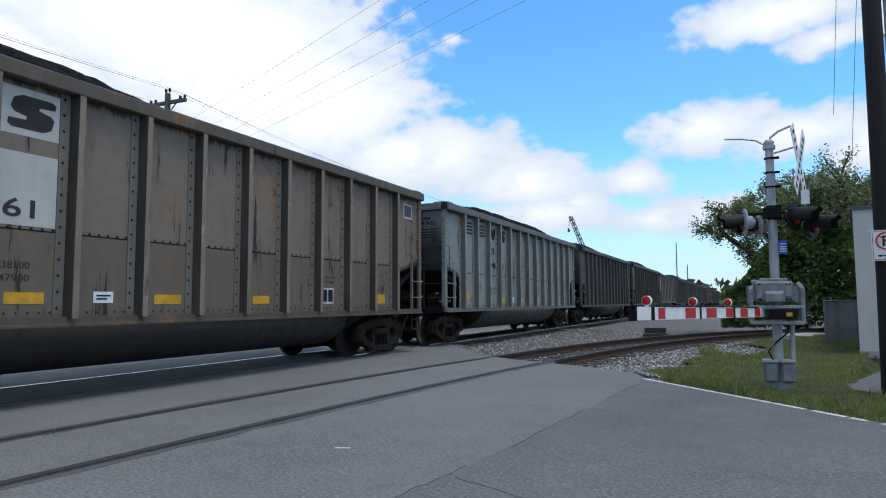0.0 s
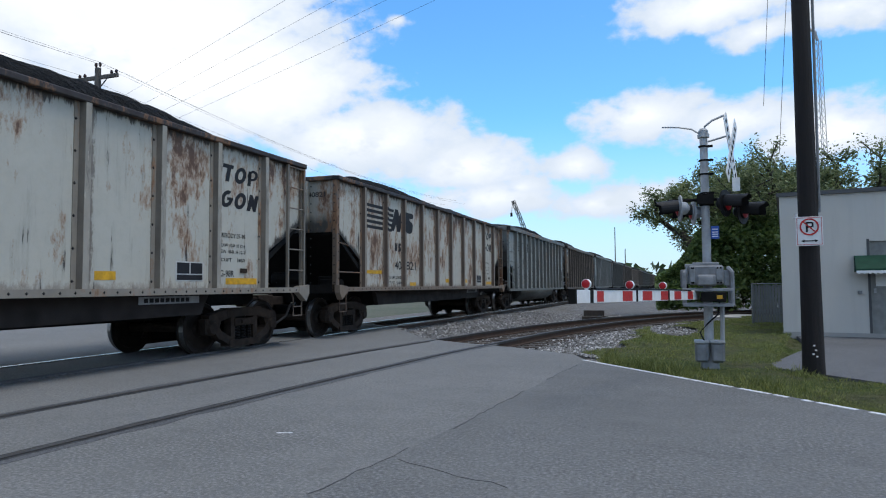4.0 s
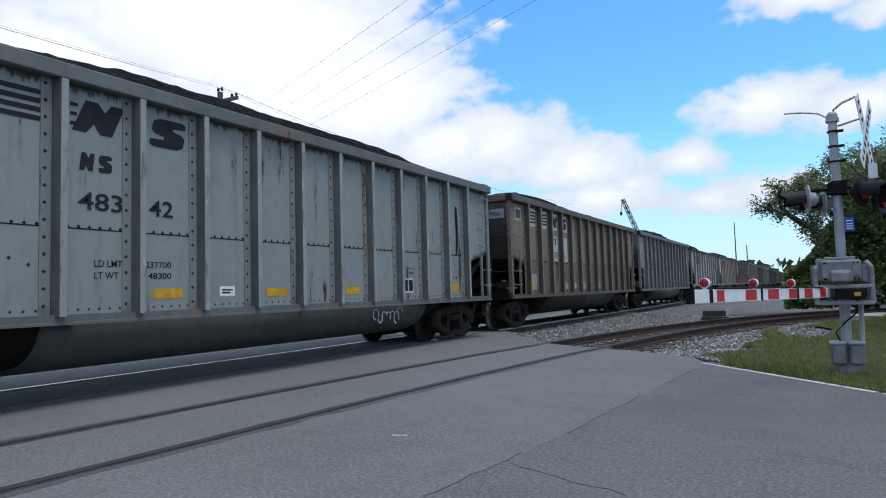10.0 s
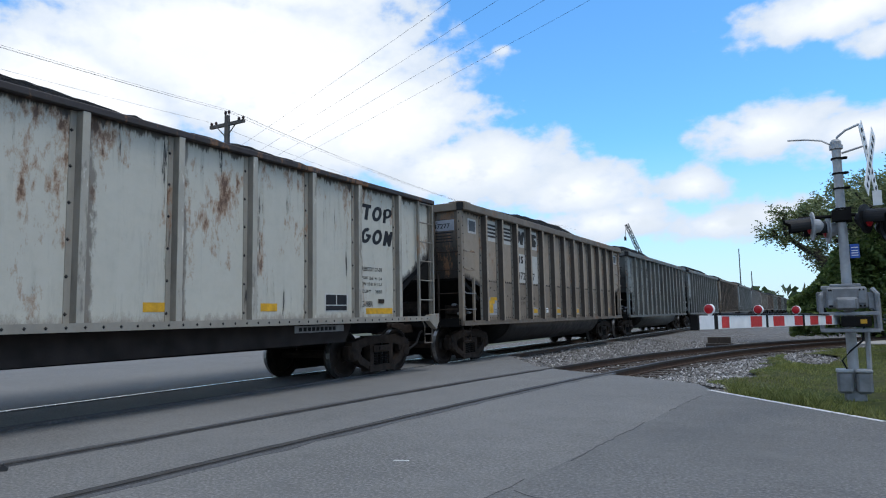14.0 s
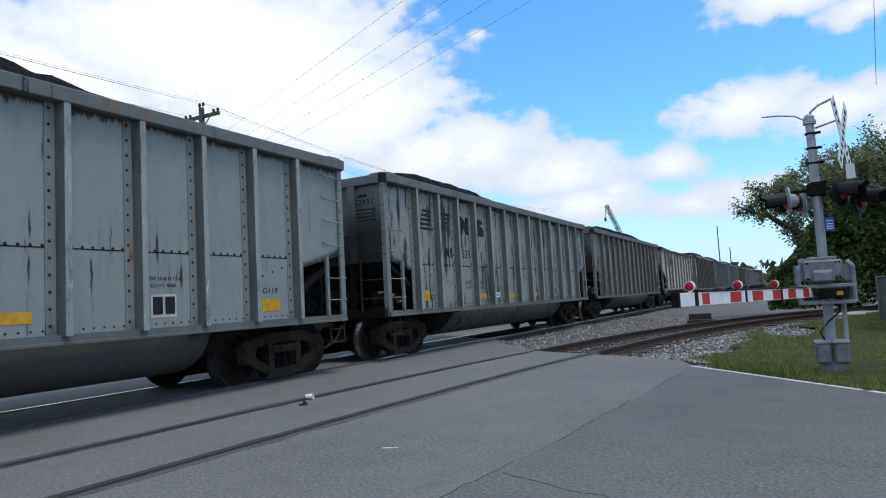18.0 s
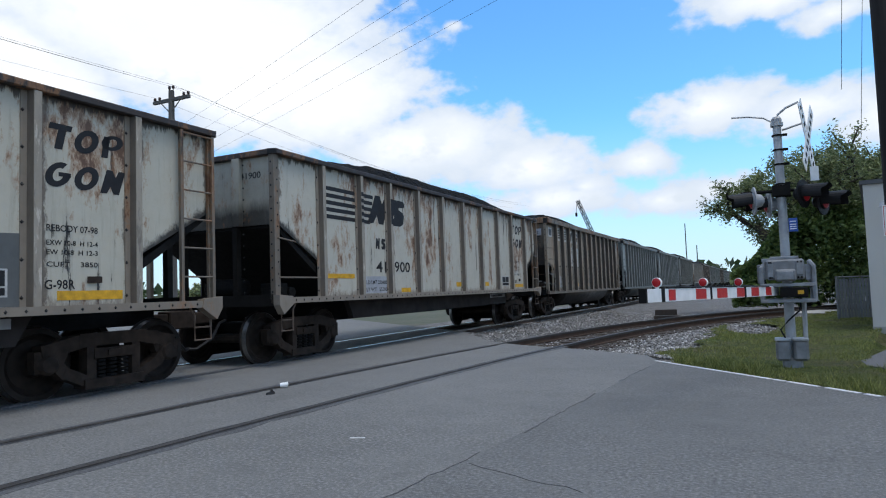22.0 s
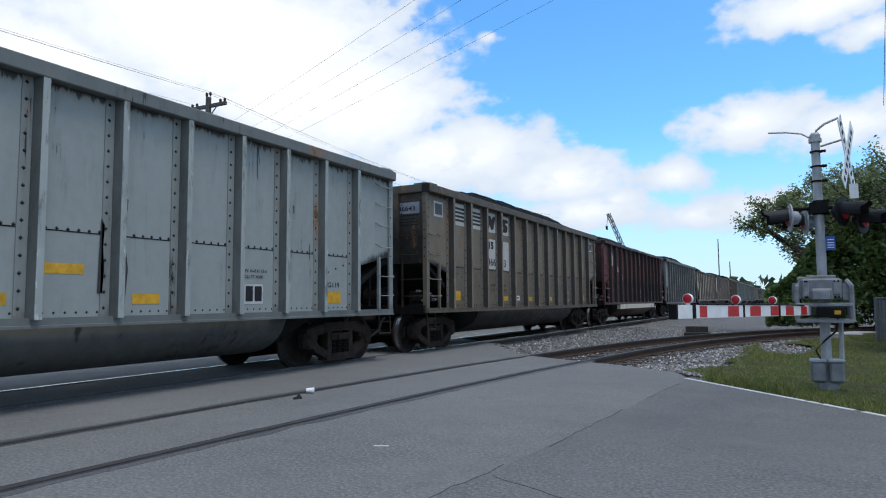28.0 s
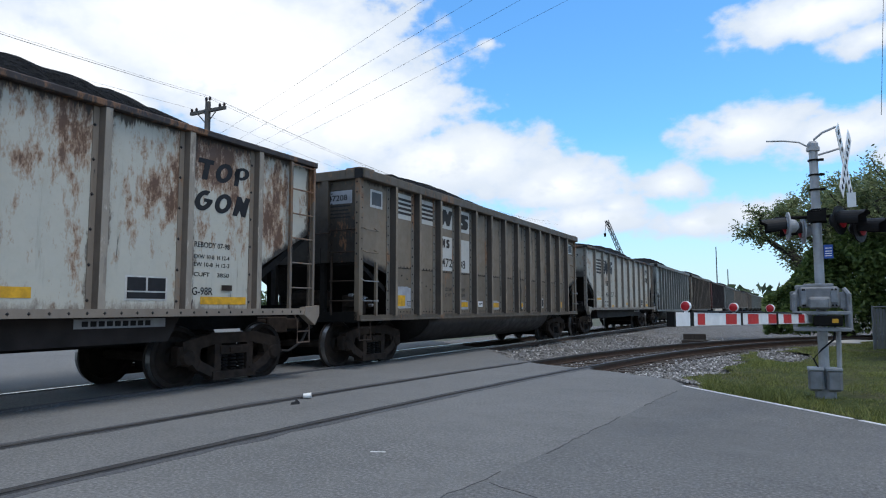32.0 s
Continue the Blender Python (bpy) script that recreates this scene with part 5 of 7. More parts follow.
crack(SEAM[2:4], 0.0035)
crack([(-1.8, 5.2), (-1.72, 6.3), (-1.66, 7.4)], 0.004)
crack([(-1.6, 8.2), (-1.46, 10.0)], 0.004)
crack([(-1.83, 4.18), (-1.45, 3.96), (-1.1, 3.85), (-0.86, 3.72)], 0.0008)
mark = flat("paint_mark", [(-3.09, 4.61), (-2.97, 4.65), (-2.965, 4.633), (-3.085, 4.593)], 0.004, M["white_line"], 0.004, "small white paint mark on the road", "road marking")
cup = tagged(new("paper_cup"), "crumpled white paper cup lying on the road", "cup")
bm = bmesh.new()
lathe(bm, [(-0.05, 0.028), (0.045, 0.037), (0.05, 0.039), (0.048, 0.035), (-0.043, 0.025)], 0, (0, 0, 0.038), 16)
part("cup_body", bm, M["cup"], cup)
bm = bmesh.new()
lathe(bm, [(0.041, 0.0385), (0.051, 0.0405), (0.053, 0.038)], 0, (0, 0, 0.038), 16, False)
part("rim", bm, M["cup"], cup)
scrap = tagged(new("paper_scrap"), "small dark curled scrap on the road", "litter")
bm = bmesh.new()
prism(bm, [(-0.05, 0.0), (0.05, 0.0), (0.055, 0.02), (0.02, 0.06), (0.0, 0.03), (-0.04, 0.025)], 1, -0.02, 0.02)
part("sheet", bm, M["tar"], scrap)


# ---- coal cars ----
PITCH, SPEED = 15.85, 11.218
SIDE = 1.47            # outer face of the side sheets
DIMS = {"tub": dict(L=14.42, ribs=[1.21 + 0.99 * k for k in range(13)], top=3.85, chord=0.18, sill=1.03, cut=((0.07, 2.10), (1.15, 1.82)), rib=0.17, depth=0.14, truck=1.19),
        "oxide": dict(L=14.42, ribs=[0.99 + 1.014 * k for k in range(13)], top=3.80, chord=0.13, sill=1.09, cut=((0.07, 2.05), (0.95, 1.75)), rib=0.16, depth=0.14, truck=1.19),
        "beam": dict(L=14.5, ribs=[1.37, 2.68, 3.87, 5.21, 6.54, 7.86, 9.18, 10.52, 11.79, 13.13], top=3.68, chord=0.09, sill=1.16, cut=((0.06, 2.46), (1.28, 1.74)), rib=0.15, depth=0.10, truck=1.36)}


TUBS = ("tub", "oxide")


def text_mesh(words, shear=0.0):
    key = ("text", words, shear)
    if key not in STORE:
        cu = bpy.data.curves.new("words", "FONT")
        cu.body, cu.resolution_u, cu.shear, cu.offset = words, 3, shear, 0.012
        tmp = bpy.data.objects.new("words", cu)
        me = bpy.data.meshes.new_from_object(tmp)
        bpy.data.objects.remove(tmp)
        STORE[key] = me
    return STORE[key]


def letter(car, name, words, y0, y1, z0, z1, mat, x=SIDE, label="", shear=0.0):
    """Words lettered on the side that faces the crossing, fitted into a box."""
    src = text_mesh(words, shear)
    co = np.array([v.co for v in src.vertices])
    lo, hi = co.min(0), co.max(0)
    sy, sz = (y1 - y0) / (hi[0] - lo[0]), (z1 - z0) / (hi[1] - lo[1])
    me = src.copy()
    me.transform(Matrix(((0, 0, 1, x + 0.004), (sy, 0, 0, y0 - lo[0] * sy), (0, sz, 0, z0 - lo[1] * sz), (0, 0, 0, 1))))
    me.materials.clear()
    return link(name, me, mat, car, label)


def decal(car, name, polys, mat, x=SIDE, label="", lift=0.004, key=None, weld=False):
    """Flat painted shapes on the side that faces the crossing: outlines of (y, z)."""
    def make(bm):
        for p in polys:
            prism(bm, p, 0, x + lift - 0.002, x + lift)
        if weld:
            bmesh.ops.remove_doubles(bm, verts=bm.verts[:], dist=0.0008)
    if key:
        return shared(key, name, make, mat, car, label)
    bm = bmesh.new()
    make(bm)
    return part(name, bm, mat, car, label)


def rect(y0, y1, z0, z1, lean=0.0):
    return [(y0, z0), (y1, z0), (y1 + lean, z1), (y0 + lean, z1)]


def block_slant(y0, y1, z0, z1, lean):
    """A slanted block with a notch above and one below."""
    h, w = z1 - z0, y1 - y0
    p = [(0, 0), (0.3, 0), (0.42, 0.3), (0.6, 0), (0.86, 0), (1, 1), (0.7, 1), (0.6, 0.72), (0.4, 1), (0.14, 1)]
    return [(y0 + a * w + (b - 0.5) * lean, z0 + b * h) for a, b in p]


def block_round(y0, y1, z0, z1, lean):
    """A rounded block with a notch at either side."""
    h, w = z1 - z0, y1 - y0
    p = [(0.0, 0.1), (0.1, 0), (0.8, 0), (0.98, 0.12), (1.0, 0.42), (0.92, 0.54), (0.62, 0.64), (0.62, 0.72), (0.98, 0.76), (0.98, 0.92), (0.86, 1), (0.2, 1), (0.03, 0.88),
         (0.0, 0.6), (0.1, 0.46), (0.38, 0.38), (0.38, 0.28), (0.0, 0.26)]
    return [(y0 + a * w + (b - 0.5) * lean, z0 + b * h) for a, b in p]


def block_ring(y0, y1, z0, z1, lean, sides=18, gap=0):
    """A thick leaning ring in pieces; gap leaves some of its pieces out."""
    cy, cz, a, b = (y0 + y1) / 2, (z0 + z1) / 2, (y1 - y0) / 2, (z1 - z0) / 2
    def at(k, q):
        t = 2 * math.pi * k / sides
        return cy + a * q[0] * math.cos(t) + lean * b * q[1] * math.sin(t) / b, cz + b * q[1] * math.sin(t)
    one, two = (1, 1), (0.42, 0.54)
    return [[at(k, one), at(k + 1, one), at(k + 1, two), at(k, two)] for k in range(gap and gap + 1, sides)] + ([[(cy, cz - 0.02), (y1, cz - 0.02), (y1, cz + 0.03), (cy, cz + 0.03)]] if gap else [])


def side_cut(d, y):
    """Lower edge of the side sheet at y."""
    (ya, za), (yb, zb) = d["cut"]
    q = min(y, d["L"] - y)
    return za + (zb - za) * (q - ya) / (yb - ya) if q < yb - 0.001 else d["sill"]


def wheel_profile(s):
    return [(s * -0.02, 0.12), (s * -0.02, 0.3), (s * 0.015, 0.36), (s * -0.045, 0.385), (s * -0.045, 0.475), (s * -0.015, 0.478), (s * 0.0, 0.455), (s * 0.09, 0.447), (s * 0.095, 0.38),
            (s * 0.05, 0.355), (s * 0.012, 0.3), (s * 0.03, 0.16), (s * 0.085, 0.13), (s * 0.085, 0.05)]


def side_frame(bm, x, s):
    """A cast truck side frame in the plane x, centred on y = 0; s: which way is outward."""
    def bar(a, b, w, t=0.12):
        a, b = Vector(a), Vector(b)
        n = (b - a).normalized()
        k = Vector((-n.y, n.x)) * w / 2
        prism(bm, [tuple(a + k), tuple(b + k), tuple(b - k), tuple(a - k)], 0, x - t / 2, x + t / 2)
    bar((-0.98, 0.60), (-0.42, 0.71), 0.17, 0.17)
    bar((-0.5, 0.715), (0.5, 0.715), 0.16, 0.18)
    bar((0.42, 0.71), (0.98, 0.60), 0.17, 0.17)
    for q in (-1, 1):
        bar((q * 0.98, 0.62), (q * 0.98, 0.36), 0.16)
        bar((q * 0.86, 0.52), (q * 0.66, 0.30), 0.15, 0.16)
        bar((q * 0.70, 0.34), (q * 0.36, 0.18), 0.14, 0.17)
        bar((q * 0.33, 0.17), (q * 0.33, 0.68), 0.13, 0.16)
        bar((q * 0.70, 0.62), (q * 0.78, 0.44), 0.16)
        lathe(bm, [(-0.1 * s, 0.13), (0.07 * s, 0.13), (0.11 * s, 0.10), (0.12 * s, 0.03)], 0, (x, q * 0.89, 0.457), 12)
        box(bm, x - 0.1, x + 0.07, q * 0.89 - 0.15, q * 0.89 + 0.15, 0.44, 0.62)
    bar((-0.44, 0.16), (0.44, 0.16), 0.12, 0.22)
    box(bm, x - 0.09, x + 0.1, -0.3, 0.3, 0.47, 0.6)
    box(bm, x - 0.02, x + 0.13, -0.12, 0.12, 0.50, 0.57)


def coil(bm, x, y):
    for k in range(5):
        lathe(bm, [(-0.018, 0.045), (-0.014, 0.068), (0.014, 0.068), (0.018, 0.045)], 2, (x, y, 0.24 + k * 0.05), 8)


def add_truck(car, y):
    """Two wheelsets, two side frames with springs, a bolster."""
    for q in (-0.89, 0.89):
        ax = shared(("axle",), "axle", lambda bm: lathe(bm, [(-1.0, 0.06), (-0.6, 0.08), (0.6, 0.08), (1.0, 0.06)], 0, (0, 0, 0), 10), M["truck"], car)
        ax.location = (0, y + q, 0.457)
        for s in (-1, 1):
            w = shared(("wheel", s), "wheel", lambda bm: lathe(bm, wheel_profile(s), 0, (s * 0.745, 0, 0), 28), M["wheel"], ax, "dark steel wheel with worn tread", smooth=False)
            shared(("tread", s), "tread", lambda bm: lathe(bm, [(s * -0.004, 0.4575), (s * 0.02, 0.4565), (s * 0.088, 0.4505)], 0, (s * 0.745, 0, 0), 28, False), M["tread"], ax, "shiny worn tread")
    for s in (-1, 1):
        f = shared(("frame", s), "truck_side_frame", lambda bm: side_frame(bm, s * 1.0, s), M["truck"], car)
        f.location = (0, y, 0)
        for yy in (-0.17, 0.0, 0.17):
            c = shared(("coil", s), "spring", lambda bm: coil(bm, s * 1.02, 0), M["dark"], f)
            c.location = (0, yy, 0)
    b = shared(("bolster",), "bolster", lambda bm: [box(bm, -0.95, 0.95, -0.2, 0.2, 0.48, 0.72), box(bm, -0.9, 0.9, -0.27, 0.27, 0.17, 0.5)], M["dark"], car, bevel=0.03)
    b.location = (0, y, 0)


def heap(kind, v):
    """The coal load: a lumpy heap inside the top edge."""
    d = DIMS[kind]
    rng = random.Random(v)
    ny, nx = 96, 16
    humps = [(rng.uniform(2, d["L"] - 2), rng.uniform(1.6, 3.8), rng.uniform(0.05, 0.3)) for _ in range(5)]
    verts, faces = [], []
    for i in range(ny + 1):
        y = 0.12 + (d["L"] - 0.24) * i / ny
        end = min(1, min(y, d["L"] - y) / 2.4) ** 1.3
        for j in range(nx + 1):
            x = -1.36 + 2.72 * j / nx
            arch = 1 - abs(x / 1.45) ** 3
            h = 0.22 + sum(a * math.exp(-((y - c) / w) ** 2) for c, w, a in humps)
            lump = noise.fractal(Vector((x * 3, y * 3, v * 9.0)), 1.0, 2.0, 4) * 0.07
            verts.append((x, y, d["top"] - 0.12 + min(0.66, h) * arch * end + lump * 0.8))
    for i in range(ny):
        for j in range(nx):
            a = i * (nx + 1) + j
            faces.append((a, a + 1, a + nx + 2, a + nx + 1))
    return mesh_of("coal_load", verts, faces)


def car_shell(car, kind, mats, v):
    """Everything but the lettering."""
    d = DIMS[kind]
    L, top, ch, sill = d["L"], d["top"], d["chord"], d["sill"]
    pm, rm = mats["side"], mats["rib"]
    ribs, deep = d["ribs"], d["depth"]
    hw = d["rib"] / 2
    edges = [0.06] + ribs + [L - 0.06]
    # side panels towards the crossing, one between each pair of ribs
    for i, (a, b) in enumerate(zip(edges, edges[1:])):
        def panel(bm, a=a, b=b, i=i):
            pts = [(a, side_cut(d, a + 0.002)), (b, side_cut(d, b - 0.002)), (b, top - ch), (a, top - ch)]
            if i == 0:
                pts = [(a, d["cut"][0][1]), (b, d["cut"][1][1]), (b, top - ch), (a, top - ch)]
            if i == len(edges) - 2:
                pts = [(a, d["cut"][1][1]), (b, d["cut"][0][1]), (b, top - ch), (a, top - ch)]
            prism(bm, pts, 0, SIDE - 0.035, SIDE)
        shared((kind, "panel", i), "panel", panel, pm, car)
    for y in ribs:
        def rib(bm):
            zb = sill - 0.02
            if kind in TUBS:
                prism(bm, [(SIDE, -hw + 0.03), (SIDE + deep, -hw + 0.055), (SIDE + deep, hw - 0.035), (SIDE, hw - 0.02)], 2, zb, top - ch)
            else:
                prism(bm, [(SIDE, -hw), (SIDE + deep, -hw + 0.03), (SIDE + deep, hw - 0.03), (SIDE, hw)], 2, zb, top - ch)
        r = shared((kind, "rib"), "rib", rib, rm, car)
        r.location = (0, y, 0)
        # the riveted flange beside it
        f0, f1 = (-hw - 0.1, -hw + 0.02) if kind in TUBS else (-hw - 0.07, -hw + 0.01)
        shared((kind, "flange"), "flange", lambda bm: box(bm, SIDE, SIDE + 0.012, f0, f1, sill - 0.02, top - ch), mats["flange"], r)
    # the other side, both ends, floor
    def far(bm):
        prism(bm, [(0.06, d["cut"][0][1]), (d["cut"][1][0], d["cut"][1][1]), (d["cut"][1][0], sill), (L - d["cut"][1][0], sill), (L - d["cut"][1][0], d["cut"][1][1]),
                   (L - 0.06, d["cut"][0][1]), (L - 0.06, top - ch), (0.06, top - ch)], 0, -SIDE, -SIDE + 0.035)
    shared((kind, "far"), "side_wall", far, pm, car)
    za = d["cut"][0][1] - 0.05
    for s, y in ((1, 0.0), (-1, L)):
        def end(bm, s=s, y=y):
            box(bm, -SIDE + 0.04, SIDE - 0.04, *sorted((y + s * 0.06, y + s * 0.09)), za, top - ch)
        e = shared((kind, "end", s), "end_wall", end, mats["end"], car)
        def slope(bm, s=s, y=y):
            prism(bm, [(y + s * 0.09, za), (y + s * 0.09, za - 0.05), (y + s * 1.9, sill - 0.02), (y + s * 2.1, sill), (y + s * 0.13, za + 0.03)], 0, -SIDE + 0.04, SIDE - 0.04)
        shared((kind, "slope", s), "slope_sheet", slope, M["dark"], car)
        def platform(bm, s=s, y=y):
            box(bm, -SIDE, SIDE, *sorted((y, y + s * 0.14)), sill - 0.14, sill + 0.06)
            box(bm, -SIDE + 0.02, SIDE - 0.02, *sorted((y + s * 0.14, y + s * 0.5)), sill - 0.1, sill - 0.04)
            box(bm, -0.35, 0.35, *sorted((y + s * 0.1, y + s * 2.6)), sill - 0.34, sill - 0.02)
            for xx in (-0.62, 0.62):
                box(bm, xx - 0.05, xx + 0.05, *sorted((y + s * 0.02, y + s * 0.12)), sill, za + 0.3)
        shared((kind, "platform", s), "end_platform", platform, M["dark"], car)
        for xx in (-0.7, 0.7):
            def post(bm, s=s, y=y):
                box(bm, -0.08, 0.08, *sorted((y - s * 0.03, y + s * 0.06)), za, top - ch)
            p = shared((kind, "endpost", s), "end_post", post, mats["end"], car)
            p.location = (xx, 0, 0)
        for x in (-1, 1):
            def corner(bm, s=s, y=y, x=x):
                box(bm, *sorted((x * (SIDE - 0.06), x * (SIDE + 0.045))), *sorted((y, y + s * 0.035)), sill - 0.1, top - ch)
                box(bm, *sorted((x * (SIDE + 0.005), x * (SIDE + 0.045))), *sorted((y + s * 0.035, y + s * 0.13)), sill - 0.1, top - ch)
            shared((kind, "corner", s, x), "corner_post", corner, mats["post"], car)
        # coupler and hose
        def coupler(bm, s=s, y=y):
            box(bm, -0.09, 0.09, *sorted((y + s * 0.1, y - s * 0.45)), 0.76, 0.96)
            box(bm, -0.16, 0.14, *sorted((y - s * 0.4, y - s * 0.74)), 0.70, 1.0)
        shared((kind, "coupler", s), "coupler", coupler, M["truck"], car, bevel=0.02)
        def hose(bm, s=s, y=y):
            tube(bm, [(0.4, y, 0.8), (0.42, y - s * 0.16, 0.76), (0.4, y - s * 0.3, 0.52), (0.3, y - s * 0.55, 0.36), (0.2, y - s * 0.73, 0.37)], 0.028, 6)
        shared((kind, "hose", s), "air_hose", hose, M["black"], car)
        add_truck(car, y + s * d["truck"])

    def chord(bm):
        for x0, x1 in ((-SIDE - 0.1, -SIDE + 0.06), (SIDE - 0.06, SIDE + deep + 0.008)):
            box(bm, x0, x1, 0.02, L - 0.02, top - ch, top)
        for y0, y1 in ((-0.03, 0.12), (L - 0.12, L + 0.03)):
            box(bm, -SIDE + 0.06, SIDE - 0.06, y0, y1, top - ch - 0.005, top + 0.004)
        if kind in TUBS:
            for x in (-1, 1):
                for y, s in ((0, 1), (L, -1)):
                    prism(bm, [(x * (SIDE - 0.3), y + s * 0.0), (x * (SIDE + 0.02), y - s * 0.02), (x * (SIDE + 0.11), y + s * 0.1), (x * (SIDE + 0.11), y + s * 0.42), (x * (SIDE - 0.06), y + s * 0.5)], 2, top + 0.006, top + 0.035)
    shared((kind, "chord"), "top_chord", chord, mats["chord"], car, bevel=0.012)
    for x in (-1, 1):
        for y, s in ((0, 1), (L, -1)):
            shared((kind, "corner_cap", x, s), "corner_gusset", lambda bm: prism(bm, [(x * (SIDE - 0.05), y - s * 0.04), (x * (SIDE + 0.1), y - s * 0.0), (x * (SIDE + 0.1), y + s * 0.03), (x * (SIDE - 0.05), y + s * 0.02)], 2, top - ch, top), M["black"], car)

    for x in (-1, 1):
        def sillbar(bm, x=x):
            if kind == "oxide":
                prism(bm, [(x * (SIDE - 0.05), sill - 0.1), (x * (SIDE + 0.05), sill - 0.1), (x * (SIDE + 0.05), sill), (x * (SIDE - 0.05), sill)], 1, 0.02, L - 0.02)
            elif kind in TUBS:
                pts = [(x * (SIDE - 0.05), sill - 0.11), (x * (SIDE + 0.085), sill - 0.115), (x * (SIDE + 0.085), sill - 0.085), (x * (SIDE + 0.07), sill - 0.08), (x * (SIDE + 0.07), sill), (x * (SIDE - 0.05), sill)]
                prism(bm, pts, 1, 0.02, L - 0.02)
            else:
                box(bm, *sorted((x * (SIDE - 0.05), x * (SIDE + 0.14))), 0.02, L - 0.02, sill - 0.10, sill)
        shared((kind, "sill", x), "side_sill", sillbar, mats["sill"], car)

    if kind in TUBS:
        def tub(bm):
            prof = [(1.42 * (1 if q > 0 else -1) * abs(q) ** 0.62, 0.94 - 0.62 * max(0.0, 1 - abs(q) ** 2.4) ** 0.7) for q in [k / 10 for k in range(-10, 11)]]
            rows = [[bm.verts.new((x, y, z)) for x, z in prof] for y in (3.1, L - 3.1)]
            for i in range(len(prof) - 1):
                bm.faces.new((rows[0][i], rows[0][i + 1], rows[1][i + 1], rows[1][i]))
            bm.faces.new((rows[0][0], rows[1][0], rows[1][-1], rows[0][-1]))
            bm.faces.new(rows[0])
            bm.faces.new(rows[1])

        def hopper_end(bm, s, y):
            prof = [(1.36 * (1 if q > 0 else -1) * abs(q) ** 0.62, 0.94 - 0.56 * max(0.0, 1 - abs(q) ** 2.4) ** 0.7) for q in [k / 10 for k in range(-10, 11)]]
            rows = [[bm.verts.new((x, y + s * a, 0.94 - (0.94 - z) * k)) for x, z in prof] for a, k in ((2.15, 0.06), (2.35, 0.4), (2.6, 0.7), (2.85, 0.9), (3.11, 1.0))]
            for a, b in zip(rows, rows[1:]):
                for i in range(len(prof) - 1):
                    bm.faces.new((a[i], a[i + 1], b[i + 1], b[i]))
            bm.faces.new(rows[0])
        # tub ends near black: soot, with the shade below the sill in the colour
        for s, y in ((1, 0.0), (-1, L)):
            shared((kind, "tub_end", s), "tub_end", lambda bm: hopper_end(bm, s, y), M["dark"], car, "sloping tub end, blackened by soot and painted shade", smooth=True)
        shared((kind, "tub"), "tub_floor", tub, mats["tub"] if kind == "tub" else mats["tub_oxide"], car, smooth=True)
        if mats.get("band"):
            shared((kind, "band"), "tub_band", lambda bm: prism(bm, [(1.35, 0.978), (1.515, 0.978), (1.5, 0.76), (1.35, 0.76)], 1, 2.95, L - 2.95), mats["band"], car, "cream band flaking to rust")
    else:
        for x in (-1, 1):
            shared((kind, "beam", x), "underframe_beam", lambda bm: prism(bm, [(2.55, sill - 0.1), (2.75, 0.68), (L - 2.75, 0.72), (L - 2.55, sill - 0.1)], 0, x * 1.18 - 0.06, x * 1.18 + 0.06), M["underframe"], car)
        shared((kind, "centre"), "centre_sill", lambda bm: box(bm, -0.3, 0.3, 2.0, L - 2.0, 0.62, sill - 0.1), M["dark"], car)
        shared((kind, "floor"), "floor_plate", lambda bm: box(bm, -SIDE, SIDE, 1.9, L - 1.9, sill - 0.11, sill - 0.06), M["dark"], car)
    # rivets along the posts and the seam
    def rivets(bm):
        def dot(y, z, x=SIDE, r=0.025):
            v = [bm.verts.new((x + 0.014 if k < 0 else x, y + (0 if k < 0 else r * math.cos(k)), z + (0 if k < 0 else r * math.sin(k)))) for k in (-1, 0, 1.571, 3.142, 4.712)]
            for a in range(4):
                bm.faces.new((v[0], v[1 + a], v[1 + (a + 1) % 4]))
        zs = 0.19 if kind in TUBS else 0.42
        for y in ribs:
            z = sill + 0.1
            while z < top - ch - 0.06:
                dot(y - hw - 0.05, z, SIDE + 0.012)
                z += zs
        if kind in TUBS:
            for i, (a, b) in enumerate(zip(edges[1:-1], edges[2:-1])):
                for k in range(6):
                    y = a + (b - a) * (k + 1) / 7.6
                    dot(y, 2.03)
                    dot(y, sill + 0.05, SIDE, 0.018)
            for k in range(4):
                dot(1.42 + k * 0.22, 1.92 - k * 0.07)
                dot(2.5 + k * 0.2, 1.72 - k * 0.07)
                dot(L - 1.42 - k * 0.22, 1.92 - k * 0.07)
        else:
            y = 0.2
            while y < L - 0.2:
                dot(y, sill - 0.05, SIDE + 0.14, 0.022)
                y += 0.22
        z = d["cut"][0][1] if kind in TUBS else sill
        while z < top - ch - 0.05:
            for y in (0.085, L - 0.085):
                dot(y, z, SIDE + 0.045, 0.02)
                for x in (SIDE - 0.02, SIDE - 0.62):
                    e = -0.001 if y < 1 else L + 0.001
                    q = bm.verts.new((x, e + (-0.014 if y < 1 else 0.014), z + 0.1))
                    ring = [bm.verts.new((x + 0.022 * math.cos(k), e, z + 0.1 + 0.022 * math.sin(k))) for k in (0, 1.571, 3.142, 4.712)]
                    for k in range(4):
                        bm.faces.new((q, ring[k], ring[(k + 1) % 4]))
            z += 0.2
    if kind == "oxide":
        rivets = None
    if kind in TUBS:
        shared((kind, "seam"), "weld_seam", lambda bm: box(bm, SIDE - 0.001, SIDE + 0.004, edges[1], edges[-2], 2.0, 2.014 if kind == "tub" else 2.05), M["dark"] if kind == "tub" else mats["rib"], car)
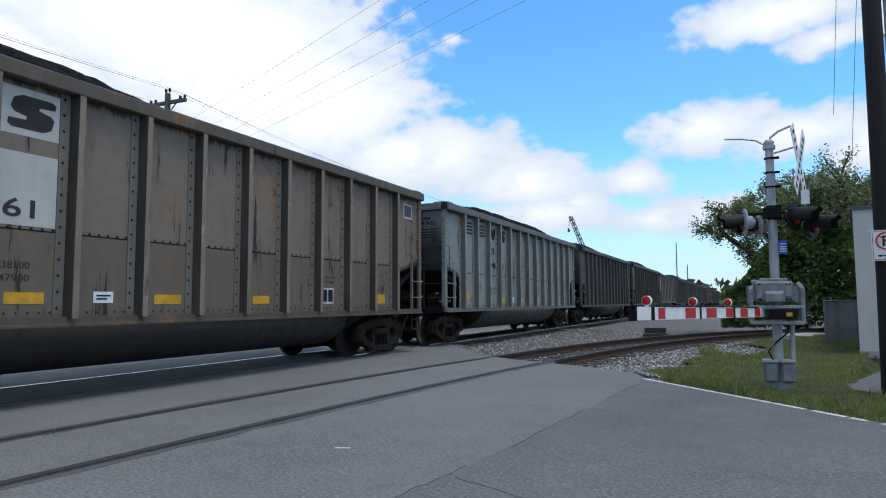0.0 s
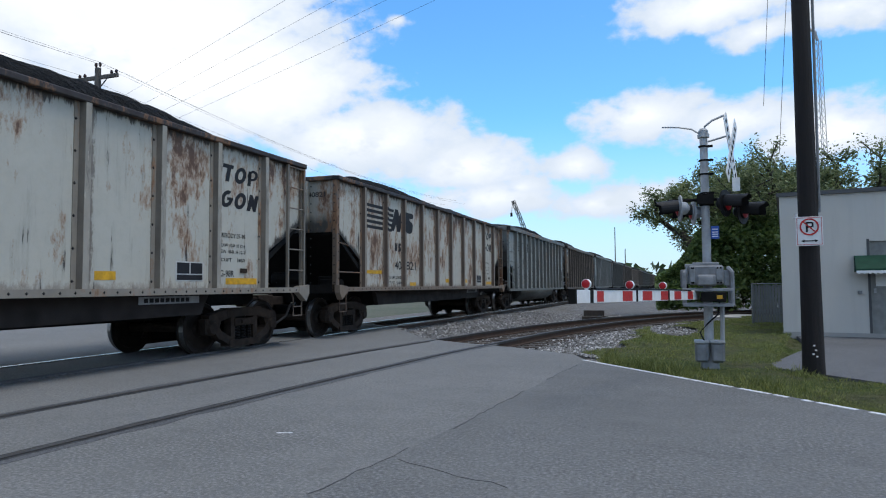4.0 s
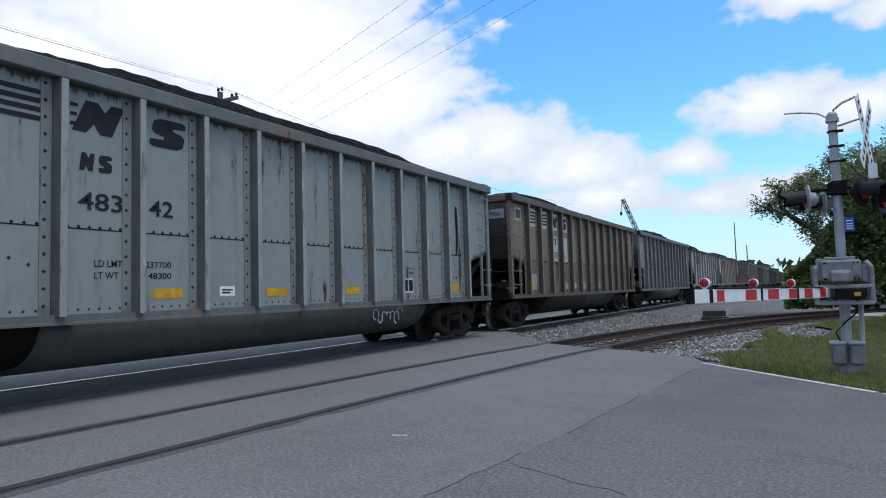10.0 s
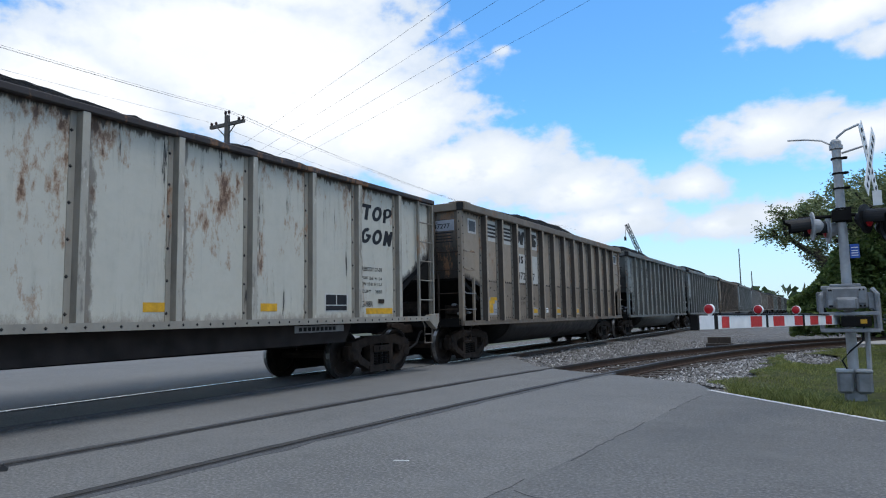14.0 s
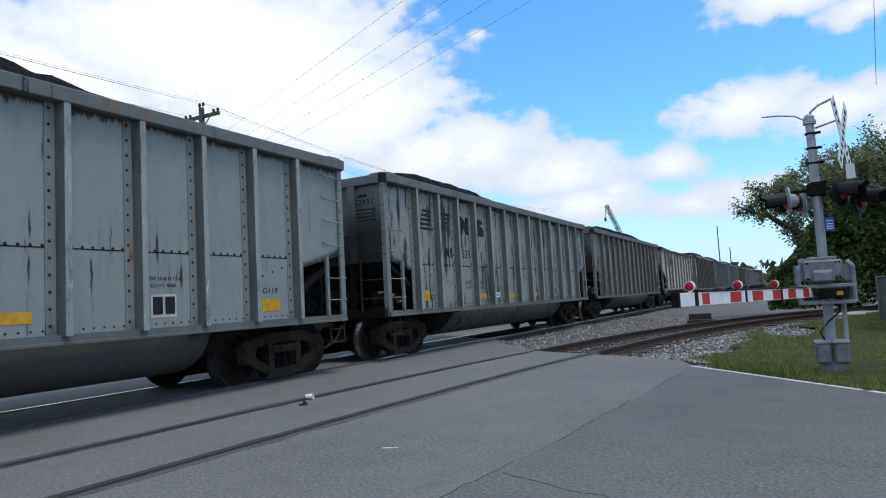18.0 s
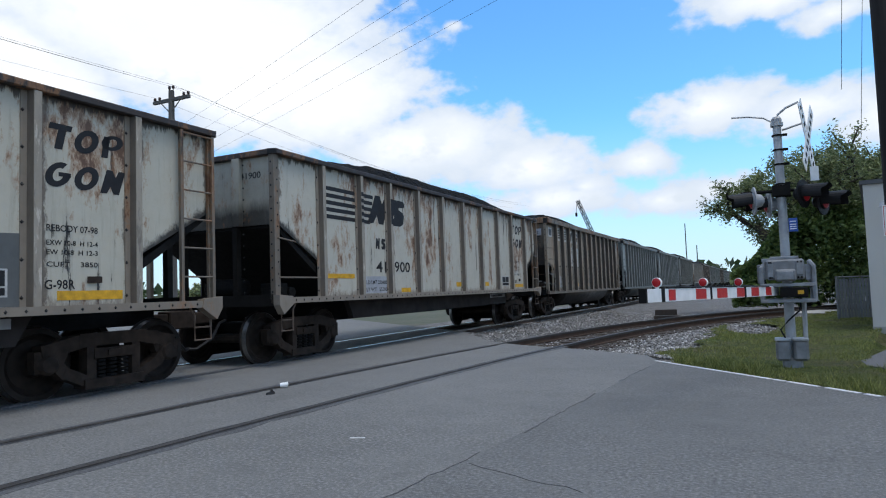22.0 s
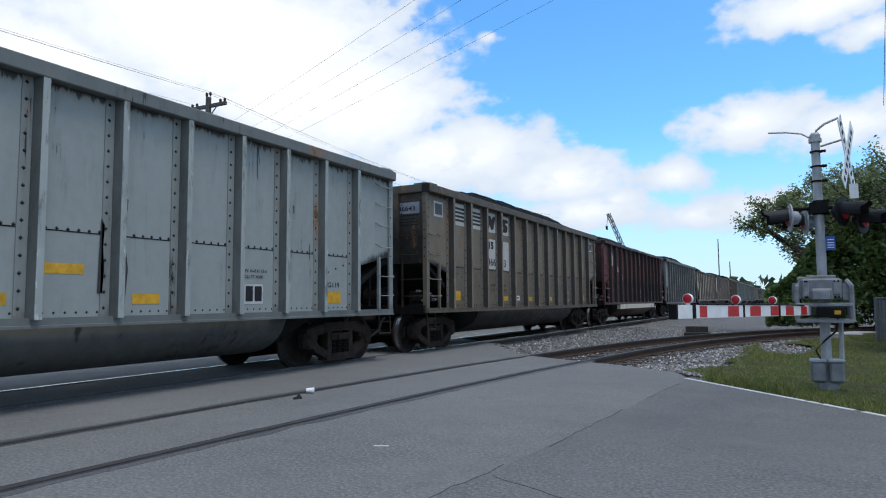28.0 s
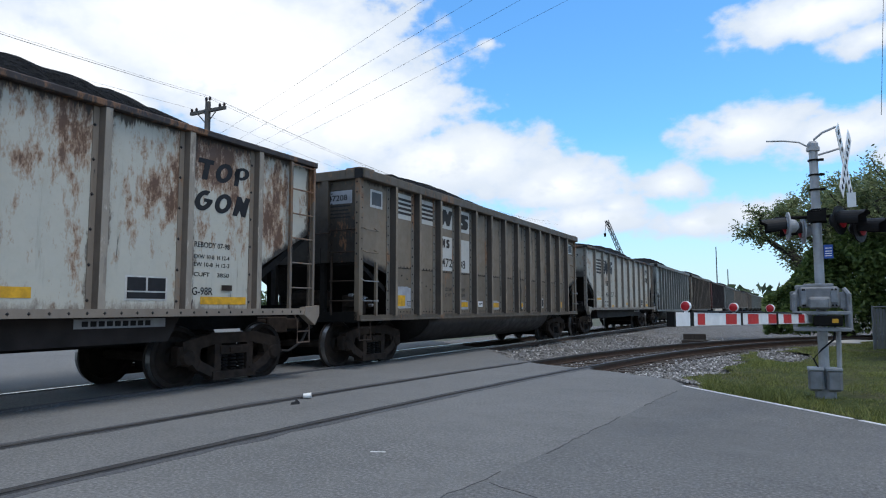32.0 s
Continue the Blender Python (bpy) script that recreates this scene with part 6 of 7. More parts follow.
    if rivets:
        rv = shared((kind, "rivets"), "rivets", rivets, mats["rivet"], car)
        rv["kind"] = "stuff"
    # ladders and grab irons
    if kind in TUBS:
        for s, y in ((1, 0.0), (-1, L)):
            xx = SIDE + 0.06
            ld = shared((kind, "ladder", s), "ladder", lambda bm: [box(bm, xx - 0.02, xx + 0.03, *sorted((y + s * 0.52, y + s * 0.585)), sill - 0.02, 2.06)], mats["post"], car)
            for k, z in enumerate((1.30, 1.68)):
                shared((kind, "rung", s, k), "rung", lambda bm: tube(bm, [(xx, y + s * 0.05, z + 0.05), (xx + 0.06, y + s * 0.08, z), (xx + 0.06, y + s * 0.56, z), (xx, y + s * 0.6, z + 0.04)], 0.0105), M["galv_dull"], ld)
            for k, z in enumerate((2.24, 2.68) if s > 0 else (2.26, 2.68, 3.08, 3.48)):
                shared((kind, "grab", s, k), "grab_iron", lambda bm: tube(bm, [(SIDE, y + s * 0.1, z + 0.06), (xx + 0.05, y + s * 0.14, z), (xx + 0.05, y + s * 0.56, z), (SIDE, y + s * 0.57, z + 0.07)], 0.014), mats["post"], car)
            shared((kind, "stirrup", s), "stirrup_step", lambda bm: [tube(bm, [(SIDE, y + s * a, sill - 0.1), (SIDE + 0.02, y + s * a, 0.54)], 0.018) for a in (0.06, 0.45)] + [tube(bm, [(SIDE + 0.02, y + s * 0.05, z), (SIDE + 0.02, y + s * 0.46, z)], 0.016) for z in (0.55, 0.78)], M["truck"], car)
            shared((kind, "end_ladder", s), "end_ladder", lambda bm: [tube(bm, [(x0, y - s * 0.05, sill), (x0, y - s * 0.05, 2.2)], 0.025) for x0 in (0.9,)] + [tube(bm, [(0.85, y - s * 0.06, z), (SIDE - 0.02, y - s * 0.06, z)], 0.014) for z in (1.3, 1.68, 2.24)], M["truck"], car)
            shared((kind, "end_rail", s), "end_handrail", lambda bm: tube(bm, [(-1.35, y - s * 0.01, 2.6), (-1.3, y - s * 0.07, 2.6), (0.85, y - s * 0.07, 2.62), (0.88, y - s * 0.07, 2.67), (1.4, y - s * 0.07, 2.67), (1.42, y - s * 0.01, 2.67)], 0.014), M["truck"], car)
    else:
        xx = SIDE + 0.08
        ld = shared((kind, "ladder"), "ladder", lambda bm: [box(bm, xx - 0.03, xx + 0.02, a, a + 0.05, sill - 0.02, top - ch - 0.01) for a in (L - 0.68, L - 0.1)], mats["post"], car)
        for k in range(6):
            shared((kind, "rung", k), "rung", lambda bm: tube(bm, [(xx, L - 0.68, 1.5 + k * 0.41), (xx, L - 0.06, 1.5 + k * 0.41)], 0.014), mats["post"], ld)
        shared((kind, "handrail"), "grab_iron", lambda bm: [tube(bm, [(SIDE, 0.08, 1.5), (SIDE + 0.05, 0.1, 1.5), (SIDE + 0.05, 1.25, 1.5), (SIDE, 1.27, 1.5)], 0.016), tube(bm, [(SIDE, 0.08, 2.17), (SIDE + 0.05, 0.1, 2.17), (SIDE + 0.05, 0.55, 2.12)], 0.014)], mats["post"], car)
        for s, y in ((1, 0.0), (-1, L)):
            shared((kind, "jack", s), "jacking_bracket", lambda bm: prism(bm, [(y + s * -0.03, sill + 0.05), (y + s * 0.32, sill + 0.02), (y + s * 0.36, sill - 0.1), (y + s * 0.08, sill - 0.28), (y + s * -0.03, sill - 0.12)], 0, SIDE + 0.02, SIDE + 0.152), mats["sill"], car)
            shared((kind, "stirrup", s), "stirrup_step", lambda bm: [tube(bm, [(SIDE + 0.06, y + s * 0.5, sill - 0.1), (SIDE + 0.06, y + s * 0.42, 0.95), (SIDE + 0.06, y + s * 0.42, 0.6), (SIDE + 0.06, y + s * 0.12, 0.6), (SIDE + 0.06, y + s * 0.12, 0.9)], 0.017), tube(bm, [(SIDE + 0.06, y + s * 0.42, 0.78), (SIDE + 0.06, y + s * 0.12, 0.78)], 0.014)], mats["post"], car)
    # brake gear on the trailing platform
    shared((kind, "valve"), "brake_valve", lambda bm: [box(bm, 0.75, 1.15, 0.5, 0.78, sill, 1.42), box(bm, 0.85, 1.2, 0.42, 0.6, 1.18, 1.34), lathe(bm, [(-0.3, 0.1), (0.2, 0.1)], 0, (1.0, 0.85, 1.25), 10), lathe(bm, [(-0.5, 0.19), (0.3, 0.19)], 0, (0.0, 0.6, 1.35), 12)], M["truck"] if kind in TUBS else M["dark"], car, bevel=0.015)
    if kind in TUBS:
        for k, (x, yy, z) in enumerate(((1.2, 0.44, 1.2), (1.22, 0.62, 1.36), (1.1, 0.36, 1.42), (1.24, 0.86, 1.22))):
            shared((kind, "cock", k), "valve_handle", lambda bm: [box(bm, x, x + 0.03, yy - 0.07, yy + 0.07, z, z + 0.025), lathe(bm, [(-0.04, 0.03), (0.05, 0.03)], 0, (x, yy - 0.05, z), 8)], M["galv_dull"], car)
    key = ("heap", kind, v % 4)
    if key not in STORE:
        STORE[key] = heap(kind, v % 4)
    link("coal_load", STORE[key], M["coal"], car, "heaped black coal")


def end_number(car, num, y, z):
    """The number again on the trailing end."""
    src = text_mesh("".join(num))
    co = np.array([v.co for v in src.vertices])
    lo, hi = co.min(0), co.max(0)
    sx, sz = 0.46 / (hi[0] - lo[0]), 0.115 / (hi[1] - lo[1])
    me = src.copy()
    me.transform(Matrix(((sx, 0, 0, 0.73 - lo[0] * sx), (0, 0, 1, y), (0, sz, 0, z - lo[1] * sz), (0, 0, 0, 1))))
    me.materials.clear()
    link("end_number", me, M["stencil"], car)


def plates(car, kind, mats, spec):
    """Lettering, marks and reflectors."""
    d = DIMS[kind]
    style, num = spec["style"], spec["num"]
    ink = spec.get("ink", M["stencil"])
    if style == "std":
        for i in range(5):
            z0 = 2.80 + i * 0.103
            decal(car, "logo_stripe", [rect(1.47 + i * 0.033, 2.07, z0, z0 + 0.062, 0.02)], ink, key=("std", "a", i))
            decal(car, "logo_stripe", [[(2.40, z0), (2.55 + i * 0.115, z0), (2.66 + i * 0.115, z0 + 0.062), (2.40, z0 + 0.062)]], ink, key=("std", "b", i))
        decal(car, "logo_block", [block_slant(3.40, 4.08, 2.82, 3.27, -0.08)], ink, key=("std", "n"))
        decal(car, "logo_block", [block_round(4.36, 4.92, 2.82, 3.27, -0.06)], ink, key=("std", "s"))
        decal(car, "mark_bar", [block_slant(2.66, 2.84, 2.21, 2.44, 0), block_round(2.89, 3.05, 2.21, 2.44, 0)], ink, key=("std", "mark"))
        if num:
            letter(car, "car_number", num[0], 3.54, 4.02, 2.21, 2.43, ink)
            letter(car, "car_number", num[1], 4.36, 4.72, 2.21, 2.43, ink)
    elif style == "panel":
        bg = spec.get("panel")
        if bg:
            for i, (a, b) in enumerate(((1.37, 2.06), (2.35, 3.04), (3.33, 4.02), (4.31, 4.98))):
                decal(car, "logo_panel", [rect(a, b, 3.06, 3.60)], bg, lift=0.003, key=("pan", "bg", i))
            decal(car, "number_panel", [rect(3.33, 4.02, 2.05, 2.87)], bg, lift=0.003, key=("pan", "nb", 0))
            decal(car, "number_panel", [rect(4.31, 4.98, 2.05, 2.87)], bg, lift=0.003, key=("pan", "nb", 1))
        for i in range(4):
            z0 = 3.16 + i * 0.098
            decal(car, "logo_stripe", [rect(1.37, 2.06, z0, z0 + 0.055)], spec.get("stripe_ink", ink), lift=0.006, key=("pan", "a", i))
            decal(car, "logo_stripe", [rect(2.35, 3.04, z0, z0 + 0.055)], spec.get("stripe_ink", ink), lift=0.006, key=("pan", "b", i))
        decal(car, "logo_block", [block_slant(3.40, 3.98, 3.14, 3.52, 0.08), rect(3.34, 3.43, 3.42, 3.46), rect(3.34, 3.42, 3.31, 3.35), rect(3.34, 3.40, 3.20, 3.24)], ink, lift=0.006, key=("pan", "n"))
        decal(car, "logo_block", [block_round(4.40, 4.92, 3.14, 3.52, 0.06)], ink, lift=0.006, key=("pan", "s"))
        drop = 0.09 if bg else 0.0
        decal(car, "mark_bar", [block_slant(3.45, 3.64, 2.69 - drop, 2.9 - drop, 0), block_round(3.69, 3.86, 2.69 - drop, 2.9 - drop, 0)], ink, lift=0.006, key=("pan", "mark", drop))
        if num:
            letter(car, "car_number", num[0], 3.44, 4.0, 2.23 - drop, 2.44 - drop, ink, SIDE + 0.003)
            letter(car, "car_number", num[1], 4.37, 4.73, 2.23 - drop, 2.44 - drop, ink, SIDE + 0.003)
        if spec.get("hatch"):
            for y in (0.42, d["L"] - 0.86):
                decal(car, "sign_frame", [rect(y, y + 0.44, 3.16, 3.52)], M["stencil_white"], lift=0.006, key=("hf", y))
                decal(car, "sign_plate", [rect(y + 0.05, y + 0.39, 3.21, 3.47)], M["trim"], lift=0.012, key=("hp", y))
    elif style == "beam":
        for i in range(5):
            z0 = 2.63 + i * 0.135
            decal(car, "logo_stripe", [rect(1.47, 2.55, z0, z0 + 0.078)], ink, key=("bm", "a", i))
            decal(car, "logo_stripe", [rect(2.76, 3.1 + i * 0.035, z0, z0 + 0.078)], ink, key=("bm", "b", i))
            decal(car, "logo_stripe", [rect(2.63, 2.725, z0, z0 + 0.078)], ink, SIDE + 0.10, key=("bm", "c", i))
        decal(car, "logo_block", [rect(3.83, 3.912, 2.68, 3.24)], ink, SIDE + 0.10, key=("bm", "ns"))
        decal(car, "logo_block", [block_slant(3.12, 3.86, 2.66, 3.27, 0.22)], ink, key=("bm", "n"))
        decal(car, "logo_block", [block_round(3.88, 4.6, 2.67, 3.26, 0.1)], ink, key=("bm", "s"))
        decal(car, "mark_bar", [block_slant(3.3, 3.48, 2.12, 2.35, 0), block_round(3.54, 3.71, 2.12, 2.35, 0)], ink, key=("bm", "mark"))
        if num:
            letter(car, "car_number", num[0], 3.3, 3.74, 1.62, 1.86, ink)
            letter(car, "car_number", num[1], 4.09, 4.8, 1.63, 1.87, ink)
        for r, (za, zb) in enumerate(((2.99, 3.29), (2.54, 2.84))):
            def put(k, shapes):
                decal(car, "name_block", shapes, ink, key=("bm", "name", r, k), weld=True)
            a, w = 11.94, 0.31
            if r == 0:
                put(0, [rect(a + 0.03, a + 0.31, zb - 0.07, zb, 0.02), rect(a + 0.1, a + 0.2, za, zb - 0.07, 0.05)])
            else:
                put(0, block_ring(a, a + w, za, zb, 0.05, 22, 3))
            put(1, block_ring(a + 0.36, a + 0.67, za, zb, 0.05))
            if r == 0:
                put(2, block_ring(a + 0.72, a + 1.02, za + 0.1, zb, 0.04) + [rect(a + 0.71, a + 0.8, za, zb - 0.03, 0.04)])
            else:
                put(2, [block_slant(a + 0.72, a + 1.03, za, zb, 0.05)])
        letter(car, "stencil_line", spec.get("built", "REBODY 07-98"), 11.95, 12.6, 2.02, 2.10, ink)
        letter(car, "stencil_line", "EXW 10-8  H 12-4", 11.95, 12.6, 1.86, 1.92, ink)
        letter(car, "stencil_line", "EW 10-8  H 12-3", 11.95, 12.6, 1.75, 1.81, ink)
        letter(car, "stencil_line", "CUFT    3850", 11.95, 12.6, 1.61, 1.67, ink)
        letter(car, "stencil_line", "G-98R", 11.93, 12.3, 1.35, 1.46, ink)
        decal(car, "reflector", [rect(12.08, 12.95, 1.22, 1.33)], M["yellow"], key=("bm", "yr"))
        decal(car, "builder_plate", [rect(2.55 + 9.9, 2.75 + 9.9, 1.42, 1.5)], M["truck"], lift=0.02, key=("bm", "bp"))
    elif style == "red":
        ivory = M["stencil_white"]
        decal(car, "logo_block", [[(1.52 + 0.3 * math.cos(a * 0.45), 3.05 + 0.36 * math.sin(a * 0.45)) for a in range(14)]], ivory, key=("red", "disc"))
        for k in range(4):
            decal(car, "mark_bar", [rect(2.15 + k * 0.2, 2.31 + k * 0.2, 2.5, 2.74)], ivory, key=("red", "m", k))
        letter(car, "car_number", "95", 3.18, 3.72, 2.13, 2.38, ivory)
        for k, (a, b) in enumerate(((3.22, 3.34), (3.4, 3.71), (3.36, 3.71))):
            letter(car, "stencil_line", ("2", "2500", "3500")[k], a, b, *((1.49, 1.56) if k < 2 else (1.34, 1.41)), ivory)
        decal(car, "sign_plate", [rect(7.3, 7.98, 3.08, 3.6)], ivory, key=("red", "sp"))
        for k in range(4):
            decal(car, "sign_bar", [rect(7.34 + k * 0.16, 7.46 + k * 0.16, 3.36, 3.48)], M["oxide_ink"], lift=0.008, key=("red", "sb", k))
        for k in range(3):
            decal(car, "sign_stripe", [rect(7.33, 7.95, 3.52 - k * 0.095 - (0.09 if k else 0), 3.545 - k * 0.095 - (0.09 if k else 0))], M["oxide_ink"], lift=0.008, key=("red", "ss", k))
        decal(car, "sign_stripe", [rect(7.4, 7.9, 3.14, 3.2)], M["oxide_ink"], lift=0.008, key=("red", "sx"))
        decal(car, "notice_plate", [rect(7.38, 7.86, 1.33, 1.7)], M["patch_grey"], key=("red", "np"))
        decal(car, "notice_sheet", [rect(7.42, 7.66, 1.4, 1.68)], M["chalk"], lift=0.008, key=("red", "ns"))
        decal(car, "notice_sheet", [rect(7.69, 7.83, 1.38, 1.52)], M["stencil"], lift=0.008, key=("red", "nt"))
        for k, (a, b) in enumerate(((7.38, 7.78), (4.25, 4.73), (10.46, 10.9))):
            decal(car, "reflector", [rect(a, b, 1.2, 1.31)], M["yellow"], key=("red", "y", k))
        decal(car, "inspection_panel", [rect(10.44, 10.94, 1.33, 1.62)], M["chalk"], key=("red", "ip"))
        decal(car, "inspection_square", [rect(10.47, 10.68, 1.4, 1.6)], M["stencil"], lift=0.008, key=("red", "is"))
        decal(car, "inspection_square", [rect(10.70, 10.91, 1.4, 1.6)], M["stencil"], lift=0.008, key=("red", "it"))
        decal(car, "inspection_square", [rect(10.47, 10.91, 1.345, 1.385)], M["stencil"], lift=0.008, key=("red", "iu"))
        decal(car, "stencil_box", [rect(6.48, 6.78, 1.34, 1.43)], M["truck"], key=("red", "gb"))
        decal(car, "label_plate", [rect(9.62, 9.76, 1.2, 1.28)], M["patch_grey"], key=("red", "lp"))
        decal(car, "code_plate", [rect(12.34, 12.74, 1.21, 1.64)], M["yellow"], key=("red", "cp"))
        letter(car, "stencil_line", "G52X", 12.36, 12.72, 1.28, 1.38, M["white"], SIDE + 0.006)
        for k in range(3):
            decal(car, "stencil_bar", [rect(12.36, 12.72 - 0.05 * k, 1.82 - k * 0.075, 1.86 - k * 0.075)], ivory, key=("red", "bar", k))
        decal(car, "stencil_bar", [rect(11.42, 11.8, 1.63, 1.67)], ivory, key=("red", "bar2"))
        decal(car, "builder_plate", [rect(11.55, 11.75, 1.46, 1.52)], M["light_grey"], lift=0.02, key=("red", "bp"))
        for k, (y, w, z0, z1) in enumerate(((3.27, 0.09, 1.15, 2.2), (8.55, 0.06, 1.15, 2.0), (10.98, 0.05, 1.2, 1.7))):
            decal(car, "soot_run", [[(y, z0), (y + w, z0), (y + w * 0.9, z0 + 0.6 * (z1 - z0)), (y + w * 0.5, z1), (y + w * 0.2, z1 - 0.1), (y + w * 0.1, z0 + 0.5 * (z1 - z0))]], M["dark"], lift=0.012)
    if style in ("std", "panel") and num:
        letter(car, "stencil_line", spec.get("code", "G119"), 12.32, 12.66, 1.44, 1.53, ink)
        letter(car, "stencil_line", "EXW 10-8 H 12-6", 10.22, 10.78, 1.64, 1.69, ink)
        letter(car, "stencil_line", "CU FT 4080", 10.3, 10.7, 1.55, 1.6, ink)
    if style in ("std", "panel"):
        a, b = spec.get("load", ("LD LMT  237000", "LT WT    49000"))
        letter(car, "stencil_line", a[:6], 3.64, 4.0, 1.57, 1.65, ink)
        letter(car, "stencil_line", a[6:].strip(), 4.32, 4.7, 1.57, 1.65, ink)
        letter(car, "stencil_line", b[:5], 3.64, 3.95, 1.43, 1.51, ink)
        letter(car, "stencil_line", b[5:].strip(), 4.36, 4.7, 1.43, 1.51, ink)
        ys = ((1.34, 1.78, 1.20, 1.43), (4.43, 4.88, 1.18, 1.31), (6.43, 6.9, 1.17, 1.30), (8.4, 8.8, 1.17, 1.3), (12.3, 12.7, 1.16, 1.36))
        for y0, y1, z0, z1 in ys:
            decal(car, "reflector", [rect(y0, y1, z0, z1)], M["yellow"], key=("yr", y0))
        decal(car, "stencil_box", [rect(1.86, 2.04, 1.2, 1.21), rect(1.86, 2.04, 1.3, 1.31), rect(1.86, 1.87, 1.21, 1.3), rect(1.94, 1.95, 1.21, 1.3), rect(2.03, 2.04, 1.21, 1.3)], ink, key=("sb",))
        decal(car, "label_plate", [rect(5.51, 5.79, 1.19, 1.33)], M["white"], key=("lp",))
        decal(car, "label_print", [rect(5.55, 5.75, 1.27, 1.29), rect(5.55, 5.7, 1.23, 1.25)], M["stencil"], lift=0.008, key=("lpp",))
        decal(car, "inspection_panel", [rect(10.3, 10.7, 1.16, 1.46)], M["stencil_white"], key=("ip",))
        decal(car, "inspection_square", [rect(10.33, 10.48, 1.2, 1.43), rect(10.52, 10.67, 1.2, 1.43)], M["stencil"], lift=0.008, key=("ips",))
        for k in range(6):
            w = (0.22, 0.4, 0.62, 0.5, 0.58, 0.62)[k]
            h = (0.06, 0.085, 0.03, 0.028, 0.028, 0.028)[k]
            z = (3.42, 3.26, 3.14, 3.06, 2.99, 2.92)[k]
            if k == 1 and num:
                end_number(car, num, 0.043 if spec.get("hatch") else 0.0565, 3.26)
                continue
            shared(("endbar", k), "end_stencil_bar", lambda bm: box(bm, 0.95 - w / 2, 0.95 + w / 2, 0.053, 0.0585, z, z + h), M["end_ink"], car)
        if spec.get("hatch"):
            shared(("endplate",), "end_plate", lambda bm: box(bm, 0.62, 1.3, 0.049, 0.0525, 3.2, 3.46), M["patch_grey"], car)
            if not num:
                shared(("endplate_bar",), "plate_bar", lambda bm: box(bm, 0.74, 1.2, 0.045, 0.048, 3.27, 3.38), M["stencil"], car)
        if spec.get("backing"):
            for k, (y0, y1, z0, z1) in enumerate(((1.36, 2.06, 1.15, 1.62), (4.38, 4.92, 1.12, 1.36), (6.38, 6.94, 1.11, 1.36), (8.36, 8.84, 1.12, 1.35))):
                decal(car, "paint_patch", [[(y0, z0 + 0.02), (y0 + 0.2, z0), (y1 - 0.02, z0 + 0.01), (y1, z1 - 0.04), (y1 - 0.14, z1 - 0.02), (y1 - 0.16, z1), (y0 + 0.03, z1 - 0.01)]], M["patch_grey"], lift=0.002, key=("backing", k))
    if style == "beam":
        decal(car, "frame_plate", [rect(10.4, 11.7, 0.92, 1.035)], M["patch_grey"], 1.24, key=("bm", "fp"))
        decal(car, "plate_print", [rect(10.5 + 0.11 * k, 10.58 + 0.11 * k, 0.945, 1.01) for k in range(9)], M["stencil"], 1.246, key=("bm", "fpp"))
        if num:
            end_number(car, num, 0.0565, 3.22)
        for y0, y1, z0, z1 in ((1.52, 2.46, 1.49, 1.58), (4.37, 4.82, 1.18, 1.28), (7.4, 7.8, 1.28, 1.4), (9.4, 9.75, 1.28, 1.4)):
            decal(car, "reflector", [rect(y0, y1, z0, z1)], M["yellow"], key=("byr", y0))
        decal(car, "inspection_panel", [rect(10.89, 11.52, 1.27, 1.58)], M["stencil_white"], key=("bip",))
        decal(car, "inspection_square", [rect(10.92, 11.19, 1.39, 1.56), rect(11.22, 11.49, 1.39, 1.56), rect(10.92, 11.49, 1.29, 1.37)], M["stencil"], lift=0.008, key=("bips",))
        a, b = spec.get("load", ("LD LMT 230600", "LT WT   55400"))
        letter(car, "stencil_line", a, 2.9, 3.73, 1.37, 1.45, ink)
        letter(car, "stencil_line", b, 2.9, 3.73, 1.22, 1.30, ink)


GREY, GREY2 = (0.252, 0.266, 0.248), (0.226, 0.236, 0.218)
BROWN, CREAM, RED = (0.195, 0.152, 0.11), (0.45, 0.43, 0.365), (0.115, 0.028, 0.023)
M["panel_white"] = paint_mat("faded_white_panel", (0.5, 0.49, 0.45), 0.05, 0.0, 0.5, seed=3)
M["panel_ink"] = plain("panel_brown_black", (0.045, 0.04, 0.036), 0.7, 0, 0.3)


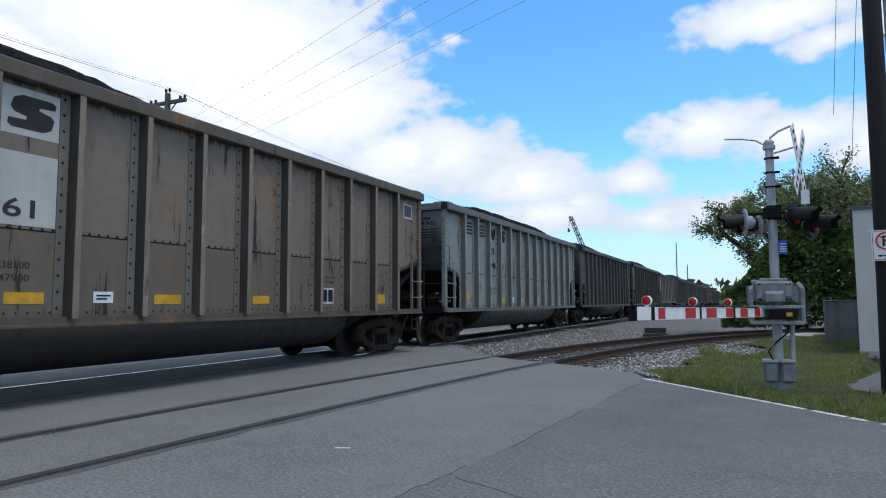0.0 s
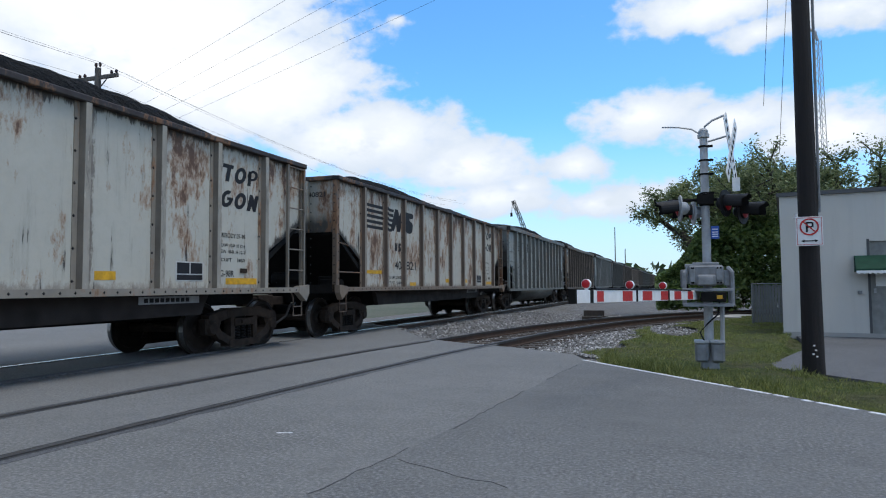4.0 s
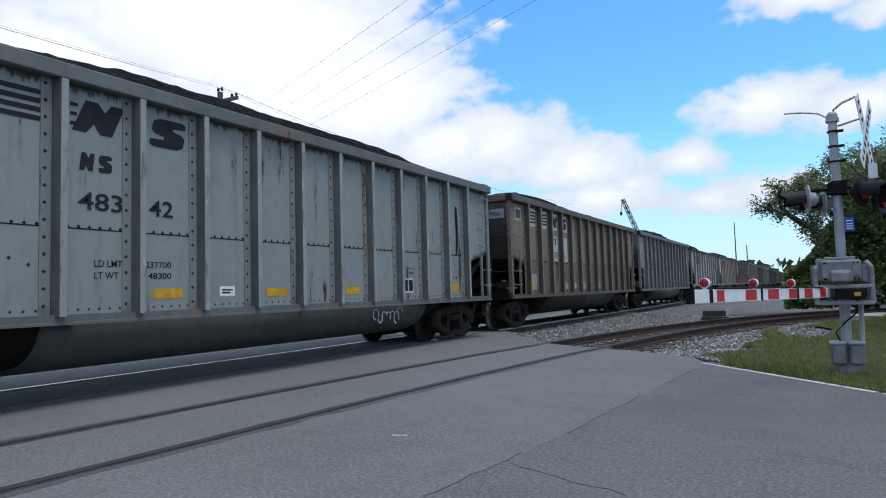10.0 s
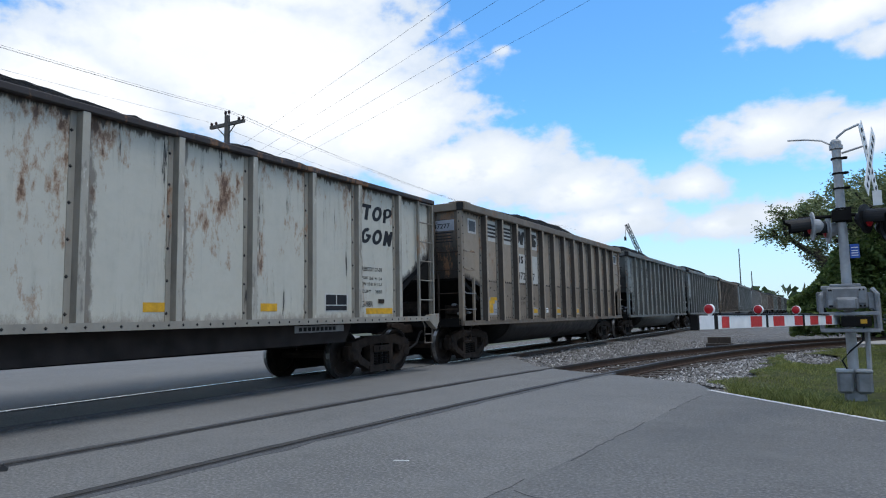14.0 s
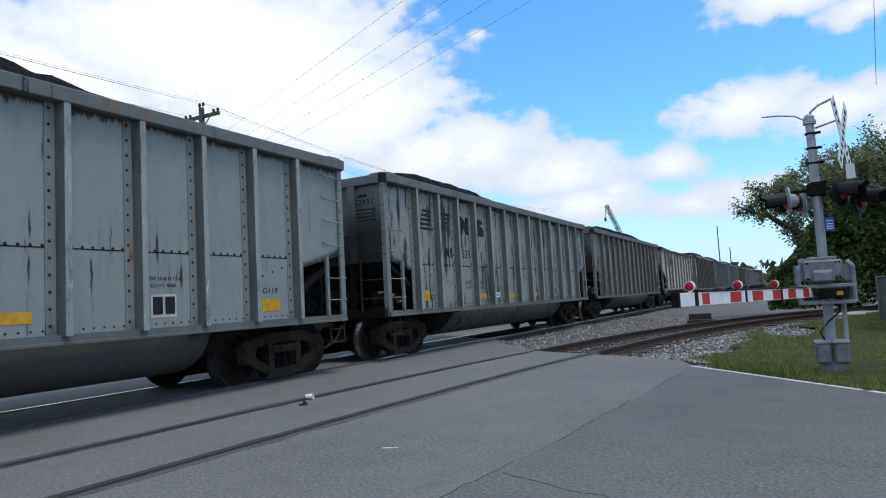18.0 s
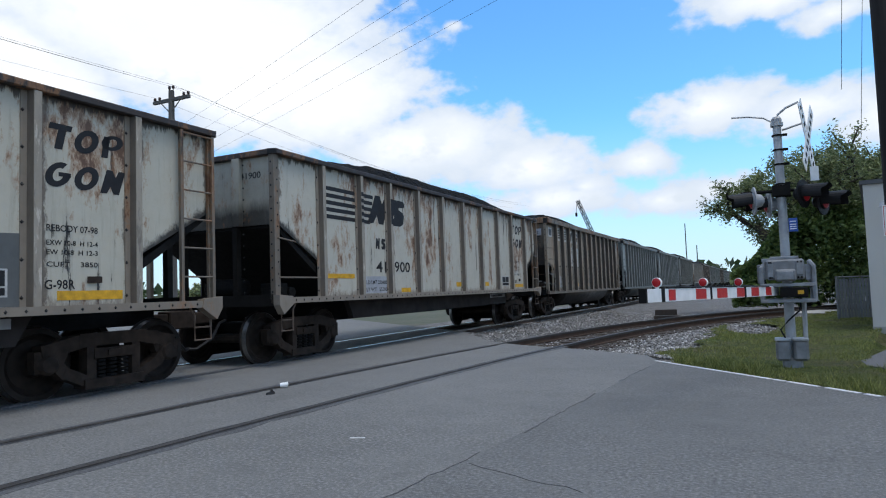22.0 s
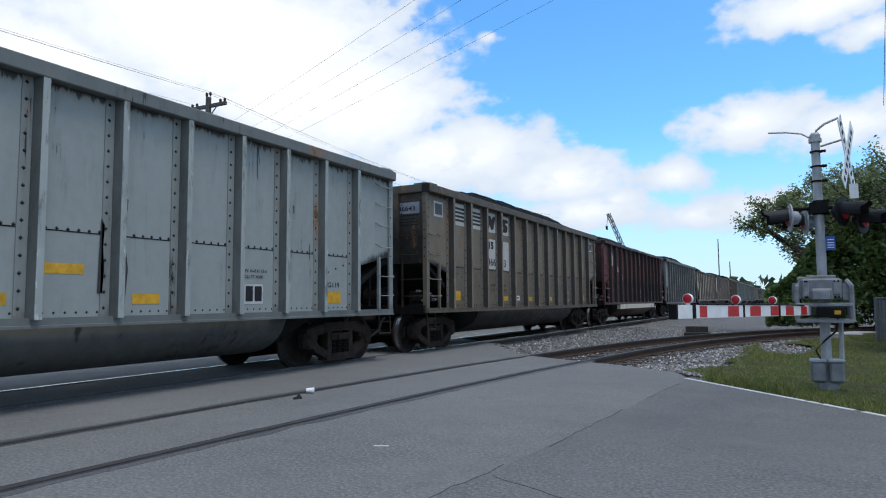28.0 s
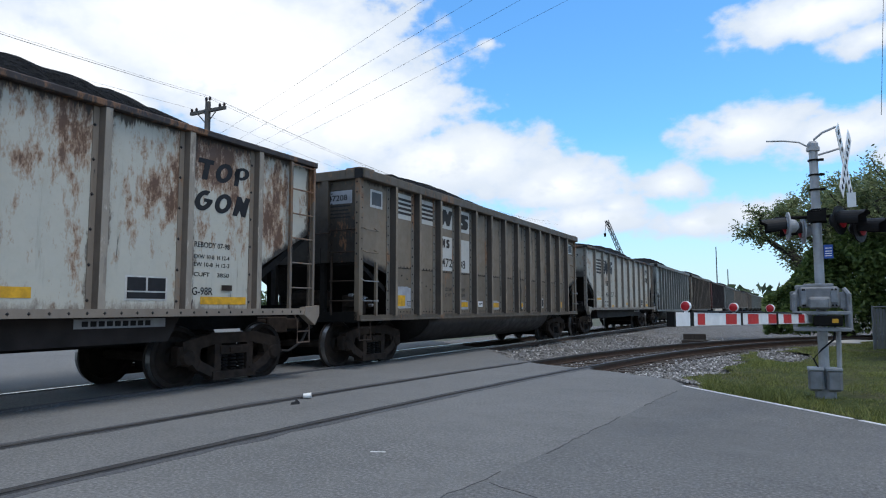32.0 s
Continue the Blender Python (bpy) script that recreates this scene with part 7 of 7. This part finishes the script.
def car_materials(tag, base, kind, streak, rust, grime, low=None, patch=0.0, seed=0.0):
    d = DIMS[kind]
    if kind == "beam":
        grime *= 0.4
    warm = base[0] > base[2] * 1.2 and kind != "beam"
    lim = dict(top=d["top"] - d["chord"], sill=d["sill"])
    (ya, za), (yb, zb) = d["cut"]
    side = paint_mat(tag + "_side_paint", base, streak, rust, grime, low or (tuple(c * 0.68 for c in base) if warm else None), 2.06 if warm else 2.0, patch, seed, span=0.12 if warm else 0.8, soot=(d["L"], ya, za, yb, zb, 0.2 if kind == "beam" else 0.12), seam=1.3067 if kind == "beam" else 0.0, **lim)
    def rusted(k, brown):
        f = min(1.0, rust * 1.15)
        return tuple(c * k * (1 - f) + q * f for c, q in zip(base, brown))
    # webs darker than faces: grime plus the posts' side shade, put into the colour
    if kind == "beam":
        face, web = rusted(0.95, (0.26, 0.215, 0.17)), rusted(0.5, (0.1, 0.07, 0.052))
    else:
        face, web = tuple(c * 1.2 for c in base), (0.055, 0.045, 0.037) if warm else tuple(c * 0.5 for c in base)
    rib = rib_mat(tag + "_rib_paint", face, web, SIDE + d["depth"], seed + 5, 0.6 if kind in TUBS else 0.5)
    post = paint_mat(tag + "_post_paint", tuple(c * 0.85 for c in base) if kind in TUBS else rusted(0.55, (0.12, 0.085, 0.06)), 0.1, max(rust, 0.3), 0.7, None, 2.0, 0, seed + 9)
    # end walls: a darker base that goes near black downwards
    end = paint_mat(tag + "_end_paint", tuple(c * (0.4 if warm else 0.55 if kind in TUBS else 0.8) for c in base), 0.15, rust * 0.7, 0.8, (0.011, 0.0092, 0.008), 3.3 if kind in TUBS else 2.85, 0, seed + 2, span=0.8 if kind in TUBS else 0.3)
    # grey tubs: side colour cut to 0.3, soot and underside shade painted in
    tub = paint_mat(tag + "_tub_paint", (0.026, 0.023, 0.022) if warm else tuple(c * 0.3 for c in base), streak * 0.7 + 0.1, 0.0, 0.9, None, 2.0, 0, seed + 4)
    chord = paint_mat(tag + "_chord_paint", tuple(c * 0.52 for c in base), 0.15, 0.04, 0.8, None, 2.0, 0, seed + 1, top=9) if kind in TUBS else M["rust_chord"]
    sill = paint_mat(tag + "_sill_paint", rusted(0.7, (0.2, 0.15, 0.11)) if kind == "beam" else tuple(c * 0.5 for c in base), 0.0, 0.5 if kind == "beam" else 0.35, 0.9, None, 2.0, 0, seed + 3, top=9, sill=0)
    flange = paint_mat(tag + "_flange_paint", (0.15, 0.14, 0.118) if warm else tuple(c * 0.82 for c in base) if kind in TUBS else rusted(0.72, (0.17, 0.125, 0.09)), 0.2, 0.3, 0.7, None, 2.0, 0, seed + 6, jitter=True)
    return dict(flange=flange, side=side, rib=rib, post=post, end=end, tub=tub, chord=chord, sill=sill, rivet=M["black"])


M["rust_chord"] = paint_mat("rusty_top_edge", (0.03, 0.022, 0.02), 0.0, 0.1, 0.8, seed=13, top=9)
RED_BAND = paint_mat("cream_band_paint", (0.72, 0.63, 0.5), 0.12, 0.55, 0.3, seed=8, top=9, sill=0)
M["oxide_ink"] = plain("oxide_lettering", (0.13, 0.035, 0.027), 0.7, 0, 0.3, 9)
# kind, look, number, and how worn; the first is the car nearest the far end
SPECS = [
    ("tub", "std", None, GREY2, 0.5, 0.0, 0.8, None, 0.0), ("tub", "panel", None, BROWN, 0.4, 0.1, 0.8, None, 0.0),
    ("tub", "std", None, GREY2, 0.3, 0.0, 0.8, None, 0.0), ("tub", "std", None, BROWN, 0.6, 0.0, 0.8, None, 0.0),
    ("beam", "beam", None, CREAM, 0.3, 0.5, 0.6, None, 0.0), ("tub", "panel", None, BROWN, 0.4, 0.1, 0.8, None, 0.0),
    ("tub", "std", None, GREY2, 0.4, 0.0, 0.8, None, 0.0), ("tub", "std", None, GREY2, 0.7, 0.0, 0.8, None, 0.0),
    ("tub", "panel", None, BROWN, 0.4, 0.1, 0.8, None, 0.0), ("beam", "beam", None, CREAM, 0.3, 0.5, 0.6, None, 0.0),
    ("tub", "panel", None, BROWN, 0.5, 0.1, 0.9, None, 0.0), ("tub", "std", None, GREY2, 0.6, 0.0, 0.9, None, 0.0),
    ("tub", "panel", ("4", "98"), GREY, 0.55, 0.0, 0.6, None, 0.0),
    ("tub", "panel", ("463", "61"), BROWN, 0.35, 0.1, 0.5, None, 0.0),
    ("tub", "std", ("513", "06"), GREY, 0.05, 0.0, 0.3, (0.24, 0.225, 0.205), 0.0),
    ("beam", "beam", ("40", "821"), CREAM, 0.15, 0.85, 0.5, None, 0.0),
    ("beam", "beam", ("23", "115"), CREAM, 0.25, 0.45, 0.4, None, 0.0),
    ("beam", "beam", ("42", "522"), (0.35, 0.355, 0.335), 0.45, 0.12, 0.4, None, 0.0),
    ("tub", "std", ("511", "83"), GREY, 0.25, 0.0, 0.3, None, 0.0),
    ("tub", "panel", ("470", "56"), (0.225, 0.17, 0.115), 0.4, 0.08, 0.5, None, 0.0),
    ("tub", "panel", ("483", "42"), GREY, 0.3, 0.0, 0.4, None, 0.0),
    ("tub", "std", ("523", "27"), GREY2, 0.6, 0.0, 0.6, None, 0.0),
    ("tub", "panel", ("472", "77"), (0.29, 0.232, 0.172), 0.2, 0.05, 0.5, None, 0.0),
    ("beam", "beam", ("40", "663"), (0.47, 0.45, 0.38), 0.3, 0.3, 0.35, None, 0.0),
    ("tub", "panel", ("516", "89"), (0.235, 0.235, 0.205), 0.8, 0.0, 0.7, None, 0.0),
    ("tub", "std", ("529", "31"), (0.27, 0.285, 0.265), 0.95, 0.0, 0.5, None, 0.0),
    ("tub", "std", ("513", "28"), (0.258, 0.28, 0.266), 0.2, 0.0, 0.3, None, 0.0),
    ("tub", "panel", ("467", "12"), (0.275, 0.22, 0.16), 0.15, 0.1, 0.5, None, 0.0),
    ("beam", "beam", ("41", "900"), (0.45, 0.425, 0.355), 0.2, 0.6, 0.4, None, 0.0),
    ("beam", "beam", ("41", "946"), (0.45, 0.42, 0.34), 0.25, 0.6, 0.4, None, 0.0),
    ("tub", "panel", ("487", "56"), GREY2, 0.12, 0.0, 0.4, None, 0.0),
    ("oxide", "red", None, RED, 0.12, 0.0, 0.5, None, 0.0),
    ("tub", "panel", ("466", "43"), (0.185, 0.147, 0.103), 0.1, 0.1, 0.6, None, 0.0),
    ("tub", "std", ("529", "77"), (0.28, 0.3, 0.28), 0.3, 0.0, 0.3, None, 0.0),
    ("beam", "beam", ("40", "657"), (0.43, 0.42, 0.365), 0.15, 0.4, 0.4, None, 0.0),
    ("tub", "panel", ("472", "08"), (0.195, 0.155, 0.11), 0.3, 0.05, 0.6, None, 0.0),
    ("beam", "beam", ("40", "733"), (0.45, 0.435, 0.37), 0.1, 0.7, 0.4, None, 0.0),
    ("tub", "std", None, GREY, 0.3, 0.0, 0.5, None, 0.0),
]
LEAD = 13              # cars ahead of the one that fills the view at the start
WORDS = {"std": "grey steel coal gondola, streaked with grime, heaped with coal", "panel": "steel coal gondola with pale striped panels, heaped with coal",
         "beam": "cream steel coal gondola with rust stains and side ladder", "red": "oxide-red steel coal gondola with a flaking cream band"}
LOADS = {("483", "42"): ("LD LMT 237700", "LT WT 48300"), ("511", "83"): ("LD LMT 236900", "LT WT 49100"), ("529", "31"): ("LD LMT 237200", "LT WT 48800"),
         ("42", "522"): ("LD LMT 229400", "LT WT   56600"), ("40", "657"): ("LD LMT 230200", "LT WT   55800"), ("41", "900"): ("LD LMT 230800", "LT WT   55200"),
         ("472", "77"): ("LD LMT 238100", "LT WT 47900"), ("463", "61"): ("LD LMT 238100", "LT WT 47900"), ("513", "06"): ("LD LMT 237600", "LT WT 48400"), ("516", "89"): ("LD LMT 237500", "LT WT 48500")}


def scribble(car, y0, y1, z0, z1, seed, x=SIDE):
    """Chalky spray-can loops that spell nothing."""
    rng = random.Random(seed)
    bm = bmesh.new()
    n = 7
    for k in range(n):
        cy, w, h = y0 + (y1 - y0) * (k + 0.5) / n, (y1 - y0) / n * 0.6, (z1 - z0) * rng.uniform(0.3, 0.5)
        cz, a0, turn = (z0 + z1) / 2 + rng.uniform(-0.06, 0.06), rng.uniform(0, 6), rng.choice((-1, 1)) * rng.uniform(3, 5.5)
        pts = [(cy + w * math.cos(a0 + turn * q / 9) + 0.02 * q / 9, cz + h * math.sin(a0 + turn * q / 9)) for q in range(10)]
        for (ya, za), (yb, zb) in zip(pts, pts[1:]):
            d = Vector((yb - ya, zb - za)).normalized() * 0.011
            prism(bm, [(ya - d.y, za + d.x), (yb - d.y, zb + d.x), (yb + d.y, zb - d.x), (ya + d.y, za - d.x)], 0, x + 0.004, x + 0.006)
    part("spray_scribble", bm, M["chalk"], car, "white spray-paint scribble")


M["repaint"] = paint_mat("dark_repaint", (0.095, 0.1, 0.1), 0.1, 0.0, 0.5, seed=6)
M["rust_deep"] = paint_mat("deep_rust", (0.07, 0.03, 0.02), 0.0, 0.6, 0.6, seed=7)


def extras(car, num):
    """What sets single cars apart."""
    if num == ("42", "522"):
        scribble(car, 5.55, 6.4, 1.3, 1.75, 2)
        decal(car, "label_plate", [rect(2.84, 3.79, 1.17, 1.5)], M["stencil_white"], lift=0.002)
    if num == ("483", "42"):
        scribble(car, 9.3, 10.3, 0.62, 0.86, 5, 1.42)
    if num == ("467", "12"):
        scribble(car, 9.3, 10.2, 1.2, 1.65, 9)
    if num == ("40", "657"):
        decal(car, "paint_patch", [rect(1.74, 2.2, 1.59, 1.635), rect(2.1, 2.52, 1.44, 1.485)], M["chalk"], lift=0.0035)
        scribble(car, 8.0, 8.7, 1.5, 2.0, 11)
    if num == ("511", "83"):
        decal(car, "reflector", [[(1.34, 1.44), (1.92, 1.44), (1.92, 1.54), (1.45, 1.54), (1.45, 1.9), (1.34, 1.9)]], M["yellow"], lift=0.006)
    if num == ("41", "900"):
        decal(car, "repainted_patch", [[(2.78, 1.18), (3.76, 1.18), (3.77, 1.52), (3.62, 1.54), (2.8, 1.53)]], M["patch_grey"], lift=0.0025)
    if num == ("41", "946"):
        for k in range(5):
            a = 5.291 + k * 1.307
            decal(car, "repainted_patch", [[(a + 0.08, 1.165), (a + 1.165, 1.165), (a + 1.165, 1.97 + 0.02 * (k % 2)), (a + 0.7, 1.96), (a + 0.08, 1.975)]], M["repaint"], lift=0.0035)
        decal(car, "rust_patch", [[(3.22, 1.88), (3.58, 1.87), (3.6, 2.0), (3.48, 2.12), (3.35, 2.1), (3.25, 2.0)]], M["rust_deep"])
        decal(car, "rust_patch", [[(4.1, 1.86), (4.75, 1.87), (4.78, 2.03), (4.5, 2.13), (4.2, 2.14), (4.08, 2.0)]], M["rust_deep"])
    if num == ("472", "77"):
        decal(car, "reflector", [rect(1.40, 1.86, 1.44, 1.53), rect(1.6, 2.03, 1.53, 1.61)], M["yellow"], lift=0.006)
    if num == ("483", "42"):
        decal(car, "soot_run", [[(12.62, 2.02), (12.68, 2.0), (12.75, 2.3), (12.76, 2.75), (12.72, 3.15), (12.64, 3.18), (12.62, 2.9), (12.66, 2.5)]], M["dark"], lift=0.012)
    if num == ("472", "08"):
        for y0, w, z0, z1 in ((8.42, 0.26, 1.06, 1.95), (8.5, 0.12, 1.95, 2.4), (8.48, 0.05, 2.6, 3.0), (7.0, 0.05, 1.5, 1.9)):
            decal(car, "soot_run", [[(y0, z0), (y0 + w, z0), (y0 + w * 0.85, z0 + 0.4 * (z1 - z0)), (y0 + w, z0 + 0.7 * (z1 - z0)), (y0 + w * 0.6, z1), (y0 + w * 0.3, z1 - 0.06), (y0 + w * 0.12, z0 + 0.5 * (z1 - z0))]], M["soot_brown"], lift=0.012)
    if num == ("529", "77"):
        for y0, w, z0, z1 in ((8.12, 0.2, 1.1, 2.55), (8.1, 0.07, 2.55, 2.95), (7.92, 0.08, 1.3, 2.2), (6.62, 0.1, 0.75, 1.5)):
            decal(car, "soot_run", [[(y0, z0), (y0 + w * 0.8, z0), (y0 + w, z0 + 0.35 * (z1 - z0)), (y0 + w * 0.7, z0 + 0.6 * (z1 - z0)), (y0 + w * 0.9, z1 - 0.08), (y0 + w * 0.3, z1), (y0 + w * 0.1, z0 + 0.5 * (z1 - z0))]], M["soot"], lift=0.012)
        decal(car, "reflector", [rect(7.22, 7.75, 1.52, 1.64)], M["yellow"])
    if num == ("516", "89"):
        decal(car, "repainted_patch", [rect(5.32, 5.96, 1.1, 3.3)], M["repaint"], lift=0.002)


cars = []
for i, (kind, style, num, base, streak, rust, grime, low, patch) in enumerate(SPECS):
    car = new("coal_car")
    brown = base[0] > base[2] * 1.3 and style == "panel"
    label = WORDS[style]
    if style == "panel":
        label = ("brown " if brown else "grey ") + label
    tagged(car, label, "freight car", "coal cars of the train")
    # cars far ahead: darker base stands in for shaded, grimy post sides
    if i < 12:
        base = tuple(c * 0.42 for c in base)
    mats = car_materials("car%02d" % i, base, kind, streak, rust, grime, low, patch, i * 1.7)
    if style == "red":
        mats["band"] = RED_BAND
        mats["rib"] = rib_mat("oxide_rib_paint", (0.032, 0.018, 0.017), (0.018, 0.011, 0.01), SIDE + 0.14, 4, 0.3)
        mats["flange"] = mats["side"]
        mats["tub_oxide"] = paint_mat("oxide_tub_paint", (0.075, 0.034, 0.027), 0.3, 0.0, 0.7, seed=5)
        mats["chord"] = mats["sill"] = paint_mat("oxide_chord_paint", (0.04, 0.02, 0.017), 0.0, 0.2, 0.8, seed=4)
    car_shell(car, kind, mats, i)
    spec = dict(style=style, num=num)
    if brown:
        spec.update(panel=M["panel_white"], hatch=True, ink=M["panel_ink"], backing=num in (("472", "77"), ("467", "12"), ("472", "08"), ("470", "56")))
    spec["load"] = LOADS.get(num, spec.get("load", ("LD LMT 230600", "LT WT   55400") if kind == "beam" else ("LD LMT 237000", "LT WT 49000")))
    plates(car, kind, mats, spec)
    extras(car, num)
    cars.append((i - LEAD, car))


# ---- what moves ----
def motions():
    """The train rolls by at a nearly even pace, its wheels turning with it."""
    drift = [(0, 0.08), (2, -0.07), (6, 0.07), (8, 0.17), (10, -0.13), (12, -0.39), (13, -0.55), (16, -0.54), (20, -0.41), (21.5, -0.37), (23, -0.15), (25, 0.07), (28, -0.01), (30, -0.05), (31, 0.12), (32, 0.1)]
    for i, car in cars:
        walk(car, [(t, pose(TRACK_X, SPEED * t - PITCH * i + o, 0)) for t, o in drift])
    blown = [(0, -7.2, 1.0), (13.5, -7.0, 2.0), (14.6, -6.6, 3.3), (15.5, -6.2, 4.35), (15.8, -6.08, 4.6), (16.1, -6.0, 4.95), (16.5, -5.95, 5.65), (16.9, -5.87, 6.14), (17.4, -5.8, 6.58),
             (17.7, -5.68, 6.7), (18.0, -5.66, 6.8), (18.3, -5.6, 6.86), (32, -5.59, 6.86)]
    walk(cup, [(t, pose(x, y, 0.0, 0, 0, 40 + 360 * min(1, max(0, t - 13.5) / 4.8))) for t, x, y in blown])
    scraps = [(0, -5.9, 1.2), (13.5, -5.8, 2.5), (15.5, -5.44, 5.5), (16.1, -5.4, 5.9), (16.6, -5.42, 6.25), (18, -5.4, 6.36), (32, -5.4, 6.4)]
    walk(scrap, [(t, pose(x, y, 0.0, 0, 0, min(60, 4 * t))) for t, x, y in scraps])
    spin = math.degrees(SPEED / 0.457)
    done = {}
    for i, car in cars:
        for ax in [c for c in car.children if c.name.startswith("axle")]:
            p = ax.location.copy()
            key = round(p.y, 3)
            if key not in done:
                walk(ax, [(k / 30, pose(p.x, p.y, p.z, -spin * k / 30)) for k in range(0, 961)])
                done[key] = ax.animation_data
            else:
                ax.rotation_mode = "QUATERNION"
                ax.animation_data_create()
                ax.animation_data.action = done[key].action
                ax.animation_data.action_slot = done[key].action_slot


motions()
